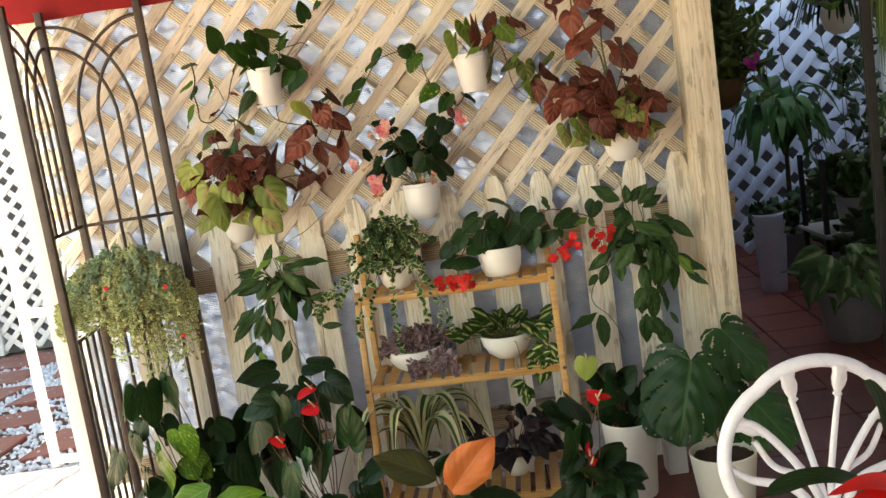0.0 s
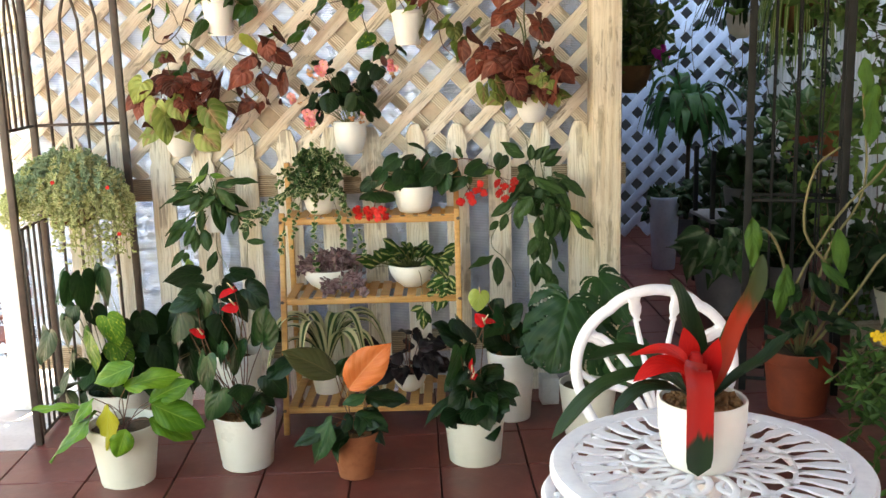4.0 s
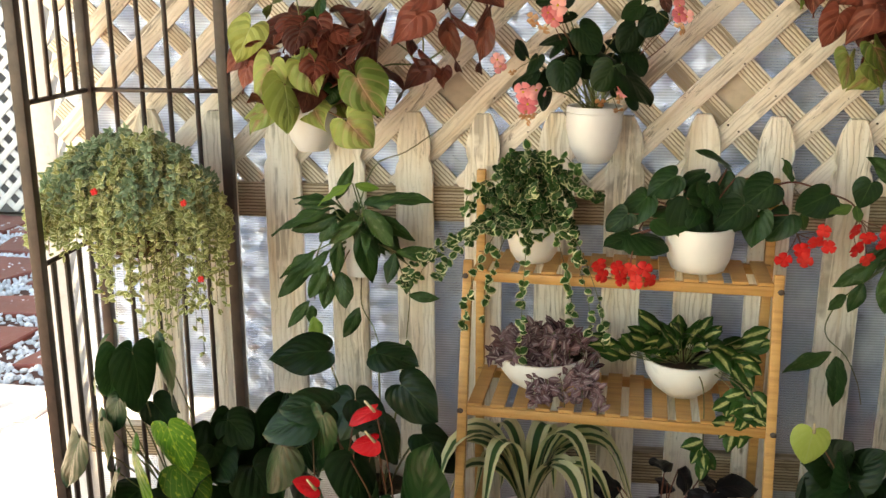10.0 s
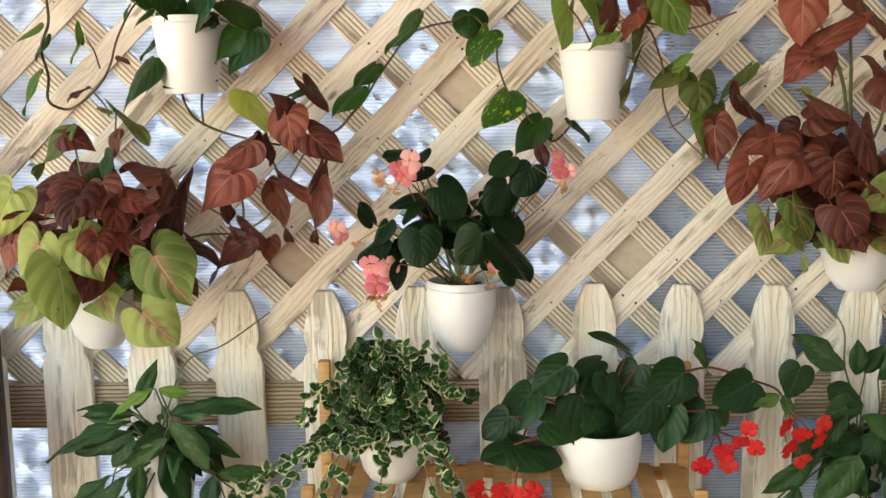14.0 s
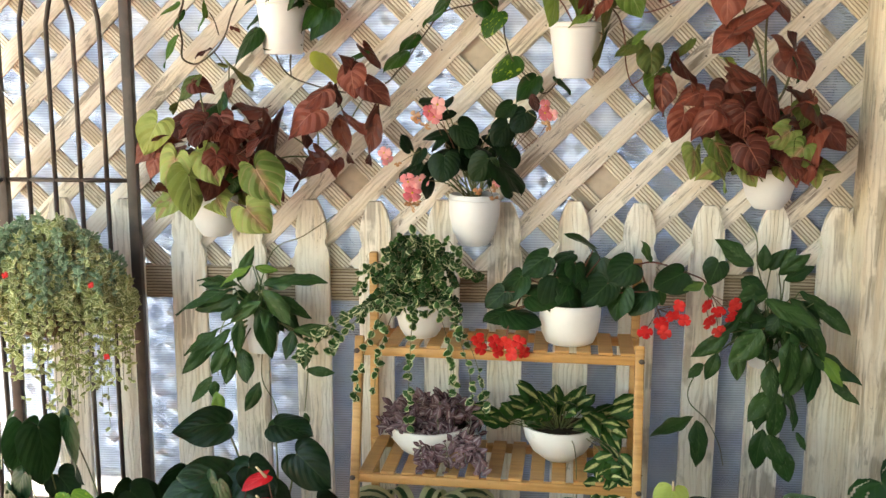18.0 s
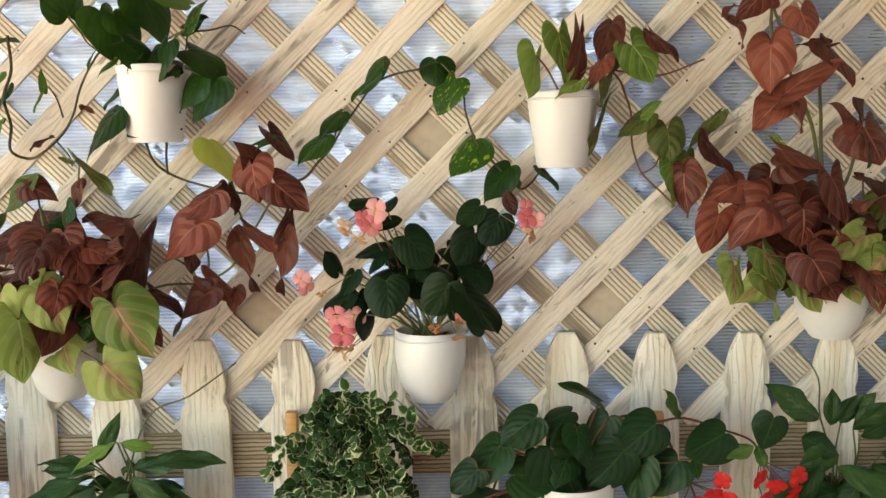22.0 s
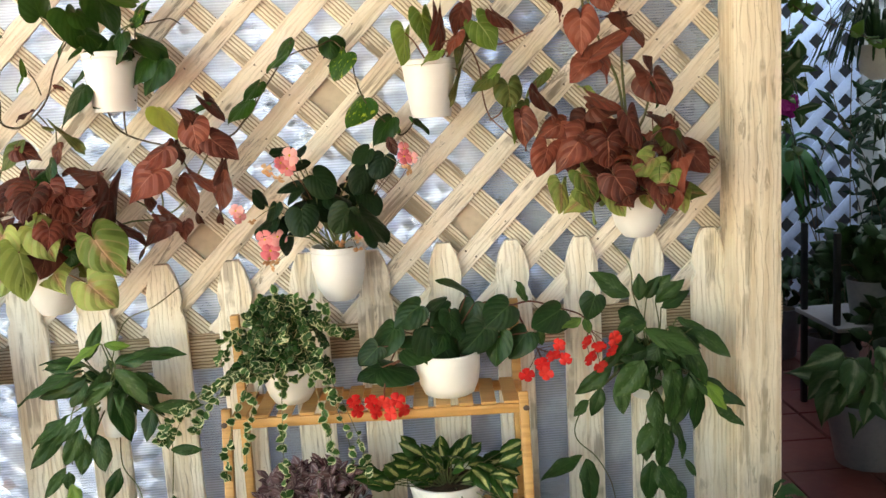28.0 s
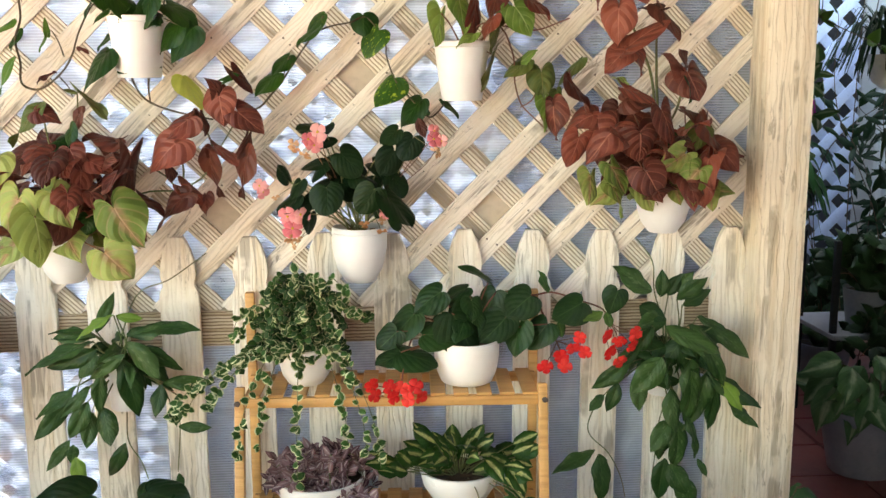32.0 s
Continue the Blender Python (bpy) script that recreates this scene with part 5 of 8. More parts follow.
PINK_SYN_VINES = [[(-0.75, 1.10), (-0.677, 1.166), (-0.585, 1.218), (-0.512, 1.222), (-0.454, 1.252), (-0.43, 1.292), (-0.397, 1.342), (-0.368, 1.391)], [(-0.43, 1.292), (-0.435, 1.331), (-0.455, 1.378)], [(-0.502, 1.221), (-0.497, 1.26), (-0.498, 1.294), (-0.507, 1.324)], [(-0.75, 1.10), (-0.73, 1.204), (-0.714, 1.302), (-0.728, 1.35), (-0.711, 1.389), (-0.713, 1.437)], [(-0.755, 1.10), (-0.768, 1.251), (-0.776, 1.339), (-0.791, 1.398)], [(-0.512, 1.222), (-0.531, 1.249), (-0.56, 1.273)]]
LANCE_TRAILS_A = [[(-0.66, 0.84), (-0.647, 0.746), (-0.645, 0.66), (-0.623, 0.599), (-0.605, 0.564)], [(-0.67, 0.84), (-0.741, 0.805), (-0.759, 0.714), (-0.764, 0.662)], [(-0.64, 0.84), (-0.574, 0.794), (-0.542, 0.726), (-0.532, 0.686), (-0.538, 0.579)], [(-0.66, 0.86), (-0.612, 0.988), (-0.534, 1.028), (-0.455, 1.081)]]
LANCE_TRAILS_B = [[(0.62, 0.85), (0.616, 0.732), (0.59, 0.654), (0.59, 0.573), (0.576, 0.506)], [(0.60, 0.85), (0.468, 0.729), (0.422, 0.672), (0.427, 0.618), (0.466, 0.581), (0.504, 0.511), (0.513, 0.462)], [(0.61, 0.86), (0.573, 0.963), (0.561, 1.041), (0.526, 1.095)]]

# ---- folding bamboo shelf ----
shelf = thing("bamboo_shelf", pose(-0.072, 3.0, 0, 0, 0, -4), "honey-coloured slatted bamboo plant shelf with three tiers", "shelf")
SW = 0.327
FRONT = ((0.10, 0.0), (0.272, 0.81))      # y, z of a front leg's foot and head
for s in (-1, 1):
    x = s * SW
    for (ya, za), (yb, zb) in (FRONT, ((0.447, 0.0), (0.447, 0.98))):
        a, b = Vector((x, ya, za)), Vector((x, yb, zb))
        d = (b - a).length
        bm = box_bm((-0.0105, -0.0105, 0), (0.0105, 0.0105, d), 0.003)
        leg = part("leg", bm, M_BAMBOO, shelf)
        leg.matrix_basis = Matrix.Translation(a) @ (b - a).to_track_quat("Z", "Y").to_matrix().to_4x4()
TIERS = ((0.100, 0.121, 0.432), (0.495, 0.205, 0.432), (0.787, 0.267, 0.432))
for z, y0, y1 in TIERS:
    for y in (y0, y1):
        box("rail", (-SW - 0.004, y - 0.008, z - 0.022), (SW + 0.004, y + 0.008, z), M_BAMBOO, shelf)
    for s in (-1, 1):
        box("side_bar", (s * (SW - 0.021) - 0.007, y0 + 0.008, z - 0.02), (s * (SW - 0.021) + 0.007, y1 - 0.008, z - 0.002), M_BAMBOO, shelf)
        knob = part("bolt", lathe_bm([(0.0075, -0.004), (0.0075, 0.004), (0.004, 0.006)], 10), M_DARKMETAL, shelf, "dark bolt head")
        knob.matrix_basis = pose(s * (SW + 0.004), y0 - 0.0085, z - 0.011, 90)
    count = 13
    me = bpy.data.meshes.new("slat")
    bm = box_bm((-0.0165, 0, 0), (0.0165, y1 - y0 + 0.012, 0.007), 0.002)
    bm.to_mesh(me)
    bm.free()
    me.materials.append(M_BAMBOO)
    for k in range(count):
        piece("slat", me, pose(-0.30 + 0.60 * k / (count - 1), y0 - 0.006, z), shelf)

# ---- white cast table ----
table = thing("bistro_table", pose(0.60, 1.32, 0), "round white cast aluminium bistro table with pierced leafy top", "table")
TZ, TR = 0.62, 0.30
top = part("tabletop", lathe_bm([(TR - 0.044, TZ - 0.012), (TR - 0.004, TZ - 0.024), (TR, TZ - 0.018), (TR, TZ - 0.008), (TR - 0.005, TZ - 0.006), (TR - 0.006, TZ - 0.001), (TR - 0.010, TZ), (TR - 0.042, TZ), (TR - 0.044, TZ - 0.004), (TR - 0.044, TZ - 0.012)], 72), M_CAST, table)
bm = bmesh.new()
bm.from_mesh(top.data)
bmesh.ops.delete(bm, geom=[f for f in bm.faces if len(f.verts) > 10], context="FACES")
bm.to_mesh(top.data)
bm.free()


def plate(points, widths, z=TZ, thick=0.004, edge=0.0012):
    """A flat bar along a line in the table's plane, with eased upper edges."""
    pts = [Vector((p[0], p[1], 0)) for p in points]
    v, f = [], []
    for i, p in enumerate(pts):
        d = (pts[min(i + 1, len(pts) - 1)] - pts[max(i - 1, 0)]).normalized()
        side = Vector((-d.y, d.x, 0)) * widths[i]
        inner = side * max(0.2, 1 - edge / widths[i])
        for off, h in ((side, z - thick), (side, z - edge), (inner, z), (-inner, z), (-side, z - edge), (-side, z - thick)):
            v.append((p.x + off.x, p.y + off.y, h))
    for i in range(len(pts) - 1):
        for k in range(6):
            f.append((6 * i + k, 6 * i + (k + 1) % 6, 6 * i + 6 + (k + 1) % 6, 6 * i + 6 + k))
    f += [tuple(range(6)), tuple(range(len(v) - 1, len(v) - 7, -1))]
    return v, f


def polar(r, a):
    return (r * math.cos(a), r * math.sin(a))


def bent_plate(points, w0, w1):
    line = smooth_line([(p[0], p[1], 0) for p in points], 5)
    return plate(line, [w0 + (w1 - w0) * i / (len(line) - 1) for i in range(len(line))])


# radial bars whose outlines leave dumbbell-shaped slots between them under the solid border
N_BR = 32
SLOT = ((0.160, 0.008), (0.174, 0.0115), (0.190, 0.0105), (0.202, 0.0070), (0.213, 0.0062), (0.224, 0.0085), (0.236, 0.0105), (0.2475, 0.0105), (0.2490, 0.0), (0.2555, -0.0004))
for k in range(N_BR):
    a = 2 * math.pi * k / N_BR
    pts = [polar(r, a + 0.10 * math.sin(40 * (r - 0.16)) * 2 * math.pi / N_BR) for r, w in SLOT]
    attach(new("branch", mesh_of("branch", *plate(pts, [max(0.0045, math.pi * r / N_BR - w) for r, w in SLOT]), M_CAST, smooth=False)), table)
for k in range(15):
    a = 2 * math.pi * k / 15
    w = 2 * math.pi / 15
    chunks = [bent_plate([polar(0.05, a), polar(0.09, a + 0.55 * w), polar(0.13, a + 0.4 * w), polar(0.166, a)], 0.0065, 0.0075), bent_plate([polar(0.075, a + 0.5 * w), polar(0.11, a - 0.1 * w), polar(0.166, a + 0.5 * w)], 0.0055, 0.0065)]
    joined("scroll", [(c[0] if i == 0 else [(x, y, z - 0.0012) for x, y, z in c[0]], c[1]) for i, c in enumerate(chunks)], M_CAST, table)
for r, w in ((0.157, 0.007), (0.05, 0.008)):
    line = [Vector((*polar(r, 2 * math.pi * i / 40), TZ - 0.006)) for i in range(40)]
    v, f = tube_data(line, w, w, 6, True, 0.6)
    attach(new("ring", mesh_of("ring", v, f, M_CAST)), table)
part("hub", lathe_bm([(0.028, TZ - 0.03), (0.045, TZ - 0.012), (0.045, TZ - 0.003), (0.02, TZ - 0.001)], 24), M_CAST, table)
part("pedestal", lathe_bm([(0.032, 0.14), (0.02, 0.2), (0.03, 0.26), (0.017, 0.34), (0.017, 0.5), (0.03, TZ - 0.035)], 20), M_CAST, table)
for k in range(3):
    a = 2 * math.pi * k / 3 + 0.5
    c, s = math.cos(a), math.sin(a)
    tube("foot", [(0.02 * c, 0.02 * s, 0.20), (0.10 * c, 0.10 * s, 0.21), (0.18 * c, 0.18 * s, 0.08), (0.24 * c, 0.24 * s, 0.014)], 0.014, M_CAST, table, 0.011, 8)
    tube("brace", [(0.02 * c, 0.02 * s, 0.45), (0.10 * c, 0.10 * s, 0.52), (0.17 * c, 0.17 * s, TZ - 0.016)], 0.009, M_CAST, table, 0.009, 8)


# ---- white cast chairs with tulip backs ----
def tulip_chair(m, label):
    """Chair facing -y, back upright behind the seat; own origin on the floor under the back's foot."""
    ch = thing("tulip_chair", m, label, "chair", "white cast chairs round the table")
    top_z, mid_z, half = 0.795, 0.595, 0.206
    rim = []
    n = 110
    for i in range(n + 1):
        a = math.pi * (-0.22 + 1.44 * i / n)
        bump = abs(math.cos(2.5 * (a - math.pi / 2)))
        r = 0.955 + 0.05 * bump ** 0.5
        rim.append(Vector((half * r * math.cos(a), 0.02 * math.sin(a), mid_z - 0.02 + 0.205 * r * math.sin(a))))
    feet = [(half * 0.77, -0.02, 0.425), (-half * 0.77, -0.02, 0.425)]
    line = [Vector(feet[0])] + rim + [Vector(feet[1])]
    v, f = tube_data(line, 0.0158, 0.0158, 10, False, 0.8)
    attach(new("back_rim", mesh_of("back_rim", v, f, M_CAST)), ch)

    def bud(x, z, lean):
        prof = [(0.005, -0.036), (0.011, -0.032), (0.0075, -0.025), (0.0135, -0.012), (0.0165, 0.002), (0.0145, 0.016), (0.0205, 0.032), (0.010, 0.027)]
        b = part("tulip", lathe_bm(prof, 15, ribs=0.12, rib_n=3), M_CAST, ch)
        b.matrix_basis = Matrix.Translation((x, 0.012, z)) @ pose(0, 0, 0, 0, lean, 0) @ Matrix.Diagonal((1, 0.6, 1, 1))

    for x, z, lean in ((-0.052, 0.735, -10), (0.052, 0.735, 10), (-0.142, 0.655, -62), (0.142, 0.655, 62)):
        bud(x, z, lean)
        tube("stem", [(0.0, -0.02, 0.44), (0.25 * x, -0.005, 0.53), (0.70 * x, 0.008, z - 0.09), (x * 0.95, 0.012, z - 0.030)], 0.0085, M_CAST, ch, 0.0065, 8)
    for s in (-1, 1):
        tube("leaf_bar", [(0.0, -0.02, 0.45), (s * 0.05, -0.01, 0.56), (s * 0.13, 0.006, 0.66), (s * 0.19, 0.012, 0.67)], 0.0095, M_CAST, ch, 0.008, 8)
        tube("leaf_bar", [(s * 0.02, -0.02, 0.45), (s * 0.07, -0.012, 0.52), (s * 0.15, 0.0, 0.545), (s * 0.2, 0.004, 0.58)], 0.0115, M_CAST, ch, 0.008, 8)
    sx0, sy0, sr, sz = -0.135, -0.385, 0.222, 0.43
    seat = part("seat", lathe_bm([(sr - 0.035, sz - 0.012), (sr - 0.012, sz - 0.05), (sr - 0.002, sz - 0.045), (sr, sz - 0.012), (sr - 0.006, sz - 0.002), (sr - 0.012, sz), (sr - 0.034, sz - 0.002), (sr - 0.035, sz - 0.012)], 48, centre=(sx0, sy0)), M_CAST, ch)
    bm = bmesh.new()
    bm.from_mesh(seat.data)
    bmesh.ops.delete(bm, geom=[f for f in bm.faces if len(f.verts) > 10], context="FACES")
    bm.to_mesh(seat.data)
    bm.free()
    part("seat_middle", lathe_bm([(0.07, sz - 0.014), (0.075, sz - 0.008), (0.07, sz - 0.003), (0.03, sz - 0.001)], 24, centre=(sx0, sy0)), M_CAST, ch)
    for k in range(18):
        a = 2 * math.pi * k / 18
        pts = [Vector((sx0 + r * math.cos(a + d), sy0 + r * math.sin(a + d), sz - 0.007)) for r, d in ((0.065, 0.0), (0.11, 0.10), (0.15, -0.05), (0.192, 0.05))]
        v, f = tube_data(smooth_line(pts, 4), 0.0125, 0.014, 6, False, 0.35)
        attach(new("seat_bar", mesh_of("seat_bar", v, f, M_CAST)), ch)
    for s in (-1, 1):
        tube("bracket", [(s * half * 0.77, -0.02, 0.43), (s * half * 0.7 - 0.03, -0.12, 0.405), (sx0 + s * 0.13, sy0 + 0.165, sz - 0.03)], 0.0155, M_CAST, ch, 0.014, 8)
    for sx, sy in ((-1, 1), (1, 1), (-1, -1), (1, -1)):
        x, y = sx0 + sx * 0.14, sy0 + sy * 0.14
        tube("leg", [(x, y, sz - 0.03), (x + 0.012 * sx, y + 0.012 * sy, 0.25), (x + 0.004 * sx, y + 0.004 * sy, 0.12), (x + 0.03 * sx, y + 0.03 * sy, 0.010)], 0.014, M_CAST, ch, 0.011, 8)
    return ch


chair = tulip_chair(pose(0.685, 2.0, 0), "white cast aluminium chair with open tulip back by the table")
copy_thing(chair, pose(0.81, 0.72, 0, 0, 0, 172))

# ---- folding metal trellis with arched tops ----
trellis = thing("metal_trellis", pose(-1.305, 3.455, 0), "brown painted metal corner trellis with arched bars", "trellis")


def trellis_side(axis, length, sign):
    """One panel from the corner along x (axis 0) or y (axis 1)."""
    def at(d, z):
        return (d * sign, 0.0, z) if axis == 0 else (0.0, d * sign, z)
    fine, top = 0.0062, 1.62
    L = length
    for z in (0.02, 1.155):
        tube("crossbar", [at(0, z), at(L, z)], 0.006, M_DARKMETAL, trellis, n=6, steps=1)
    n = 5
    for k in range(1, n) if axis else ():
        x, y, z = at(L * k / n, 0.0)
        box("slat", (x - 0.003, y - 0.009, 0.025), (x + 0.003, y + 0.009, 0.80), M_DARKMETAL, trellis, 0.001)
    if axis:
        tube("crossbar", [at(0, 0.80), at(L, 0.80)], 0.006, M_DARKMETAL, trellis, n=6, steps=1)
    for k in range(1, n) if not axis else ():
        tube("bar", [at(L * k / n, 0.02), at(L * k / n, 1.155)] if k % 2 else [at(L * k / n, 0.32), at(L * k / n, 1.155)], fine, M_DARKMETAL, trellis, n=5, steps=1)
    # two crossing quarter arches from each post, an outer and an inner one
    for r in (0.80, 0.60):
        for flip in (False, True):
            pts = []
            for i in range(9):
                a = math.pi / 2 * i / 8
                d, z = L * r * math.sin(a), 1.50 + (0.34 if r > 0.7 else 0.27) * math.cos(a)
                pts.append(at(L - d if flip else d, z))
            end = L * r
            pts.append(at(L - end if flip else end, 1.155))
            tube("arch", pts, fine, M_DARKMETAL, trellis, n=5, steps=3)


trellis_side(0, 0.335, 1)
trellis_side(1, 0.30, -1)
for x, y in ((0, 0), (0.335, 0), (0, -0.30)):
    box("post", (x - 0.0125, y - 0.0125, 0), (x + 0.0125, y + 0.0125, 1.89), M_DARKMETAL, trellis, 0.002)

# ---- plants ----
def pot(parent, r0, r1, h, material, style="plain", fill=None, n=36, label=""):
    """A pot with wall, rim and soil; r0 at the foot, r1 at the rim."""
    t = 0.006
    if style == "rim":
        prof = [(r0, 0), (r0 + (r1 - r0) * 0.78, h * 0.80), (r1 * 1.0, h * 0.80), (r1 * 1.03, h * 0.83), (r1 * 1.03, h), (r1 * 0.97, h), (r1 * 0.93, h * 0.86)]
    elif style == "bowl":
        prof = [(r0 * 0.6, 0), (r0, h * 0.04), (r0 + (r1 - r0) * 0.55, h * 0.3), (r0 + (r1 - r0) * 0.86, h * 0.6), (r1, h * 0.95), (r1, h), (r1 - t, h), (r1 - t, h * 0.82)]
    elif style == "cup":
        prof = [(r0 * 0.9, 0), (r0, h * 0.03), (r0 + (r1 - r0) * 0.6, h * 0.25), (r1 * 0.99, h * 0.6), (r1, h * 0.97), (r1 - t * 0.4, h), (r1 - t, h * 0.99), (r1 - t * 1.2, h * 0.85)]
    else:
        prof = [(r0 * 0.97, 0), (r0, h * 0.02), (r1 * 0.99, h * 0.96), (r1, h * 0.985), (r1 - t * 0.4, h), (r1 - t, h * 0.985), (r1 - t * 1.3, h * 0.86)]
    bm = lathe_bm(prof, n, ribs=0.006 if style == "ribbed" else 0.0, rib_n=n // 3)
    ob = part("pot", bm, material, parent, label)
    bm = bmesh.new()
    got = bmesh.ops.create_circle(bm, cap_ends=True, cap_tris=True, segments=24, radius=r1 - t * 1.25)
    bmesh.ops.subdivide_edges(bm, edges=bm.edges[:], cuts=2, use_grid_fill=True)
    level = h * (0.93 if fill == M_GRAVEL else 0.875)
    for v in bm.verts:
        v.co.z = level + 0.006 * noise.noise(v.co * 60)
    part("soil", bm, fill or M_SOIL, parent)
    return level


def gravel(parent, r, z, size=0.008, count=90):
    chunks = []
    for _ in range(count):
        a, d = rnd(0, 6.283), r * math.sqrt(rnd(0, 1))
        m = pose(d * math.cos(a), d * math.sin(a), z + rnd(0, 0.004), rnd(0, 180), rnd(0, 180), 0) @ Matrix.Diagonal((size * rnd(0.7, 1.4), size * rnd(0.6, 1.1), size * rnd(0.5, 0.9), 1))
        chunks.append(([m @ v for v in PEB_V], PEB_F))
    tagged(joined("gravel", chunks, M_GRAVEL, parent), kind="stuff")


_p = bmesh.new()
bmesh.ops.create_icosphere(_p, subdivisions=1, radius=1.0)
PEB_V, PEB_F = [v.co.copy() for v in _p.verts], [tuple(v.index for v in f.verts) for f in _p.faces]
_p.free()


def origin(parent):
    return parent.matrix_basis.translation


def blade(parent, shape, material, base, tip, facing=(0, -1, 0.4), droop=0.14, widen=1.0, fold=0.22, wave=0.03, name="leaf", size=None):
    """A leaf from base to tip, both in the thing's own space."""
    me = leaf_mesh(shape, material, RNG.randrange(7), droop, fold, wave, widen)
    return piece(name, me, leaf_frame(base, tip, facing, size), parent)


def stalk(parent, a, b, r=0.0022, material=None, sag=0.0, r1=None, name="stem", bow=None):
    a, b = Vector(a), Vector(b)
    mid = (a + b) / 2 + (Vector(bow) if bow else Vector((rnd(-0.1, 0.1), rnd(-0.1, 0.1), 0)) * (b - a).length) + Vector((0, 0, sag))
    return tube(name, [a, mid, b], r, material or M_STEM, parent, r1 if r1 else r * 0.75, 5, 4)


def hanger(parent, r, z, back):
    """Wire that holds a pot against the fence: a ring under the rim and two ends to the boards."""
    line = [Vector((r * math.cos(2 * math.pi * i / 20), r * math.sin(2 * math.pi * i / 20), z)) for i in range(20)]
    v, f = tube_data(line, 0.0016, 0.0016, 5, True)
    attach(new("hanger", mesh_of("hanger", v, f, M_WALLPOT)), parent)
    for s in (-1, 1):
        tube("hook", [(s * r * 0.5, r * 0.86, z), (s * r * 0.5, back, z + 0.012)], 0.0018, M_DARKMETAL, parent, n=5, steps=1)


def wall_plant(name, x, z, r0, r1, h, label, back=3.516, style="plain"):
    y = back - r1 - 0.012
    th = thing(name, pose(x, y, z), label, "hanging plant", "plants hung on the fence")
    level = pot(th, r0, r1, h, M_WALLPOT, style)
    hanger(th, r1 * 0.985 + 0.002, h * 0.90, back - y)
    return th, level


def hung_leaf(th, shape, material, base, tip, q, droop=0.14, wave=0.035, spin=0.15):
    """A leaf of a given seen width: a narrow one is the same blade turned about its midrib."""
    base, tip = Vector(base), Vector(tip)
    d = (tip - base).normalized()
    n = Vector((rnd(-spin, spin), -1.0, rnd(0.05, 0.40)))
    n = (n - d * n.dot(d)).normalized()
    full = ASPECT[shape]
    if q < full:
        turn = math.acos(max(q / full, 0.60))
        sides = [Matrix.Rotation(sg * turn, 3, d) @ n for sg in (1, -1)]
        n = RNG.choice(sides) if abs(sides[0].z - sides[1].z) < 0.25 else max(sides, key=lambda c: c.z)
    widen = round(max(0.4, min(1.5, q / (0.6 * full) if q < 0.6 * full else max(1.0, q / full))), 1)
    me = leaf_mesh(shape, material, RNG.randrange(7), droop, 0.25, wave, widen)
    return piece("leaf", me, leaf_frame(base, tip, n), th)


def from_table(th, level, rows, looks, stem_mat, droop=0.14, to_crown=0.0, wave=0.035):
    """Leaves of a wall plant from its table; looks maps a kind to (shape, material)."""
    o = origin(th)
    crown = Vector((0, 0, level))
    for kind, y, bx, bz, tx, tz, q in rows:
        base, tip = Vector((bx, y, bz)) - o, Vector((tx, y - rnd(0.0, 0.024), tz)) - o
        shape, mat = looks[kind]
        if kind in "kms":
            tip, q = base.lerp(tip, 0.90), 0.92 * q
        hung_leaf(th, shape, mat, base, tip, 1.1 * q if shape == "syn" else q, droop, wave)
        if (base - crown).length < to_crown:
            stalk(th, crown + Vector((rnd(-0.02, 0.02), rnd(-0.02, 0.02), 0)), base, 0.0020, stem_mat, 0.015)


def vines(th, lines, r, material, name="vine", y=3.43):
    o = origin(th)
    for line in lines:
        tube(name, [Vector((x, y + 0.012 * math.sin(9 * i), z)) - o for i, (x, z) in enumerate(line)], r, material, th, r * 0.7, 6, 5)


def fillers(th, level, count, shape, material, spread, up, length, stem_mat, widen=1.0, front=0.6):
    """Leaves that fill a crown: from the soil outwards and upwards."""
    for _ in range(count):
        a = rnd(math.pi + 0.2, 2 * math.pi - 0.2) if rnd(0, 1) < front else rnd(0, 2 * math.pi)
        d, z = rnd(0.25, 1.0) * spread, level + rnd(0.1, 1.0) * up
        dy = 0.45 if math.sin(a) > 0 else 0.8
        base = Vector((d * math.cos(a), d * math.sin(a) * dy, z))
        tip = base + Vector((math.cos(a) * rnd(0.4, 1), math.sin(a) * dy - 0.2, rnd(-0.9, 0.35))).normalized() * length * rnd(0.75, 1.15)
        blade(th, shape, material, base, tip, (rnd(-0.8, 0.8), -0.8, 0.8), 0.24, widen, fold=0.28, wave=0.05)
        stalk(th, (0.2 * base.x, 0.2 * base.y, level), base, 0.0018, stem_mat, 0.01)


# pothos, upper wall
LOOK_POTHOS = {"g": ("heart", L_POTHOS_PLAIN), "f": ("heart", L_YOUNG), "v": ("heart", L_POTHOS), "l": ("round", L_LIME), "b": ("oval", L_SYN_DARK)}
pothos, lv = wall_plant("pothos", -0.580, 1.467, 0.046, 0.062, 0.130, "trailing pothos with heart-shaped leaves in a white wall pot")
from_table(pothos, lv, POTHOS, LOOK_POTHOS, M_STEM, to_crown=0.13)
from_table(pothos, lv, POTHOS_TRAIL, LOOK_POTHOS, M_STEM)
vines(pothos, POTHOS_VINES, 0.0028, M_VINE)
vines(pothos, POTHOS_TWIGS, 0.0018, M_VINE, "twig")
fillers(pothos, lv, 4, "heart", L_POTHOS_PLAIN, 0.05, 0.05, 0.06, M_STEM)
from_table(pothos, lv, VINE, LOOK_POTHOS, M_STEM)
vines(pothos, TRAIL_VINE, 0.0024, M_VINE)

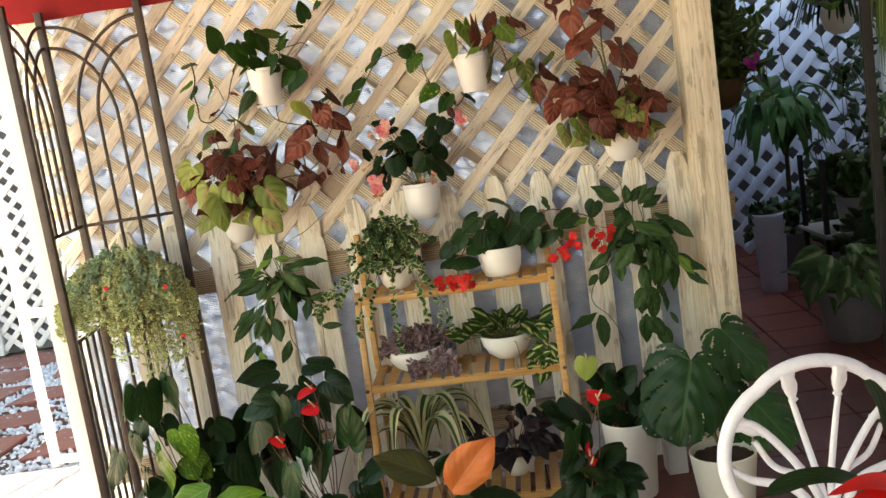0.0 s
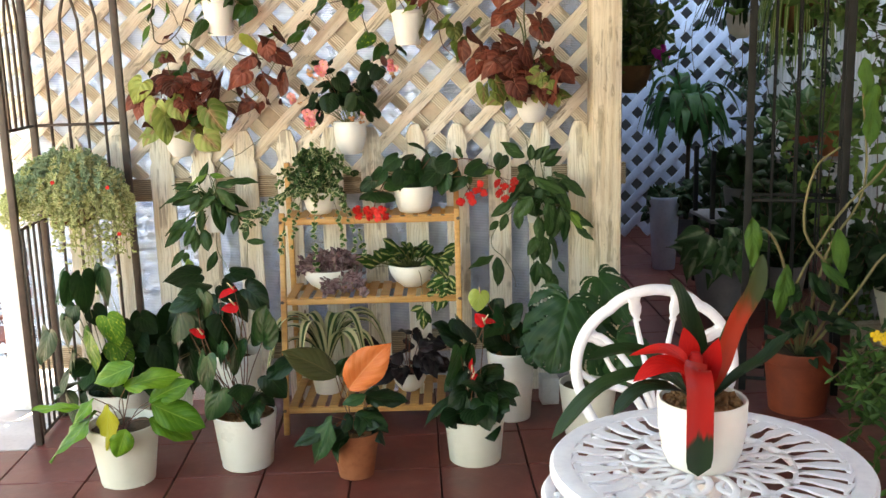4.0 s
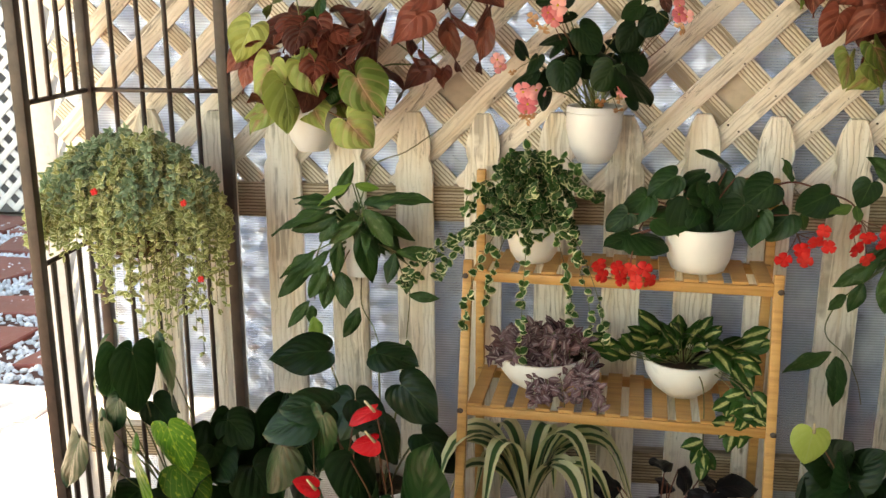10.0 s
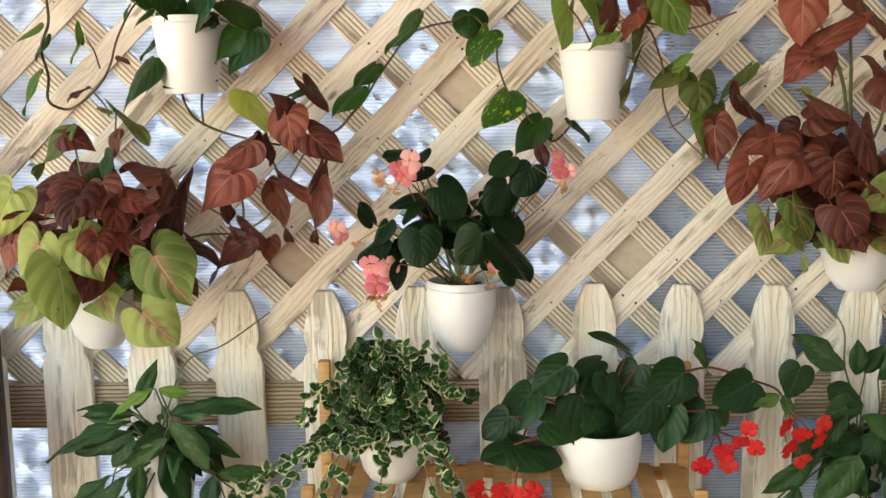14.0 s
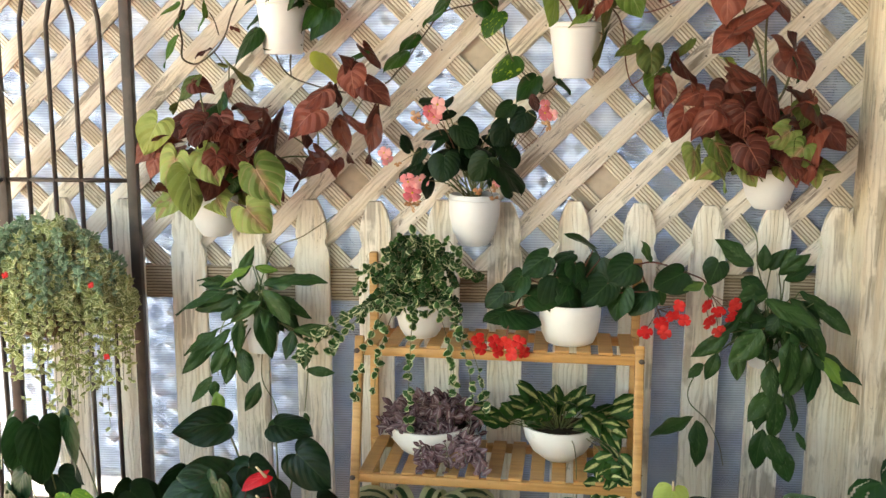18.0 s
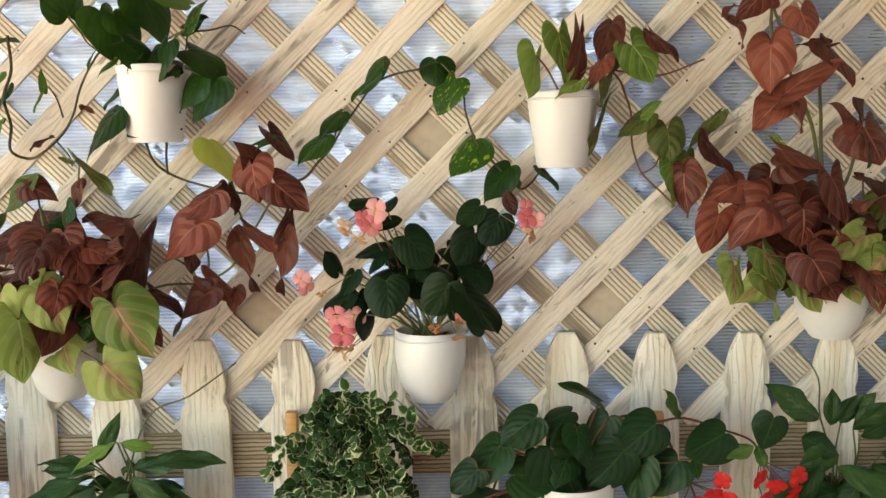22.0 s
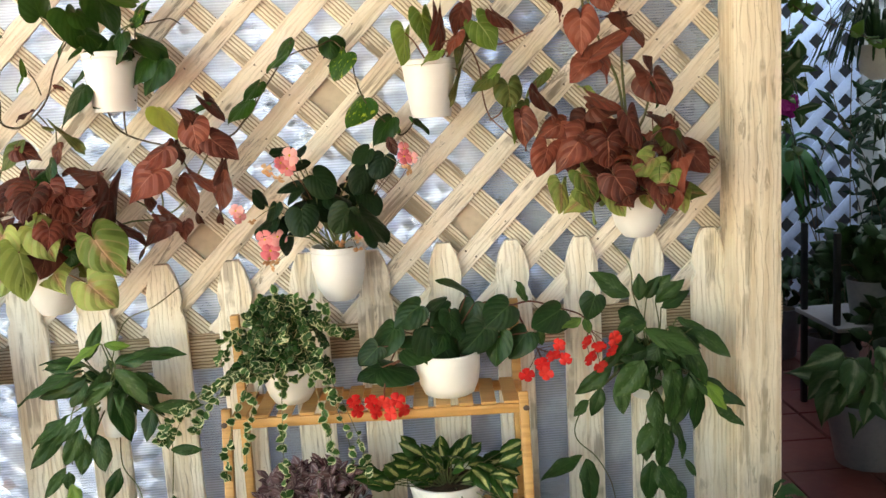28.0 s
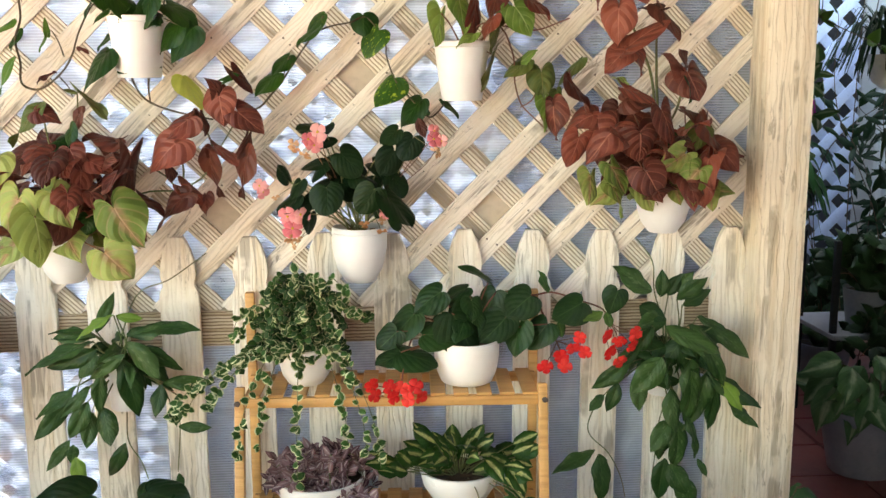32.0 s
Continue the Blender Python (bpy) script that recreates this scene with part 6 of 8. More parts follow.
# small syngonium in the tall pot
LOOK_SYN = {"g": ("syn", L_SYN_GREEN), "r": ("syn", L_SYN_RED), "d": ("syn", L_SYN_DARK), "o": ("syn", L_SYN_OLIVE), "f": ("syn", L_SYN_FRESH), "l": ("syn", L_SYN_LIME), "k": ("syn", L_POTHOS_PLAIN), "b": ("oval", L_SYN_DARK)}
top_syn, lv = wall_plant("arrowhead_plant", 0.121, 1.413, 0.045, 0.063, 0.130, "young arrowhead plant with green leaves in a tall white pot")
from_table(top_syn, lv, TOP_SYN, LOOK_SYN, M_REDSTEM, to_crown=0.12)
vines(top_syn, TOP_SYN_VINES, 0.0022, M_REDSTEM)

# large red syngonium
red_syn, lv = wall_plant("arrowhead_plant", 0.588, 1.108, 0.034, 0.061, 0.098, "bushy arrowhead plant with brick-red leaves in a white wall pot", 3.50, "cup")
from_table(red_syn, lv, RED_SHOOT, LOOK_SYN, M_REDSTEM, 0.2, 0.0, 0.06)
from_table(red_syn, lv, RED_CROWN, LOOK_SYN, M_REDSTEM, 0.2, 0.26, 0.06)
from_table(red_syn, lv, RED_SKIRT, LOOK_SYN, M_REDSTEM, 0.2, 0.2, 0.06)
vines(red_syn, RED_SYN_VINES, 0.0034, M_STEM)
# dark leaves set at the back put the crown's inner shade into colour
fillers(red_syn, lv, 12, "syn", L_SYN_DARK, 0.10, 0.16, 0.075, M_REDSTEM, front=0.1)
fillers(red_syn, lv, 18, "syn", L_SYN_RED, 0.15, 0.17, 0.075, M_REDSTEM, front=0.45)
fillers(red_syn, lv, 10, "syn", L_SYN_GREEN, 0.14, 0.03, 0.06, M_REDSTEM, front=0.6)

# pink and lime syngonium
pink_syn, lv = wall_plant("arrowhead_plant", -0.757, 1.024, 0.034, 0.058, 0.100, "arrowhead plant with lime and wine-red leaves in a white pot", 3.50, "cup")
from_table(pink_syn, lv, PINK_TOP, LOOK_SYN, M_REDSTEM, 0.2, 0.26, 0.06)
from_table(pink_syn, lv, PINK_REACH, LOOK_SYN, M_REDSTEM, 0.2, 0.0, 0.06)
from_table(pink_syn, lv, PINK_SKIRT, LOOK_SYN, M_REDSTEM, 0.2, 0.2, 0.06)
vines(pink_syn, PINK_SYN_VINES, 0.0026, M_STEM)
# dark filler leaves behind, standing in for shade inside the crown
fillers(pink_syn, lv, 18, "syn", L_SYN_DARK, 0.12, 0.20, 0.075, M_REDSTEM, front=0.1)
fillers(pink_syn, lv, 16, "syn", L_SYN_RED, 0.15, 0.22, 0.07, M_REDSTEM, front=0.4)
fillers(pink_syn, lv, 8, "syn", L_SYN_GREEN, 0.12, 0.05, 0.075, M_REDSTEM, front=0.6)


def flower(th, centre, size, material, petals=4, heart=True, facing=(0, -1, 0.3), name="flower", widen=1.3, cup=0.25):
    """A small open blossom as one mesh."""
    f = Vector(facing).normalized()
    side = f.orthogonal().normalized()
    chunks = []
    spin = rnd(0, 6)
    for k in range(petals):
        d = Matrix.Rotation(spin + 2 * math.pi * k / petals, 3, f) @ side
        m = leaf_frame(centre, Vector(centre) + (d + cup * f) * size * rnd(0.85, 1.15), f)
        chunks.append(moved(leaf_data("petal", 0.25, 0.1, 0.06, rows=5, cols=4, seed=k, widen=widen), m))
    ob = joined(name, chunks, material, th, uv=True)
    if heart:
        v, fc = [Vector(centre) + p * size * 0.16 for p in PEB_V], PEB_F
        attach(new("flower_heart", mesh_of("flower_heart", v, fc, M_YELLOW)), ob)
    return ob


# pink begonia
begonia, lv = wall_plant("begonia", -0.114, 1.011, 0.036, 0.062, 0.125, "dark-leaved begonia with pink blossoms in a white wall pot", 3.495, "cup")
from_table(begonia, lv, BEGONIA, {"0": ("round", L_BEGONIA), "b": ("oval", L_SYN_DARK)}, M_STEM, 0.08, 0.28, 0.025)
gravel(begonia, 0.05, lv, 0.006, 40)
fillers(begonia, lv + 0.05, 11, "round", L_BEGONIA, 0.06, 0.11, 0.05, M_STEM, front=0.3)
o = origin(begonia)
for x, z, size in ((-0.200, 1.352, 0.021), (-0.220, 1.337, 0.017), (-0.208, 1.324, 0.018), (-0.326, 1.239, 0.015), (-0.319, 1.225, 0.016), (-0.269, 1.171, 0.020), (-0.241, 1.175, 0.019), (-0.259, 1.145, 0.021), (-0.053, 1.187, 0.016), (-0.057, 1.175, 0.015), (0.050, 1.351, 0.014), (0.049, 1.334, 0.018), (0.066, 1.329, 0.015)):
    p = Vector((x, 3.355 - rnd(0.0, 0.012), z)) - o
    flower(begonia, p, size, L_PINK, 4, True, (rnd(-0.6, 0.6), -1, rnd(-0.3, 0.5)))
    if p.z > lv + 0.12:
        stalk(begonia, (0.5 * p.x, -0.01, lv + 0.5 * (p.z - lv)), p + Vector((0, 0.012, 0)), 0.0011, M_REDSTEM)
for x, z, size in ((-0.253, 1.327, 0.013), (-0.248, 1.315, 0.012), (-0.227, 1.302, 0.013), (-0.293, 1.212, 0.009), (-0.267, 1.121, 0.013), (-0.249, 1.119, 0.012), (-0.258, 1.108, 0.010), (-0.104, 1.150, 0.012), (-0.064, 1.158, 0.011), (-0.068, 1.134, 0.012), (0.059, 1.302, 0.013), (0.052, 1.310, 0.011)):
    p = Vector((x, 3.355 - rnd(0.0, 0.012), z)) - o
    flower(begonia, p, size, L_BUD, 3, False, (rnd(-0.8, 0.8), -0.5, rnd(-0.9, 0.1)), "bud")
    stalk(begonia, p + Vector((0.4 * (0.3 * p.x - p.x), 0.02, 0.03)), p + Vector((0, 0.006, 0)), 0.0009, M_STEM)


# lance-leaved hanging plants
def lance_plant(x, z, tables, trails, label, extra):
    th, lv = wall_plant("lance_leaf_plant", x, z, 0.036, 0.046, 0.115, label, 3.493)
    o = origin(th)
    crown = Vector((0, -0.01, lv))
    for kind, y, bx, bz, tx, tz, q in tables:
        base, tip = Vector((bx, y - 0.02, bz)) - o, Vector((tx, y - 0.02 - rnd(0.0, 0.03), tz)) - o
        hung_leaf(th, "oval" if q > 0.52 else "lance", L_LANCE_YOUNG if kind == "l" else L_LANCE, base, tip, max(q, 0.16), 0.12, 0.02, 0.35)
        if (base - crown).length < 0.16:
            stalk(th, crown, base, 0.002, M_STEM)
    vines(th, trails, 0.0018, M_STEM, y=3.415)
    fillers(th, lv, extra, "lance", L_LANCE, 0.05, 0.05, 0.09, M_STEM, 1.1)
    return th


lance_plant(-0.648, 0.728, LANCE_A + LANCE_B, LANCE_TRAILS_A, "cascading lance-leaved plant in a white pot on the pickets", 12)
lance_plant(0.604, 0.715, LANCE_C + LANCE_D + LANCE_E, LANCE_TRAILS_B, "dense cascading lance-leaved plant hung on the pickets", 34)


# ---- plants on the shelf ----
def shelf_plant(name, x, y, tier, r0, r1, h, style, label, material=None, fill=None):
    th = thing(name, pose(x, y, TIERS[tier][0] + 0.0072), label, "potted plant", "plants on the shelf")
    return th, pot(th, r0, r1, h, material or M_CERAMIC, style, fill)


def strand(th, points, count, shape, material, size, name="strand", r=0.0012, stem=None, wid=1.0):
    """A trailing stem set with small leaves: the stem is one part, its leaves one mesh."""
    line = smooth_line(points, 8)
    v, f = tube_data(line, r, r * 0.6, 5)
    ob = attach(new(name, mesh_of(name, v, f, stem or M_STEM)), th)
    chunks = []
    for k in range(count):
        p = line[min(len(line) - 1, int(rnd(0, 1) * len(line)))]
        d = Vector((rnd(-1, 1), rnd(-1, 0.5), rnd(-0.8, 0.9))).normalized()
        m = leaf_frame(p, p + d * size * rnd(0.7, 1.25), (rnd(-0.5, 0.5), -0.9, 0.7))
        chunks.append(moved(leaf_data(shape, 0.2, 0.2, 0.03, rows=4, cols=4, seed=k, widen=wid), m))
    attach(joined("leaves", chunks, material, None, uv=True), ob)
    return ob


ficus, lv = shelf_plant("creeping_fig", -0.240, 3.365, 2, 0.040, 0.060, 0.085, "cup", "creeping fig with cream-edged leaves in a ribbed white pot")
for k in range(74):
    a = rnd(0, 6.283)
    d = rnd(0.02, 0.142) * (0.75 if math.sin(a) > 0 else 1.0)
    z = lv + rnd(0.0, 0.16) * (1 - (d / 0.19) ** 3)
    x, y = d * math.cos(a), 0.45 * d * math.sin(a) - 0.015
    strand(ficus, [(0.2 * x, 0.2 * y, lv), (0.6 * x, 0.7 * y, z + 0.02), (x, y, z), (x * 1.12, y * 1.2 - 0.01, z - rnd(-0.03, 0.05))], 24, "round", L_FIG if k % 3 == 0 else L_FICUS, 0.0165)
for dx, dz, n in ((-0.28, -0.03, 30), (-0.245, -0.02, 26), (-0.20, -0.01, 20), (-0.235, 0.03, 22), (-0.145, -0.13, 26), (-0.02, -0.19, 24), (0.13, -0.12, 24), (0.16, -0.16, 22), (0.09, -0.10, 18), (-0.10, -0.11, 20)):
    strand(ficus, [(0.1 * dx, -0.03, lv), (0.5 * dx, -0.09, lv + 0.015), (0.9 * dx, -0.118, 0.5 * dz + 0.03), (dx, -0.125, dz)], int(1.3 * n), "round", L_FIG, 0.017)

wing, lv = shelf_plant("wing_begonia", 0.118, 3.335, 2, 0.057, 0.073, 0.098, "cup", "wing begonia with scarlet flowers in a squat white pot")
o = origin(wing)
from_table(wing, lv, WING_A + WING_B, {"0": ("heart", L_WING), "l": ("oval", L_IVY)}, M_REDSTEM, 0.12, 0.20, 0.03)
fillers(wing, lv + 0.055, 5, "heart", L_WING, 0.05, 0.05, 0.055, M_STEM)
for pts in ([(0.131, 0.88), (0.15, 0.93), (0.207, 0.987), (0.268, 0.977), (0.318, 0.983), (0.386, 0.961), (0.435, 0.941), (0.453, 0.909)], [(0.29, 0.95), (0.307, 0.91), (0.321, 0.885), (0.339, 0.846)], [(0.11, 0.879), (0.032, 0.922), (-0.001, 0.886), (-0.027, 0.853), (-0.033, 0.805)]):
    tube("branch", [Vector((x, 3.37 if x > -0.02 else 3.26, z)) - o for x, z in pts], 0.0026, M_REDSTEM, wing, 0.0018)
for x, z in ((-0.098, 0.822), (-0.090, 0.800), (-0.060, 0.823), (-0.034, 0.816), (-0.005, 0.819), (-0.021, 0.793), (-0.050, 0.795), (0.010, 0.793), (0.295, 0.823), (0.330, 0.846), (0.338, 0.822), (0.370, 0.890), (0.382, 0.857), (0.358, 0.865), (0.438, 0.889), (0.463, 0.877), (0.444, 0.851), (0.466, 0.832), (0.500, 0.894), (0.493, 0.865)):
    p = Vector((x, (3.325 if x > 0.2 else 3.235) - rnd(0.0, 0.012), z)) - o
    flower(wing, p, rnd(0.014, 0.019), L_REDFL, 4, False, (rnd(-0.8, 0.8), -1, rnd(-0.6, 0.4)))
    top = Vector((0.45 if x > 0.42 else 0.33 if x > 0.2 else -0.03, 3.365 if x > 0.2 else 3.26, 0.91 if x > 0.42 else 0.87 if x > 0.2 else 0.80)) - o
    stalk(wing, top, p + Vector((0, 0.01, 0)), 0.0012, M_REDSTEM)

purple, lv = shelf_plant("inch_plant", -0.215, 3.325, 1, 0.038, 0.102, 0.088, "bowl", "purple inch plant spilling over a white bowl", None)
for k in range(66):
    a = rnd(0, 6.283)
    d = rnd(0.02, 0.125)
    x, y = d * math.cos(a), 0.7 * d * math.sin(a)
    z = lv + 0.035 * (1 - d / 0.15) + rnd(0.0, 0.035)
    strand(purple, [(0.3 * x, 0.3 * y, lv), (0.8 * x, 0.8 * y, z + 0.01), (x, y, z), (1.12 * x, 1.12 * y, z - (rnd(0.01, 0.07) if x > 0.02 else rnd(0.0, 0.02)))], 15, "lance", L_PURPLE, 0.029, wid=1.35)
for k in range(16):
    x = rnd(-0.02, 0.13)
    strand(purple, [(0.5 * x, -0.05, lv), (x, -0.095, 0.06), (x + 0.01, -0.105, rnd(-0.01, 0.03))], 20, "lance", L_PURPLE, 0.025, wid=1.5)

hoya, lv = shelf_plant("variegated_hoya", 0.100, 3.325, 1, 0.036, 0.090, 0.092, "bowl", "hoya with cream-hearted leaves spilling over a white bowl")
for k in range(58):
    a = rnd(0, 6.283)
    d = rnd(0.02, 0.15)
    base = Vector((d * math.cos(a) * 1.1, 0.6 * d * math.sin(a), lv + rnd(0.0, 0.05)))
    if base.y < -0.01 and base.x < 0.05:
        base.z += 0.025
    tip = base + Vector((math.cos(a) * 0.8, math.sin(a) * 0.5 - 0.3, rnd(0.1, 0.9) if base.x < 0.05 else rnd(-0.5, 0.8))).normalized() * rnd(0.05, 0.075)
    blade(hoya, "oval", L_HOYA, base, tip, (rnd(-0.4, 0.4), -0.8, 0.8), 0.12, 1.15)
    stalk(hoya, (0.3 * base.x, 0.3 * base.y, lv), base, 0.0015, M_STEM)
for dx, n, low in ((0.09, 12, -0.02), (0.115, 8, -0.01), (0.03, 6, -0.085), (0.13, 9, 0.0)):
    pts = [(0.5 * dx, -0.04, lv), (dx, -0.115, 0.06), (dx + 0.005, -0.135, low)]
    tube("stem", pts, 0.0014, M_STEM, hoya, n=5)
    for q in range(n):
        t = q / max(1, n - 1)
        p = Vector(pts[1]).lerp(Vector(pts[2]), t if dx > 0.05 else 0.75 + 0.25 * t)
        tip = p + Vector((rnd(-1, 1), -0.3, rnd(-0.9, 0.2))).normalized() * 0.05
        blade(hoya, "oval", L_HOYA, p, tip, (rnd(-0.3, 0.3), -1, 0.4), 0.1, 1.15)

dracaena, lv = shelf_plant("dracaena", -0.240, 3.29, 0, 0.050, 0.068, 0.105, "plain", "striped dracaena with arching cream-edged leaves in a white pot")


def ribbon(th, points, width, material, name="leaf", facing=(0, -1, 0.3), taper=0.35, fold=0.25, steps=5):
    """A strap leaf along a bent line; taper: the share of its length that narrows to the tip."""
    line = smooth_line(points, steps)
    f0 = Vector(facing)
    n = len(line)
    verts, faces, uvs = [], [], []
    for i, p in enumerate(line):
        v = i / (n - 1)
        d = (line[min(n - 1, i + 1)] - line[max(0, i - 1)]).normalized()
        side = d.cross(f0)
        side = side.normalized() if side.length > 1e-4 else Vector((1, 0, 0))
        up = side.cross(d)
        w = width * min(1.0, (0.55 + 1.6 * v)) * min(1.0, ((1 - v) / taper) ** (0.75 if taper > 0.2 else 0.45) if v > 1 - taper else 1.0)
        for u in (-1, -0.5, 0, 0.5, 1):
            verts.append(p + side * (u * w) + up * (fold * abs(u) * w))
            uvs.append((0.5 + 0.5 * u, v))
    for i in range(n - 1):
        for k in range(4):
            a = 5 * i + k
            faces.append((a, a + 1, a + 6, a + 5))
    return attach(new(name, mesh_of(name, verts, faces, material, uvs)), th)


for k in range(19):
    a = 2 * math.pi * (k * 0.381966)
    reach, rise = rnd(0.17, 0.27), rnd(0.10, 0.22)
    c, s = math.cos(a), math.sin(a) * 0.55
    if s < -0.3 and abs(c) < 0.7:
        c += 0.45 if c > 0 else -0.45
    ribbon(dracaena, [(0, 0, lv), (0.3 * reach * c, 0.3 * reach * s, lv + rise), (0.72 * reach * c, 0.72 * reach * s, lv + rise * 1.05), (reach * c, reach * s, lv + rise * 0.3 - 0.05)], 0.024, L_STRAP, facing=(0.1 * c, 0.1 * s, 1))

dark, lv = shelf_plant("dark_leaf_plant", 0.076, 3.255, 0, 0.03, 0.067, 0.082, "bowl", "almost black-leaved plant in a white bowl")
for k in range(34):
    a = rnd(0, 6.283)
    d = rnd(0.02, 0.13)
    base = Vector((d * math.cos(a), 0.8 * d * math.sin(a), lv + rnd(0.03, 0.16) * (1.2 - 4 * d)))
    tip = base + Vector((math.cos(a), math.sin(a) - 0.3, rnd(-0.9, 0.4))).normalized() * rnd(0.07, 0.105)
    blade(dark, "oval", L_BLACK, base, tip, (rnd(-0.4, 0.4), -0.7, 0.8), 0.3, 1.25)
    stalk(dark, (0.2 * base.x, 0.2 * base.y, lv), base, 0.002, M_REDSTEM)

# ---- potted plants on the floor ----
def floor_plant(name, x, y, r0, r1, h, material, style, label, fill=None, turn=0.0, category="potted plant"):
    th = thing(name, pose(x, y, 0.001), label, category, "pots standing on the tiles")
    return th, pot(th, r0, r1, h, material, style, fill)


def rosette(th, lv, rows, shape, material, stem_mat, droop=0.2, widen=1.0, r=0.003):
    """Leaves as (x, y, z of base, x, y, z of tip) in the pot's own space."""
    for row in rows:
        base, tip = Vector(row[:3]), Vector(row[3:])
        if shape == "heart":
            swing = Matrix.Rotation(rnd(-0.75, 0.75), 3, "Y")
            tip = base + swing @ (0.86 * (tip - base))
        blade(th, shape, material, base, tip, (rnd(-0.55, 0.55), -0.75, rnd(0.3, 1.2)), droop, widen)
        stalk(th, (0.12 * base.x, 0.12 * base.y, lv), base, r, stem_mat, 0.02)


# leaves of the floor plants: kind, y, x and z of base, x and z of tip, width over length
PHIL = [("0", 2.70, -0.781, 0.306, -0.647, 0.393, 0.50), ("0", 2.67, -0.765, 0.308, -0.600, 0.221, 0.48), ("0", 2.70, -0.784, 0.247, -0.647, 0.171, 0.39), ("0", 2.72, -0.857, 0.349, -0.688, 0.422, 0.43), ("0", 2.71, -0.818, 0.430, -0.960, 0.368, 0.46), ("0", 2.72, -1.005, 0.291, -1.166, 0.306, 0.16), ("0", 2.70, -0.947, 0.283, -1.120, 0.128, 0.24), ("0", 2.71, -0.955, 0.322, -1.033, 0.244, 0.37), ("y", 2.68, -0.903, 0.312, -0.932, 0.154, 0.42), ("0", 2.66, -0.852, 0.232, -0.880, 0.136, 0.76), ("d", 2.74, -0.897, 0.366, -0.861, 0.308, 0.78)]
VEINED = [("m", 3.06, -1.101, 0.658, -1.109, 0.530, 0.55), ("d", 3.05, -1.059, 0.655, -1.029, 0.524, 0.49), ("d", 3.05, -0.991, 0.669, -1.002, 0.509, 0.49), ("v", 3.00, -0.972, 0.514, -0.939, 0.409, 0.95), ("v", 2.99, -1.037, 0.459, -1.062, 0.299, 0.64), ("v", 3.01, -0.963, 0.420, -0.893, 0.346, 0.79), ("d", 3.03, -1.184, 0.462, -1.224, 0.347, 0.68), ("d", 3.03, -1.125, 0.505, -1.145, 0.381, 0.51), ("d", 3.04, -1.093, 0.548, -1.129, 0.479, 0.80), ("d", 3.02, -1.129, 0.310, -1.210, 0.226, 0.54), ("d", 3.03, -1.107, 0.388, -1.119, 0.287, 0.35), ("d", 3.03, -1.151, 0.234, -1.143, 0.121, 0.57), ("m", 3.06, -1.152, 0.571, -1.132, 0.697, 0.15)]
VEINED_BACK = [("k", 3.20, -0.854, 0.462, -0.808, 0.231, 0.62), ("k", 3.20, -0.752, 0.478, -0.738, 0.285, 0.70), ("k", 3.20, -0.814, 0.364, -0.878, 0.186, 0.68), ("k", 3.20, -0.694, 0.413, -0.662, 0.224, 0.72), ("k", 3.20, -0.611, 0.380, -0.647, 0.208, 0.65), ("k", 3.20, -0.739, 0.315, -0.784, 0.133, 0.70), ("k", 3.12, -0.928, 0.470, -0.866, 0.343, 0.65), ("k", 3.12, -0.960, 0.450, -0.932, 0.364, 0.80), ("k", 3.12, -0.887, 0.479, -0.817, 0.425, 0.81), ("k", 3.12, -0.836, 0.372, -0.760, 0.244, 0.63), ("k", 3.10, -0.915, 0.328, -0.850, 0.201, 0.65), ("k", 3.10, -0.848, 0.284, -0.793, 0.156, 0.76), ("d", 3.08, -0.907, 0.434, -0.885, 0.335, 0.61), ("k", 3.10, -1.012, 0.353, -0.988, 0.250, 0.77), ("k", 3.11, -1.050, 0.518, -0.993, 0.457, 0.94)]
FLUTED = [("k", 2.92, -0.605, 0.612, -0.716, 0.618, 0.59), ("k", 2.90, -0.640, 0.596, -0.753, 0.564, 0.65), ("k", 2.88, -0.613, 0.612, -0.640, 0.508, 0.80), ("k", 2.88, -0.695, 0.547, -0.740, 0.433, 0.78), ("k", 2.92, -0.557, 0.629, -0.489, 0.570, 0.87), ("k", 2.92, -0.513, 0.579, -0.467, 0.490, 0.61), ("k", 2.87, -0.426, 0.441, -0.424, 0.588, 0.81), ("k", 2.86, -0.336, 0.364, -0.446, 0.328, 0.61), ("m", 2.84, -0.610, 0.408, -0.633, 0.265, 0.61), ("m", 2.86, -0.557, 0.441, -0.583, 0.355, 0.55), ("m", 2.83, -0.571, 0.292, -0.637, 0.173, 0.91), ("k", 2.89, -0.558, 0.530, -0.534, 0.403, 0.68), ("k", 2.90, -0.509, 0.437, -0.553, 0.311, 0.61), ("s", 2.83, -0.616, 0.489, -0.656, 0.513, 0.62), ("s", 2.86, -0.508, 0.577, -0.560, 0.565, 0.66), ("s", 2.89, -0.513, 0.624, -0.568, 0.603, 0.49)]
ORANGE = [("o", 2.66, -0.133, 0.330, -0.015, 0.497, 0.60), ("b", 2.67, -0.173, 0.371, -0.321, 0.492, 0.49), ("m", 2.64, -0.189, 0.249, -0.275, 0.058, 0.39), ("k", 2.67, -0.210, 0.203, -0.335, 0.140, 0.31), ("k", 2.73, -0.167, 0.350, -0.131, 0.433, 0.70), ("m", 2.68, -0.080, 0.300, -0.164, 0.271, 0.52), ("k", 2.70, -0.090, 0.291, 0.076, 0.260, 0.41), ("k", 2.73, -0.074, 0.250, -0.035, 0.321, 0.79), ("k", 2.66, -0.146, 0.205, -0.209, 0.128, 0.65), ("k", 2.68, -0.119, 0.234, 0.007, 0.213, 0.51)]
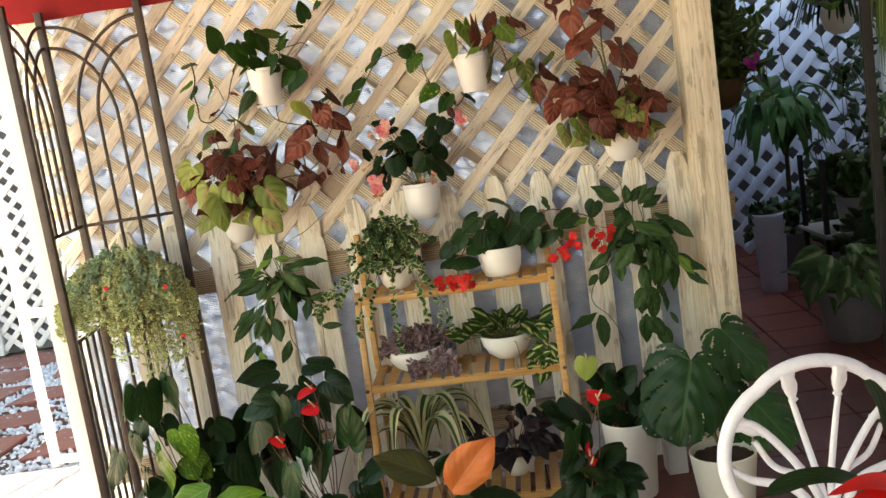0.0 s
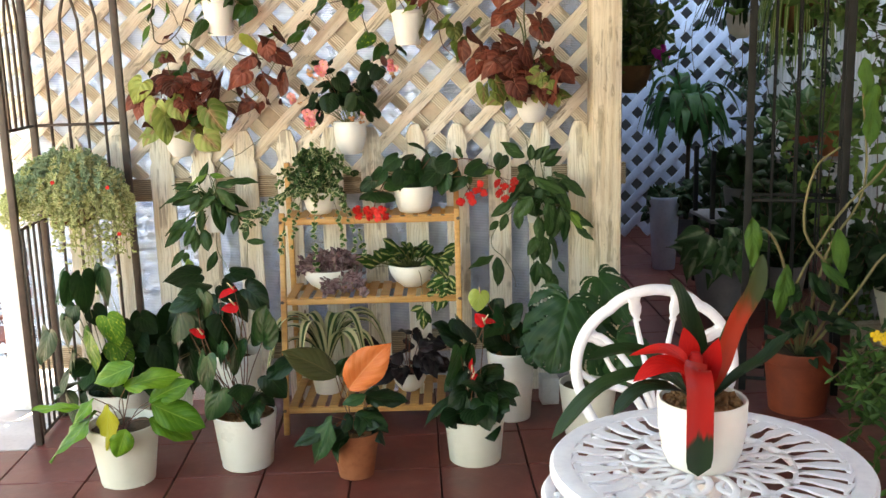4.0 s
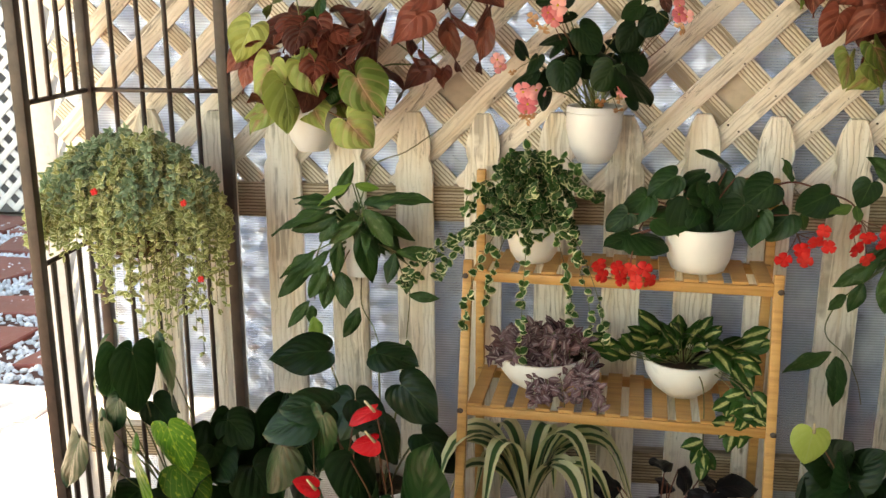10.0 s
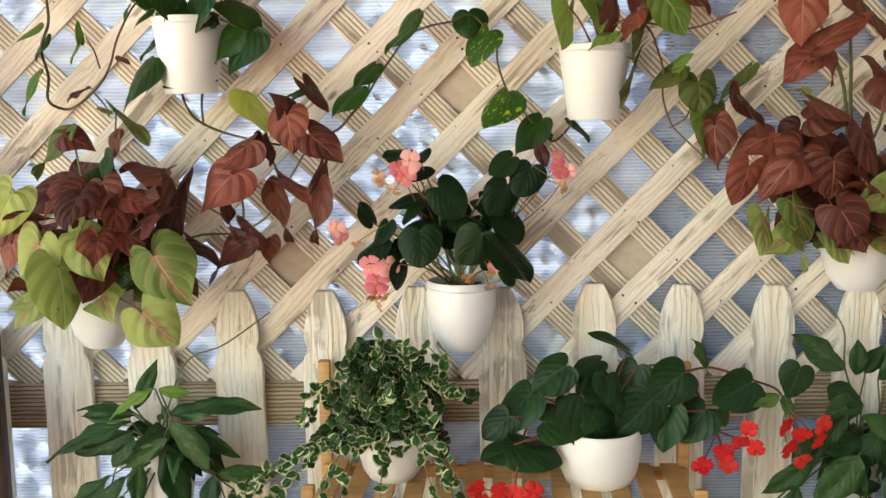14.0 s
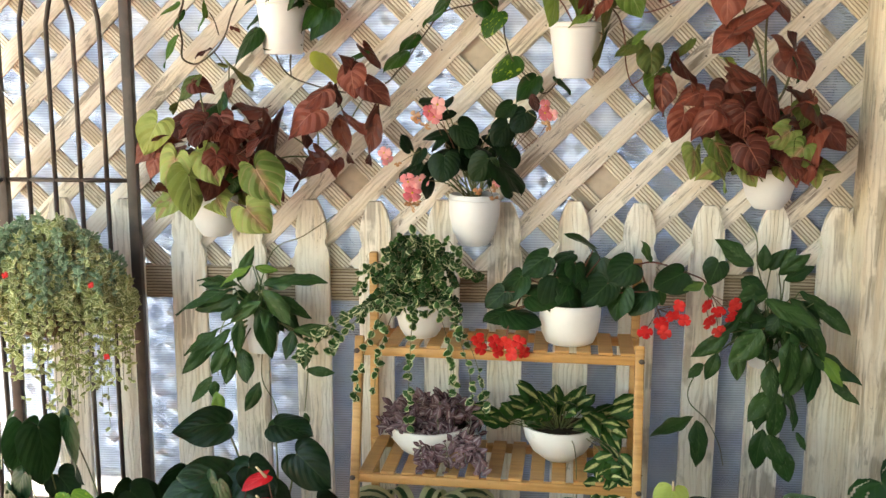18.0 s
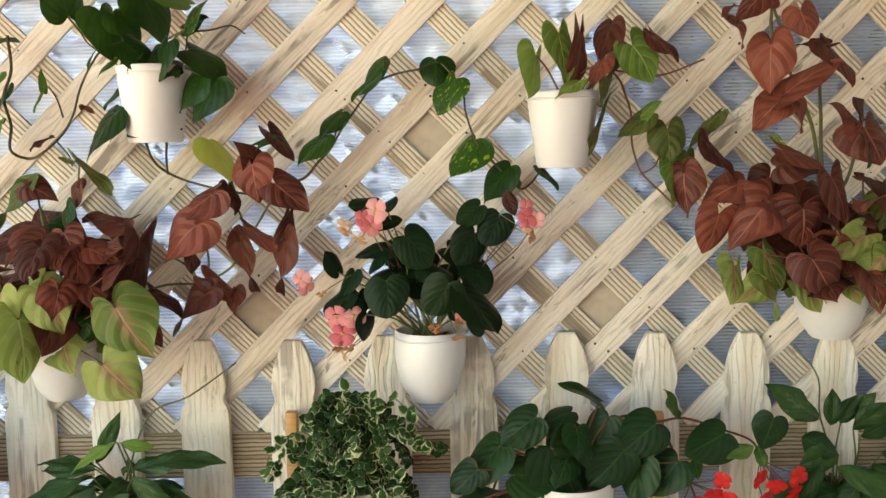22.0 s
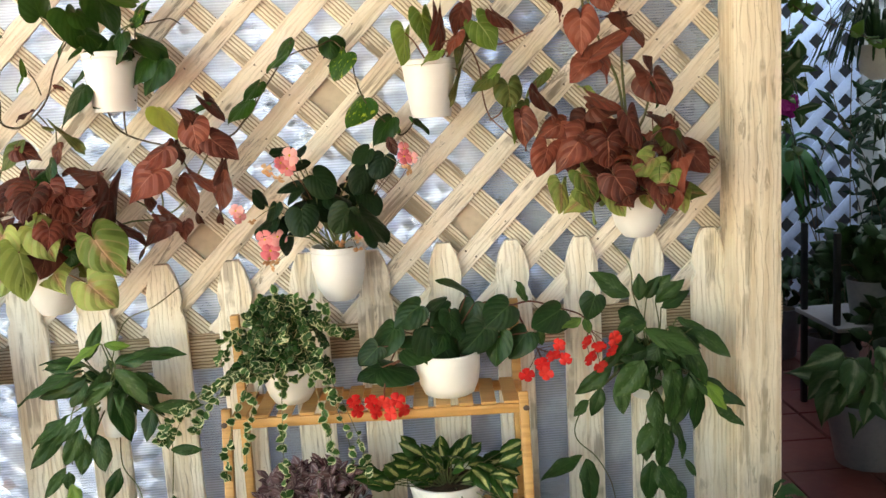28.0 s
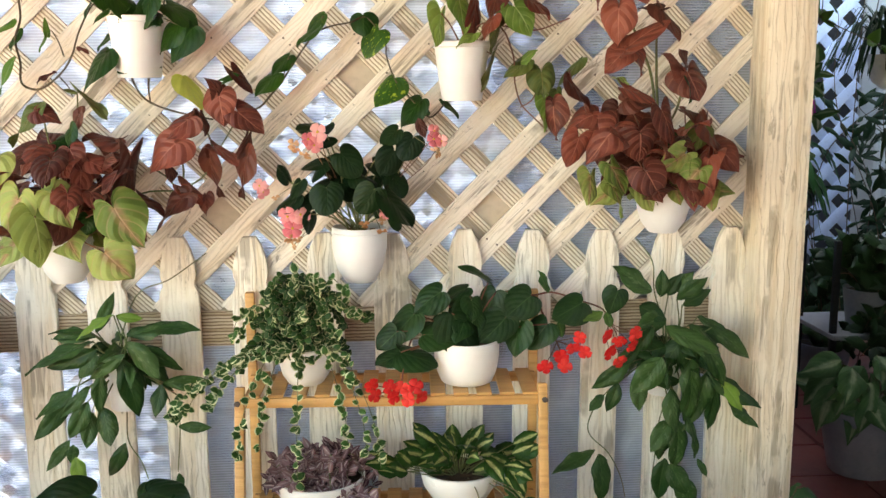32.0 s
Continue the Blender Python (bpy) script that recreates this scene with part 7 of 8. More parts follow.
CREAM = [("k", 2.82, 0.240, 0.429, 0.147, 0.500, 0.63), ("k", 2.83, 0.233, 0.500, 0.315, 0.411, 0.59), ("m", 2.78, 0.237, 0.412, 0.226, 0.254, 0.53), ("k", 2.80, 0.276, 0.410, 0.244, 0.306, 0.55), ("k", 2.81, 0.311, 0.298, 0.388, 0.350, 0.58), ("k", 2.79, 0.311, 0.305, 0.347, 0.187, 0.65), ("k", 2.81, 0.351, 0.257, 0.444, 0.195, 0.48), ("k", 2.79, 0.348, 0.204, 0.394, 0.093, 0.55), ("k", 2.78, 0.263, 0.231, 0.240, 0.145, 0.80), ("k", 2.81, 0.199, 0.222, 0.085, 0.149, 0.28), ("s", 2.78, 0.323, 0.496, 0.293, 0.536, 1.13), ("s", 2.79, 0.321, 0.503, 0.368, 0.495, 0.53), ("s", 2.78, 0.277, 0.333, 0.273, 0.384, 0.33), ("s", 2.77, 0.276, 0.313, 0.305, 0.320, 0.62)]
PALE = [("p", 3.14, 0.343, 0.512, 0.330, 0.440, 0.99), ("k", 3.19, 0.393, 0.416, 0.433, 0.483, 0.94), ("k", 3.20, 0.446, 0.379, 0.497, 0.467, 0.76), ("m", 3.17, 0.432, 0.388, 0.404, 0.467, 0.64), ("k", 3.18, 0.380, 0.322, 0.338, 0.392, 1.00), ("k", 3.20, 0.467, 0.291, 0.529, 0.358, 0.94), ("k", 3.18, 0.411, 0.277, 0.379, 0.347, 1.19)]
L_AGED = leaf_mat("yellowing_leaf", (0.36, 0.34, 0.03), (0.46, 0.40, 0.05), (0.40, 0.42, 0.10), rough=0.4)
LOOK_DARK = {"k": ("heart", L_ANTH), "m": ("heart", L_ANTH_MID), "d": ("heart", L_DEEP), "v": ("heart", L_ALOC), "s": ("heart", L_SPATHE), "p": ("heart", L_PALE_SPATHE)}


def spadices(th, rows, material):
    """The spike that stands on each flower of an anthurium."""
    o = origin(th)
    for kind, y, bx, bz, tx, tz, q in rows:
        if kind in "sp":
            p = Vector((bx, y - 0.008, bz)) - o
            tube("spadix", [p, p + Vector((0.3 * (tx - bx), -0.012, 0.026))], 0.0032, material, th, 0.002, 6, 1)


# bright philodendron in the cream pot with a footed rim
phil, lv = floor_plant("philodendron", -0.895, 2.80, 0.088, 0.117, 0.205, M_PLASTIC, "rim", "bright green philodendron with pointed leaves in a cream pot")
for k in range(4):
    box("foot", (-0.012, -0.010, 0.0), (0.012, 0.010, 0.012), M_PLASTIC, phil, 0.002).matrix_basis = pose(0.078 * math.cos(1.57 * k + 0.8), 0.078 * math.sin(1.57 * k + 0.8), -0.001)
from_table(phil, lv, PHIL, {"0": ("oval", L_PHIL), "y": ("oval", L_AGED), "d": ("oval", L_DEEP)}, M_REDSTEM, 0.12, 0.6, 0.02)

# tall veined plant behind it
aloc, lv = floor_plant("veined_foliage_plant", -1.00, 3.16, 0.085, 0.115, 0.205, M_CERAMIC, "plain", "leafy plant with dark-veined glossy leaves in a white pot")
from_table(aloc, lv, VEINED, LOOK_DARK, M_STEM, 0.16, 0.8)
from_table(aloc, lv, VEINED_BACK, LOOK_DARK, M_STEM, 0.16, 0.8)
fillers(aloc, lv, 10, "heart", L_DEEP, 0.18, 0.30, 0.11, M_STEM)


def anthurium(x, y, r0, r1, h, style, label, rows, fill=M_GRAVEL, material=None):
    th, lv = floor_plant("anthurium", x, y, r0, r1, h, material or M_CERAMIC, style, label, fill)
    gravel(th, r1 * 0.88, lv, 0.008, 110)
    from_table(th, lv, rows, LOOK_DARK, M_REDSTEM, 0.16, 0.7)
    spadices(th, rows, M_CREAM_PETAL)
    fillers(th, lv, 8, "heart", L_ANTH, 0.9 * r1, 0.17, 0.085, M_REDSTEM)
    return th, lv


anthurium(-0.505, 2.882, 0.088, 0.110, 0.192, "ribbed", "red anthurium with dark glossy leaves in a white fluted pot", FLUTED)
back_pot, lv = floor_plant("anthurium", -0.575, 3.24, 0.075, 0.095, 0.30, M_CERAMIC, "plain", "dark-leaved anthurium in a tall white pot by the fence")
rosette(back_pot, lv, [(-0.05, -0.05, 0.50, -0.16, -0.10, 0.42), (0.06, -0.05, 0.55, 0.14, -0.10, 0.46), (-0.12, 0.0, 0.60, -0.24, -0.05, 0.54), (0.0, 0.0, 0.60, 0.08, -0.06, 0.54), (-0.2, 0.0, 0.45, -0.3, -0.04, 0.36), (0.1, -0.02, 0.42, 0.2, -0.06, 0.36)], "heart", L_ANTH, M_STEM, 0.2, 0.95)

# orange philodendron in terracotta
orange, lv = floor_plant("orange_philodendron", -0.124, 2.745, 0.058, 0.086, 0.160, M_TERRA, "rim", "philodendron with one bright orange leaf in a terracotta pot", M_GRAVEL)
gravel(orange, 0.068, lv, 0.006, 70)
fillers(orange, lv, 9, "oval", L_ANTH, 0.08, 0.11, 0.10, M_REDSTEM, 1.0)
from_table(orange, lv, ORANGE, {"o": ("oval", L_ORANGE), "b": ("oval", L_BRONZE), "m": ("oval", L_ANTH_MID), "k": ("oval", L_ANTH)}, M_REDSTEM, 0.08, 0.6, 0.02)

cream_anth, lv = anthurium(0.285, 2.822, 0.089, 0.104, 0.160, "plain", "red anthurium with drooping dark leaves in a wide cream pot", CREAM, M_SOIL, M_PLASTIC)
fillers(cream_anth, lv, 7, "heart", L_ANTH, 0.10, 0.20, 0.09, M_REDSTEM)
pale_anth, lv = anthurium(0.462, 3.20, 0.072, 0.092, 0.270, "plain", "anthurium with a pale green flower in a tall white pot", PALE)
fillers(pale_anth, lv, 8, "heart", L_ANTH, 0.10, 0.18, 0.09, M_REDSTEM)


# monstera with split leaves
def split_leaf(th, base, tip, facing, holes=5):
    """A monstera blade: a broad heart with slits cut from the edge between the side veins."""
    rows, cols = 64, 28
    v, f, uv = leaf_data("round", 0.18, 0.12, 0.03, rows=rows, cols=cols, seed=holes)
    keep = []
    for face in f:
        us = sum(uv[i][0] for i in face) / 4
        vs = sum(uv[i][1] for i in face) / 4
        au = abs(us - 0.5) * 2
        band = (vs * 5.5 - au * 1.5) % 1.0
        if au > 0.42 and 0.08 < vs < 0.92 and band < 0.07 + 0.30 * (au - 0.42):
            continue
        keep.append(face)
    m = leaf_frame(base, tip, facing)
    piece("leaf", mesh_of("split_leaf", v, keep, L_MONST, uv), m, th)


monst, lv = floor_plant("monstera", 0.715, 2.99, 0.082, 0.105, 0.20, M_PLASTIC, "plain", "monstera with large split leaves in a cream pot by the post")
for base, tip in (((-0.075, -0.03, 0.515), (-0.16, -0.12, 0.28)), ((0.06, 0.10, 0.56), (0.17, 0.02, 0.42)), ((0.10, -0.02, 0.36), (0.20, -0.10, 0.22)), ((0.02, 0.05, 0.42), (0.06, -0.05, 0.24)), ((-0.10, 0.08, 0.38), (-0.22, 0.02, 0.28))):
    split_leaf(monst, base, tip, (rnd(-0.2, 0.2), -0.9, 0.6), RNG.randrange(9))
    stalk(monst, (0, 0, lv), base, 0.0045, M_STEM, 0.03)
tagged(box("white_block", (0.595, 3.30, 0.001), (0.665, 3.38, 0.11), M_WHITE, None, 0.004), "small white block on the tiles by the fence", "block")

# basket of grey-green herb on the trellis
herb = thing("herb_basket", pose(-1.145, 3.325, 0.715), "wire basket overflowing with grey-green herb on the trellis", "hanging plant")
part("liner", lathe_bm([(0.05, 0.08), (0.075, 0.09), (0.09, 0.115), (0.095, 0.15), (0.09, 0.15), (0.08, 0.135)], 24), M_COCO, herb, "brown fibre liner")
for z, r in ((0.15, 0.098), (0.12, 0.094), (0.088, 0.078)):
    line = [Vector((r * math.cos(2 * math.pi * i / 24), r * math.sin(2 * math.pi * i / 24), z)) for i in range(24)]
    v, f = tube_data(line, 0.0018, 0.0018, 5, True)
    attach(new("wire", mesh_of("wire", v, f, M_DARKMETAL)), herb)
tube("hook", [(0.0, 0.097, 0.15), (0.0, 0.13, 0.13)], 0.003, M_DARKMETAL, herb, n=6, steps=1)
tube("hook", [(-0.16, 0.126, 0.15), (-0.08, 0.10, 0.15)], 0.003, M_DARKMETAL, herb, n=6, steps=1)
for k in range(480):
    a = rnd(0, 6.283)
    d = 0.228 * math.sqrt(rnd(0.0, 1.0))
    x, y = d * math.cos(a) - 0.01, 0.58 * d * math.sin(a) - 0.02
    z = 0.15 + 0.20 * math.sqrt(max(0, 1 - (d / 0.24) ** 2)) * rnd(0.40, 1.05)
    drop = rnd(0.0, 0.09) + (rnd(0.02, 0.07) if y < -0.02 and x > 0.0 and rnd(0, 1) < 0.4 else 0.0)
    if x > -0.05 and y < 0.0 and rnd(0, 1) < 0.6:
        drop += rnd(0.03, 0.12 if x < 0.04 else 0.30) * (0.5 if x > 0.17 else 1.0)
    strand(herb, [(0.3 * x, 0.3 * y, 0.14), (0.8 * x, 0.8 * y, z), (x, y - 0.01, z - 0.25 * drop), (1.04 * x, 1.05 * y - 0.02, z - drop - 0.03)], 52, "oval", L_HERB_TOP if drop < 0.06 and z > 0.24 else L_HERB, 0.0165, name="sprig", r=0.001, wid=1.0)
for x, z in ((-0.01, 0.26), (0.165, 0.23), (0.19, 0.06)):
    flower(herb, (x, -0.19 + 0.3 * abs(x), z), 0.007, L_REDFL, 4, False)

# ---- bromeliad on the table ----
def two_tone(name, c_base, c_tip, lo, hi):
    n = Nodes(name)
    uv = n.put("ShaderNodeTexCoord").outputs["UV"]
    sep = n.put("ShaderNodeSeparateXYZ", {0: uv})
    v = n.coord("Object", (60.0, 60.0, 8.0))
    grain = n.noise(v, 1.0, 3.0)
    edge = n.math("ADD", sep.outputs[1], n.math("MULTIPLY", n.math("SUBTRACT", grain, 0.5), 0.25))
    col = n.mix(n.step(edge, lo, hi), c_base, c_tip)
    col = n.mix(n.math("MULTIPLY", grain, 0.25), col, tuple(0.6 * a for a in c_tip))
    n.bump(grain, 0.15, 0.003)
    n.done(col, 0.38)
    tr = n.put("ShaderNodeBsdfTranslucent", {"Color": col})
    sh = n.put("ShaderNodeMixShader", {0: 0.2, 1: n.bsdf.outputs[0], 2: tr.outputs[0]})
    n.t.links.new(sh.outputs[0], n.out.inputs["Surface"])
    return n.m


L_FRONT = two_tone("red_green_bract", (0.52, 0.012, 0.014), (0.012, 0.034, 0.012), 0.76, 0.82)
L_RISING = two_tone("rising_bract", (0.55, 0.035, 0.016), (0.030, 0.060, 0.013), 0.50, 0.70)
brom = thing("bromeliad", pose(0.583, 1.312, TZ + 0.001), "scarlet bromeliad with strap leaves in a white pot on the table", "potted plant")
lv = pot(brom, 0.062, 0.082, 0.132, M_CERAMIC, "cup", M_GRAVEL)
gravel(brom, 0.068, lv, 0.0075, 170)
ribbon(brom, [(-0.02, -0.02, lv), (-0.035, -0.06, 0.205), (-0.04, -0.10, 0.19), (-0.04, -0.105, 0.11), (-0.038, -0.10, 0.02)], 0.0245, L_FRONT, name="bract", facing=(0, -1, 0.5), taper=0.07)
ribbon(brom, [(0.0, 0.0, lv), (0.02, -0.02, 0.19), (0.05, -0.02, 0.28), (0.085, -0.015, 0.34), (0.105, 0.0, 0.40)], 0.020, L_RISING, name="bract", facing=(0.3, -1, 0.1), taper=0.2)
ribbon(brom, [(-0.02, -0.01, 0.15), (-0.05, -0.05, 0.22), (-0.10, -0.07, 0.25), (-0.16, -0.08, 0.245)], 0.0175, L_BRACT, name="bract", facing=(0, -0.6, 1), taper=0.5)
ribbon(brom, [(-0.02, -0.02, 0.15), (-0.06, -0.06, 0.21), (-0.11, -0.085, 0.225), (-0.155, -0.09, 0.20)], 0.019, L_BRACT, name="bract", facing=(0, -0.8, 1), taper=0.3)
ribbon(brom, [(-0.02, 0.0, 0.15), (-0.035, -0.02, 0.22), (-0.045, -0.02, 0.275)], 0.022, L_BRACT, name="bract", facing=(0.2, -1, 0.1))
ribbon(brom, [(0.0, 0.0, 0.15), (0.0, -0.03, 0.20), (0.01, -0.05, 0.26)], 0.02, L_BRACT, name="bract", facing=(-0.3, -1, 0.1))
part("flower_head", lathe_bm([(0.006, 0.15), (0.013, 0.20), (0.013, 0.225), (0.007, 0.235)], 12, centre=(-0.03, -0.045)), L_BRACT, brom)
for pts, w in (([(-0.01, 0.0, lv), (-0.10, -0.03, 0.19), (-0.20, -0.03, 0.17), (-0.29, -0.03, 0.075)], 0.019), ([(-0.01, 0.0, lv), (-0.08, -0.08, 0.18), (-0.14, -0.09, 0.185), (-0.19, -0.09, 0.14)], 0.017), ([(0.01, 0.0, lv), (0.06, -0.02, 0.18), (0.10, -0.03, 0.21), (0.145, -0.03, 0.255)], 0.015), ([(0.0, 0.02, lv), (-0.01, 0.03, 0.23), (-0.03, 0.04, 0.30), (-0.055, 0.04, 0.35)], 0.025), ([(-0.01, 0.02, lv), (-0.08, 0.03, 0.20), (-0.14, 0.03, 0.22), (-0.21, 0.03, 0.205)], 0.018), ([(0.01, 0.01, lv), (0.05, 0.02, 0.22), (0.08, 0.03, 0.28), (0.10, 0.04, 0.30)], 0.018), ([(0.0, 0.02, lv), (0.05, 0.08, 0.18), (0.08, 0.15, 0.16), (0.09, 0.2, 0.10)], 0.016)):
    ribbon(brom, pts, w, L_BROM, facing=(0, -0.3, 1), fold=0.3, taper=0.16)


# ---- shaded passage and shrubs ----
def bush(name, m, label, category, stems, radius, height, leaf, shape, size, count, pot_args=None, droop=0.0, stem_mat=None, wid=1.0, slope=None):
    """Stems from one foot, each with its own spray of small leaves."""
    th = thing(name, m, label, category)
    lv = 0.0
    if pot_args:
        lv = pot(th, *pot_args)
    for k in range(stems):
        a = rnd(0, 6.283)
        d = radius * math.sqrt(rnd(0.02, 1))
        x, y, z = d * math.cos(a), d * math.sin(a), lv + height * rnd(0.35, 1.0) * (1 - 0.35 * d / radius)
        if slope:
            z = min(z, (slope[0] + slope[1] * x / radius) * rnd(0.8, 1.05))
        strand(th, [(0.1 * x, 0.1 * y, lv), (0.5 * x, 0.5 * y, lv + 0.6 * (z - lv) + 0.03), (0.9 * x, 0.9 * y, z), (1.1 * x, 1.1 * y, z - droop * rnd(0.4, 1))], count, shape, leaf, size, name="spray", r=0.003, stem=stem_mat or M_BARK, wid=wid)
    return th


shrub = bush("flowering_shrub", pose(1.98, 2.25, 0), "leafy green shrub dotted with small yellow flowers", "shrub", 215, 0.60, 0.98, L_SHRUB_LONG, "lance", 0.050, 54, None, 0.16, None, 0.95, (0.72, 0.38))
part("pot", lathe_bm([(0.13, 0.0), (0.18, 0.24), (0.19, 0.25), (0.17, 0.25), (0.165, 0.2)], 28), M_TERRA, shrub)
for x, z, n in ((1.341, 0.646, 5), (1.437, 0.661, 6), (1.539, 0.698, 6), (1.574, 0.796, 5), (1.591, 0.733, 6), (1.630, 0.843, 9), (1.662, 0.855, 9), (1.374, 0.440, 6), (1.350, 0.407, 5), (1.538, 0.514, 5), (1.478, 0.669, 3), (1.678, 0.884, 9), (1.72, 0.90, 8), (1.76, 0.84, 6)):
    for _ in range(n):
        c = (x - 1.98 + rnd(-0.014, 0.014), 1.86 - 2.25 + rnd(-0.02, 0.02), z + rnd(-0.011, 0.011))
        flower(shrub, c, rnd(0.007, 0.011), M_YELLOW, 5, False, (rnd(-0.8, 0.8), -1, rnd(-0.2, 0.9)), widen=0.42, cup=0.15)
for x, z in ((1.203, 0.677), (1.227, 0.668)):
    flower(shrub, (x - 1.98, 1.87 - 2.25, z), 0.016, M_YELLOW, 5, False, (rnd(-0.4, 0.4), -1, 0.3), widen=0.95, cup=0.2)
    stalk(shrub, (x - 1.98 + 0.15, -0.28, z - 0.12), (x - 1.98, 1.875 - 2.25, z), 0.0015, M_STEM)

big_pot, lv = floor_plant("climbing_philodendron", 1.56, 3.14, 0.105, 0.132, 0.245, M_TERRA_RED, "rim", "rambling climber with bare twisting stems in a large terracotta pot")
for pts in ([(0, 0, lv), (-0.05, -0.03, 0.45), (0.10, -0.05, 0.75), (0.30, -0.02, 0.95), (0.34, 0.05, 1.15)], [(0.02, 0, lv), (0.12, -0.04, 0.48), (-0.02, -0.05, 0.70), (0.02, -0.02, 0.92), (0.12, 0, 1.0)], [(0.03, 0, lv), (0.18, -0.05, 0.45), (0.30, -0.08, 0.62), (0.50, -0.08, 0.55)], [(0, 0, lv), (-0.10, -0.05, 0.60), (-0.18, -0.05, 0.72), (-0.24, -0.05, 0.66)], [(0.02, 0.03, lv), (0.10, 0.02, 0.60), (0.22, 0.0, 0.85), (0.20, 0.02, 1.25)]):
    tube("stem", pts, 0.0065, M_PALESTEM, big_pot, 0.004, 7)
for bx, by, bz, tx, ty, tz in ((0.0, -0.06, 0.55, 0.06, -0.10, 0.42), (0.05, -0.05, 0.58, 0.13, -0.10, 0.48), (-0.08, -0.05, 0.58, -0.10, -0.10, 0.38), (-0.22, -0.05, 0.76, -0.20, -0.08, 0.58), (0.24, 0.0, 1.22, 0.22, -0.03, 1.0), (0.20, 0.02, 1.32, 0.25, 0.0, 1.15), (0.32, -0.03, 0.95, 0.42, -0.06, 0.85), (0.42, -0.05, 0.62, 0.46, -0.08, 0.46), (0.30, 0.0, 0.95, 0.22, -0.05, 0.85), (0.12, -0.02, 0.70, 0.14, -0.05, 0.52), (0.1, 0.02, 0.45, 0.18, -0.04, 0.38), (-0.02, -0.05, 0.40, -0.10, -0.1, 0.30)):
    blade(big_pot, "lance", L_SHRUB if bz > 0.55 else L_DEEP, (bx, by, bz), (tx, ty, tz), (rnd(-0.4, 0.4), -1, 0.4), 0.1, 1.1)
fillers(big_pot, lv, 24, "oval", L_DEEP, 0.13, 0.32, 0.10, M_STEM, 0.9)


def black_arch(m):
    th = thing("garden_arch", m, "black metal garden arch overgrown with vines", "trellis")
    for x in (0.0, 0.35):
        for y in (0.0, 0.15):
            box("post", (x - 0.014, y - 0.014, 0), (x + 0.014, y + 0.014, 2.1), M_BLACKMETAL, th, 0.002)
    for k in range(1, 4):
        for y in (0.0, 0.15):
            tube("bar", [(0.35 * k / 4, y, 0.05), (0.35 * k / 4, y, 2.1)], 0.004, M_BLACKMETAL, th, n=5, steps=1)
    for k in range(1, 5):
        tube("bar", [(0.35, 0.15 * k / 6, 0.05), (0.35, 0.15 * k / 6, 2.1)], 0.005, M_BLACKMETAL, th, n=5, steps=1)
    for z in (0.05, 0.78, 2.08):
        tube("crossbar", [(0, 0, z), (0.35, 0, z)], 0.008, M_BLACKMETAL, th, n=6, steps=1)
        tube("crossbar", [(0, 0.15, z), (0.35, 0.15, z)], 0.008, M_BLACKMETAL, th, n=6, steps=1)
    return th


black_arch(pose(1.43, 3.375, 0, 0, 0, -20))

# stand with plants behind the arch
stand = thing("plant_stand", pose(2.02, 5.1, 0), "dark metal plant stand with two boards", "plant stand")
for x in (-0.20, 0.35):
    for y in (-0.15, 0.15):
        box("leg", (x - 0.012, y - 0.012, 0), (x + 0.012, y + 0.012, 0.80), M_BLACKMETAL, stand, 0.002)
box("board", (-0.22, -0.20, 0.40), (0.40, 0.20, 0.42), M_GREYWALL, stand)
box("board", (0.16, -0.20, 0.72), (0.62, 0.20, 0.74), M_GREYWALL, stand)
bush("potted_foliage", pose(2.36, 5.05, 0.741), "striped leafy plant in a terracotta pot on the stand", "potted plant", 18, 0.18, 0.28, L_DIEFF, "ovate", 0.10, 9, (0.06, 0.08, 0.12, M_TERRA_RED, "rim"), 0.10)
bush("potted_foliage", pose(2.53, 5.05, 0.741), "bushy plant in a terracotta pot on the stand", "potted plant", 16, 0.18, 0.26, L_SHRUB, "oval", 0.08, 12, (0.07, 0.10, 0.16, M_TERRA, "rim"), 0.08)
bush("potted_foliage", pose(2.02, 5.06, 0.421), "leafy plant in a grey-brown pot on the lower board", "potted plant", 18, 0.2, 0.30, L_DEEP, "ovate", 0.10, 10, (0.08, 0.10, 0.16, M_GREYPOT, "plain"), 0.08)
bush("potted_foliage", pose(2.25, 5.06, 0.421), "small dark plant in a terracotta pot on the lower board", "potted plant", 10, 0.12, 0.16, L_DEEP, "oval", 0.07, 9, (0.06, 0.085, 0.13, M_TERRA_RED, "rim"), 0.06)


L_CORN = leaf_mat("glossy_corn_plant_leaf", (0.02, 0.075, 0.022), (0.04, 0.12, 0.035), (0.05, 0.13, 0.04), rough=0.3, vein_amount=0.2)


def tall_leafy(m, label, count, length, spread, rise, pot_args, material, trunk=0.0, wide=(0.028, 0.04)):
    th = thing("broad_leaf_plant", m, label, "potted plant")
    lv = pot(th, *pot_args)
    if trunk:
        tube("trunk", [(0, 0, lv), (0.01, 0.0, lv + trunk)], 0.018, M_BARK, th, 0.013, 8)
    for k in range(count):
        a = 2 * math.pi * k * 0.381966
        c, s = math.cos(a), math.sin(a)
        z0 = lv + trunk + rnd(-0.15, 0.05) * bool(trunk)
        reach = spread * rnd(0.6, 1.0)
        up = rise * rnd(0.4, 1.1)
        ribbon(th, [(0.0, 0.0, z0), (0.35 * reach * c, 0.35 * reach * s, z0 + up), (0.75 * reach * c, 0.75 * reach * s, z0 + up * 0.9), (reach * c, reach * s, z0 + up * 0.9 - length * rnd(0.3, 0.8))], rnd(*wide), material, facing=(0.2 * c, 0.2 * s, 1), steps=3)
    return th


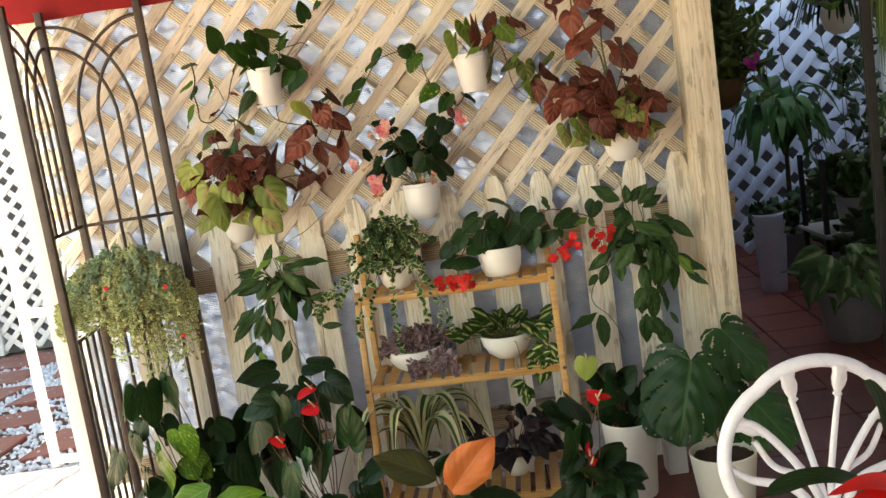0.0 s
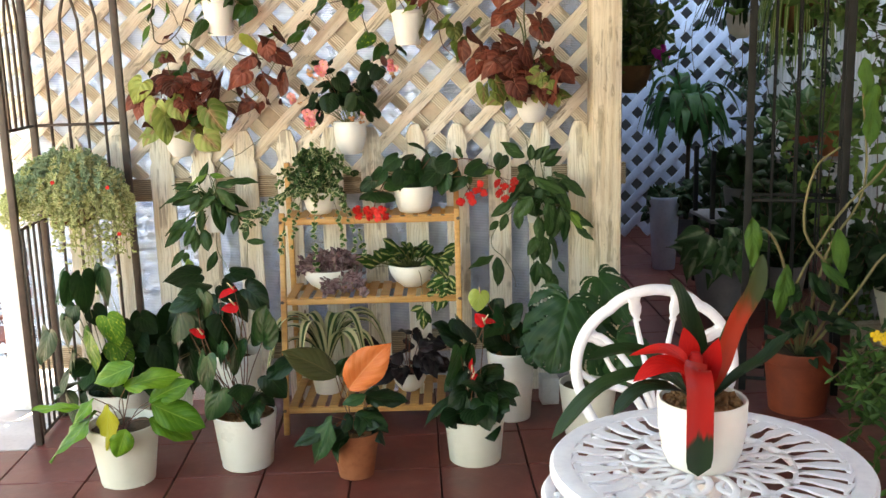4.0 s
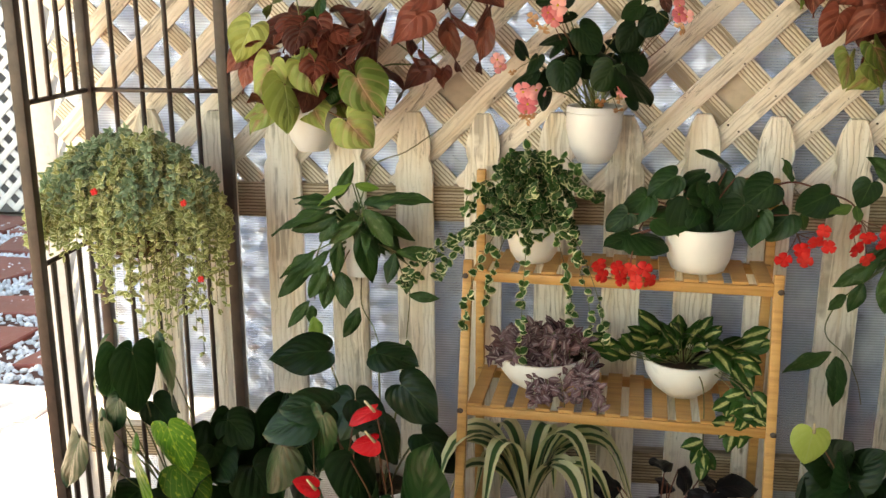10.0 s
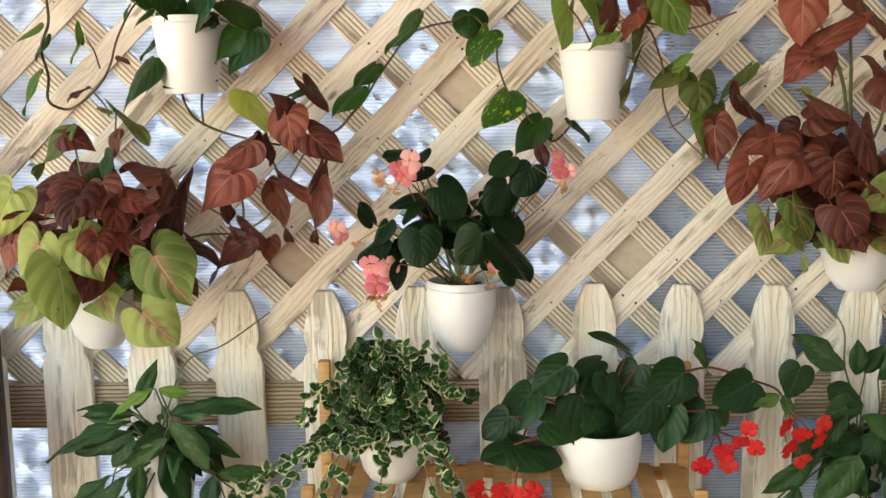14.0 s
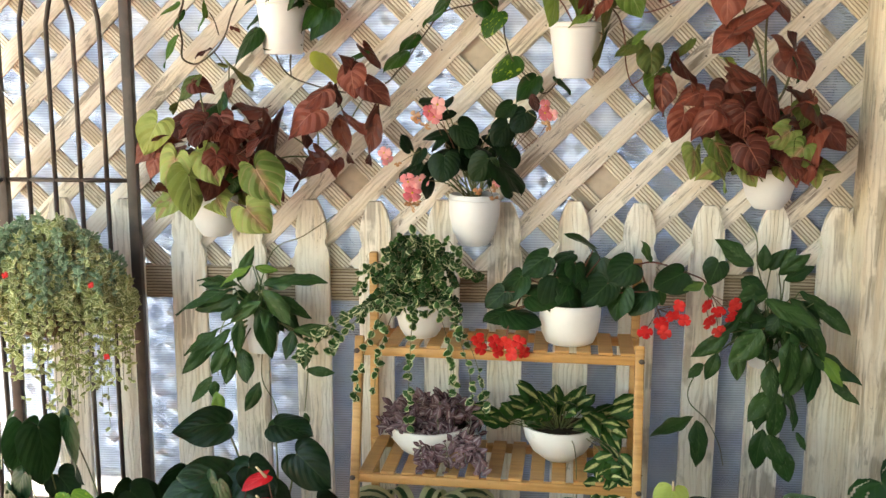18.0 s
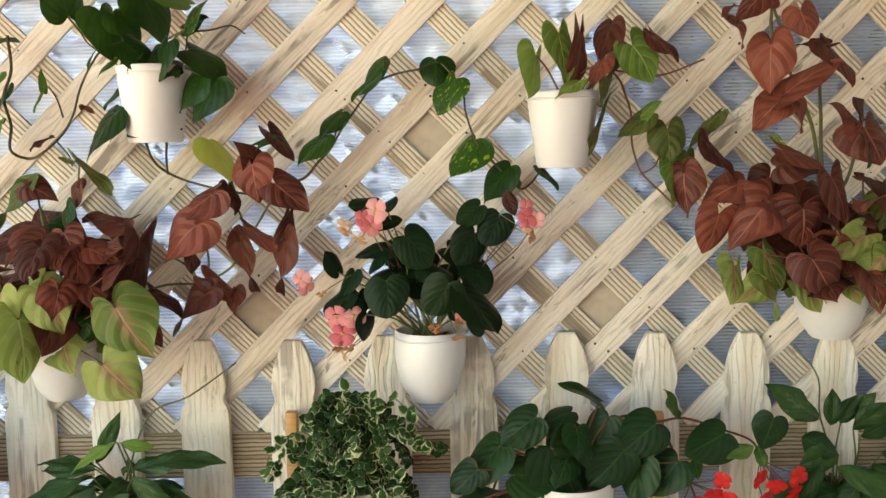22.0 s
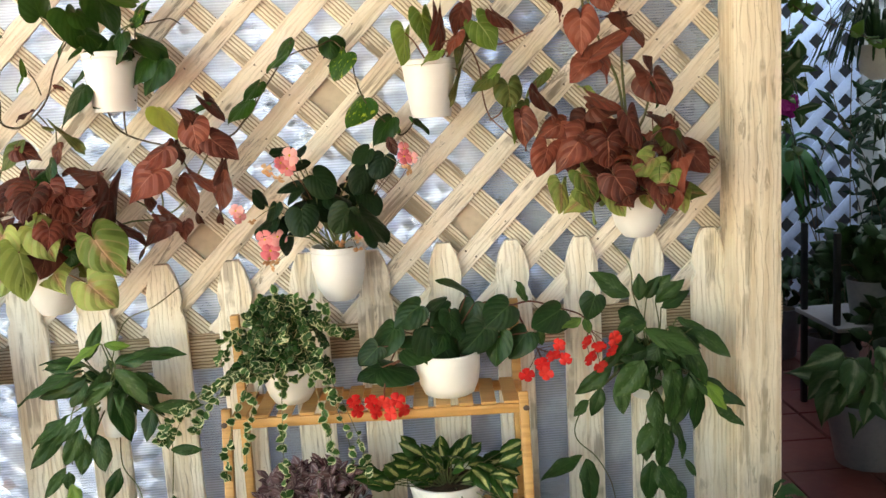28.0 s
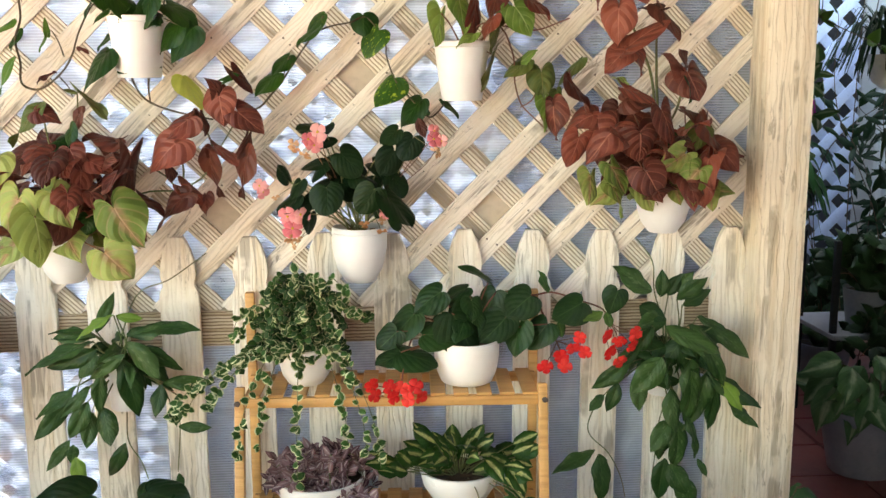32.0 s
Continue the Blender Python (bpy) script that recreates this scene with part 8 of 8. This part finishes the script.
tall_leafy(pose(1.99, 5.98, 0), "tall corn plant with arching leaves on a bare trunk", 50, 0.30, 0.34, 0.26, (0.11, 0.14, 0.26, M_GREYPOT, "plain"), L_CORN, 0.64, (0.030, 0.044))
bush("potted_vine", pose(1.735, 5.60, 0.0), "small vine in a tall square-shouldered white tub", "potted plant", 12, 0.14, 0.14, L_DEEP, "heart", 0.05, 12, (0.070, 0.096, 0.46, M_SKYLIT_WHITE, "plain"), 0.16)
dieff, lv = floor_plant("dumb_cane", 1.76, 4.56, 0.12, 0.165, 0.25, M_GREYPOT, "plain", "pale-blotched broad-leaved plant in a grey pot in the shade")
fillers(dieff, lv, 30, "ovate", L_DIEFF, 0.20, 0.26, 0.16, M_STEM, 0.9)
tall_leafy(pose(2.35, 4.15, 0), "broad-leaved plant in a dark pot behind the arch", 26, 0.2, 0.3, 0.25, (0.12, 0.15, 0.25, M_GREYPOT, "plain"), L_DEEP)

bush("potted_foliage", pose(2.15, 3.50, 0.19), "dark-leaved bush with purple flowers in a cream pot on a crate", "potted plant", 26, 0.26, 0.36, L_DEEP, "oval", 0.075, 14, (0.075, 0.115, 0.17, M_PLASTIC, "plain"), 0.08)
crate = tagged(box("wooden_crate", (2.00, 3.38, 0.0), (2.28, 3.64, 0.188), M_RAIL, None, 0.006), "low wooden crate under a cream pot", "crate")


def hanging_basket(x, y, z, label, count, length, mat, r=0.11, wide=0.35, cord=0.5, w=0.009, liner=None):
    th = thing("hanging_basket", pose(x, y, z), label, "hanging plant")
    part("liner", lathe_bm([(0.3 * r, 0), (0.75 * r, 0.03), (r, 0.11), (r * 1.03, 0.13), (r * 0.95, 0.13), (r * 0.9, 0.11)], 24), liner or M_COCO, th)
    for k in range(3):
        a = 2 * math.pi * k / 3 + 0.3
        tube("cord", [(r * math.cos(a), r * math.sin(a), 0.13), (0, 0, 0.13 + cord)], 0.002, M_DARKMETAL, th, n=5, steps=1)
    for k in range(count):
        a = rnd(0, 6.283)
        c, s = math.cos(a), math.sin(a)
        d = wide * rnd(0.5, 1)
        ribbon(th, [(0.3 * r * c, 0.3 * r * s, 0.12), (0.6 * d * c, 0.6 * d * s, 0.12 + rnd(0.08, 0.2)), (d * c, d * s, 0.10), (1.1 * d * c, 1.1 * d * s, 0.10 - length * rnd(0.3, 1.0))], w, mat, facing=(0.2 * c, 0.2 * s, 1), steps=3)
    return th


hanging_basket(1.96, 4.22, 1.42, "spider plant with pale striped leaves in a hanging basket", 70, 0.38, L_SPIDER, 0.11, 0.2, 0.66)
hanging_basket(1.86, 2.25, 1.375, "spider plant with long striped leaves in a dark hanging basket", 26, 0.24, L_SPIDER, 0.11, 0.24, 0.76, 0.011, M_DARKMETAL)
white_basket = hanging_basket(1.90, 4.80, 1.40, "dark spider plant in a hanging white pot", 60, 0.07, L_DEEP, 0.085, 0.26, 0.66, 0.0055, M_WHITE)
tube("runner", [(0.03, -0.03, 0.12), (0.09, -0.09, 0.13), (0.07, -0.08, 0.0), (0.0, -0.02, -0.225)], 0.0016, M_STEM, white_basket, n=5)
for k in range(22):
    a = 2.4 * k
    c, q = math.cos(a), math.sin(a)
    ribbon(white_basket, [(0, -0.02, -0.225), (0.05 * c, 0.05 * q - 0.02, 0.02 * (k % 3) - 0.185), (0.12 * c, 0.12 * q - 0.02, rnd(-0.05, 0.05) - 0.245)], 0.006, L_DEEP, facing=(0.1 * c, 0.1 * q, 1), steps=3)
post_basket = hanging_basket(1.20, 4.35, 1.16, "leafy basket plant with magenta flowers by the post", 4, 0.2, L_SHRUB, 0.10, 0.16, 0.93, 0.008)
for k in range(60):
    a = rnd(0, 6.283)
    d = rnd(0.05, 0.20)
    x, y, z = d * math.cos(a), d * math.sin(a), 0.14 + rnd(0.02, 0.42) * (1 - d / 0.34)
    strand(post_basket, [(0.2 * x, 0.2 * y, 0.12), (0.7 * x, 0.7 * y, z), (x, y, z + 0.02), (1.15 * x, 1.15 * y, z - rnd(0.02, 0.16))], 9, "ovate", L_DIEFF if k % 3 else L_IVY, 0.062, name="spray", r=0.0016)


def climber(name, label, x0, x1, y, z0, z1, stems, count, size, leaf, shape, category="climber"):
    th = thing(name, pose(0.5 * (x0 + x1), y, z0), label, category)
    w, h = 0.5 * (x1 - x0), z1 - z0
    for k in range(stems):
        x = rnd(-w, w)
        hh = h * rnd(0.45, 1.0)
        strand(th, [(x * 0.6, 0, 0), (x + rnd(-0.2, 0.2), rnd(-0.15, 0.15), 0.4 * hh), (x + rnd(-0.3, 0.3), rnd(-0.2, 0.2), 0.75 * hh), (x + rnd(-0.4, 0.4), rnd(-0.25, 0.25), hh)], count, shape, leaf, size, name="runner", r=0.003, stem=M_BARK)
    return th


climber("climbing_vine", "green vine climbing behind the black arch", 2.05, 2.40, 4.05, 0.0, 2.05, 14, 70, 0.042, L_IVY, "syn")
climber("climbing_vine", "thin twiggy vine against the ribbed panel", 2.45, 2.82, 3.35, 0.0, 1.75, 8, 26, 0.036, L_IVY, "oval")
climber("climbing_vine", "dense leafy vine hanging under the added passage roof", 1.98, 2.52, 3.75, 2.20, 1.32, 60, 46, 0.042, L_IVY, "syn")
climber("climbing_vine", "leafy vine on the white lattice of the passage", 1.05, 1.45, 4.75, 2.20, 1.05, 7, 26, 0.05, L_SHRUB, "heart")
climber("climbing_vine", "dark bare-stemmed vines before the white lattice", 2.05, 2.45, 5.7, 0.0, 2.2, 6, 13, 0.085, L_DEEP, "lance")
bush("purple_bush", pose(2.45, 3.05, 0), "bush with small purple flowers by the ribbed panel", "shrub", 34, 0.30, 0.62, L_SHRUB, "oval", 0.045, 26, None, 0.1)
basket_flower = bpy.data.objects["hanging_basket.003"]
L_MAGENTA = leaf_mat("magenta_petal", (0.45, 0.02, 0.30), (0.55, 0.05, 0.40), (0.6, 0.1, 0.5), rough=0.5)
for _ in range(6):
    flower(basket_flower, (0.12 + rnd(-0.03, 0.03), -0.08 + rnd(-0.03, 0.03), 0.19 + rnd(-0.03, 0.03)), 0.02, L_MAGENTA, 5, False)

# trailing pothos near the path in the garden
near = thing("hanging_pothos", pose(-0.86, 1.40, 1.42), "bright green trailing plant in a hanging white pot", "hanging plant")
lvn = pot(near, 0.05, 0.07, 0.11, M_CERAMIC)
for k in range(3):
    a = 2 * math.pi * k / 3
    tube("cord", [(0.068 * math.cos(a), 0.068 * math.sin(a), 0.108), (0, 0, 0.745)], 0.0018, M_DARKMETAL, near, n=5, steps=1)
tube("vine", [(0.03, 0, lvn), (0.075, 0.0, 0.10), (0.07, 0.0, -0.08), (0.065, 0, -0.2), (0.10, 0, -0.29)], 0.002, M_STEM, near, 0.0015, 6)
for bx, bz, tx, tz in ((0.06, -0.08, 0.115, -0.15), (0.065, -0.18, 0.045, -0.25), (0.11, -0.24, 0.105, -0.285), (0.05, -0.28, 0.09, -0.30), (0.12, -0.10, 0.135, -0.13), (0.04, -0.05, 0.03, -0.15), (-0.05, -0.05, -0.06, -0.16), (-0.02, -0.15, -0.04, -0.24)):
    blade(near, "heart", L_PHIL, (bx, 0, bz), (tx, -0.01, tz), (rnd(-0.3, 0.3), -1, 0.3), 0.1)
fillers(near, lvn, 8, "heart", L_PHIL, 0.07, 0.06, 0.08, M_STEM)

# pale pot beside the shrub
side_pot, lv = floor_plant("potted_foliage", 1.99, 1.78, 0.085, 0.11, 0.20, M_PLASTIC, "rim", "young green plant in a cream pot beside the shrub")
fillers(side_pot, lv, 26, "oval", L_SHRUB, 0.16, 0.40, 0.10, M_STEM, 1.0)

climber("climbing_vine", "dark dense vines filling the shaded passage", 2.38, 2.80, 5.75, 0.0, 2.05, 16, 40, 0.10, L_DEEP, "lance")
bush("potted_foliage", pose(2.12, 5.60, 0), "dark bushy plant at the foot of the lattice", "potted plant", 30, 0.3, 0.55, L_DEEP, "oval", 0.08, 16, (0.10, 0.13, 0.2, M_GREYPOT, "plain"), 0.1)
bush("potted_foliage", pose(2.15, 4.75, 0), "dark leafy plant in the shade behind the arch", "potted plant", 40, 0.36, 0.75, L_DEEP, "oval", 0.09, 16, (0.10, 0.13, 0.2, M_GREYPOT, "plain"), 0.1)

# ---- floor tiles, stepping stones and pebbles ----
def tile_mesh(material):
    bm = box_bm((-TILE / 2 + 0.0028, -TILE / 2 + 0.0028, -0.018), (TILE / 2 - 0.0028, TILE / 2 - 0.0028, 0.0), 0.003)
    me = bpy.data.meshes.new("tile")
    bm.to_mesh(me)
    bm.free()
    me.materials.append(material)
    return me


TILE_ME = tile_mesh(M_TILE)
SUNLIT_ME = tile_mesh(M_SUNLIT_TILE)
LAY = -1.8      # the tiles are laid a little out of square with the fence
LAY_C, LAY_S = math.cos(radians(LAY)), -math.sin(radians(LAY))
far_tiles = []
for i in range(-12, 18):
    for j in range(-19, 18):
        u, v = TILE * (i + 0.5), TILE * (j + 0.5)
        x, y = -1.04 + u * LAY_C + v * LAY_S, 2.80 + v * LAY_C - u * LAY_S
        if (x < 0.9 and y > (4.25 if x < -1.2 else 3.6)) or x < (-3.7 if y > 3.3 else -2.72) or x > 4.1:
            continue
        if -3.75 < x < 2.3 and 0.9 < y < 4.9:
            # tiles on the sunny garden side get the copy with sunlight in its colour
            piece("tile", SUNLIT_ME if x < -1.2 and y > 3.0 else TILE_ME, pose(x, y, rnd(-0.0016, 0.0010), rnd(-0.3, 0.3), rnd(-0.3, 0.3), LAY + rnd(-0.25, 0.25)), floor)
        else:
            far_tiles.append((x, y))
chunks = []
h = TILE / 2 - 0.005
for x, y in far_tiles:
    v = [(x + (sx * LAY_C + sy * LAY_S) * a, y + (sy * LAY_C - sx * LAY_S) * a, z) for a, z in ((h, -0.018), (h, -0.003), (h - 0.003, 0.0)) for sx, sy in ((-1, -1), (1, -1), (1, 1), (-1, 1))]
    f = [(8, 9, 10, 11)] + [(4 * r + k, 4 * r + (k + 1) % 4, 4 * r + 4 + (k + 1) % 4, 4 * r + 4 + k) for r in (0, 1) for k in range(4)]
    chunks.append((v, f))
far = joined("far_tiles", chunks, M_TILE, floor)
tagged(far, kind="stuff")
far.data.polygons.foreach_set("use_smooth", [False] * len(far.data.polygons))

# irregular flagstones laid on a wandering grid, with wide pebble joints on the near side
GX, GY = np.linspace(-5.1, -1.2, 8), np.linspace(3.55, 6.9, 8)
node = {(i, j): (GX[i] + rnd(-0.13, 0.13), GY[j] + rnd(-0.11, 0.11)) for i in range(8) for j in range(8)}
for i in range(7):
    for j in range(7):
        quad = [node[i, j], node[i + 1, j], node[i + 1, j + 1], node[i, j + 1]]
        cx, cy = sum(p[0] for p in quad) / 4, sum(p[1] for p in quad) / 4
        if (cx > -1.45 and cy < 3.9) or (cx > -3.9 and cy < 4.45):
            continue
        shrink = 0.955 if cx < -3.1 else rnd(0.54, 0.70)
        rim = []
        for p, q in zip(quad, quad[1:] + quad[:1]):
            for t in (0.04, 0.35, 0.65, 0.96):
                x, y = p[0] + (q[0] - p[0]) * t - cx, p[1] + (q[1] - p[1]) * t - cy
                k = shrink * rnd(0.95, 1.03)
                rim.append((k * x, k * y))
        bm = bmesh.new()
        n = len(rim)
        rings = [[bm.verts.new((k * x, k * y, z)) for x, y in rim] for k, z in ((1.0, -0.03), (1.0, 0.010), (0.975, 0.016))]
        for lo, hi in zip(rings, rings[1:]):
            for k in range(n):
                bm.faces.new((lo[k], lo[(k + 1) % n], hi[(k + 1) % n], hi[k]))
        bm.faces.new(rings[-1])
        stone = part("stepping_stone", bm, M_TILE, None, smooth=False)
        stone.matrix_basis = pose(cx, cy, -0.015)
        tagged(stone, "irregular flat red flagstone among pale pebbles", "stepping stone", "flagstones in the pebbles")

ico = bmesh.new()
bmesh.ops.create_icosphere(ico, subdivisions=1, radius=1.0)
IV, IF = [v.co.copy() for v in ico.verts], [tuple(v.index for v in f.verts) for f in ico.faces]
ico.free()
chunks = []
for k in range(8200):
    x, y = rnd(-3.6, -1.2), rnd(4.28, 6.85)
    m = pose(x, y, rnd(-0.03, -0.012), rnd(0, 180), rnd(0, 180), rnd(0, 180)) @ Matrix.Diagonal((rnd(0.011, 0.027), rnd(0.010, 0.02), rnd(0.008, 0.015), 1))
    chunks.append(([m @ v for v in IV], IF))
pebbles = joined("pebbles", chunks, M_PEBBLE, None)
tagged(pebbles, "loose pale grey-white pebbles between the stepping stones", "pebbles", kind="stuff")
pebbles.data.polygons.foreach_set("use_smooth", [False] * len(pebbles.data.polygons))
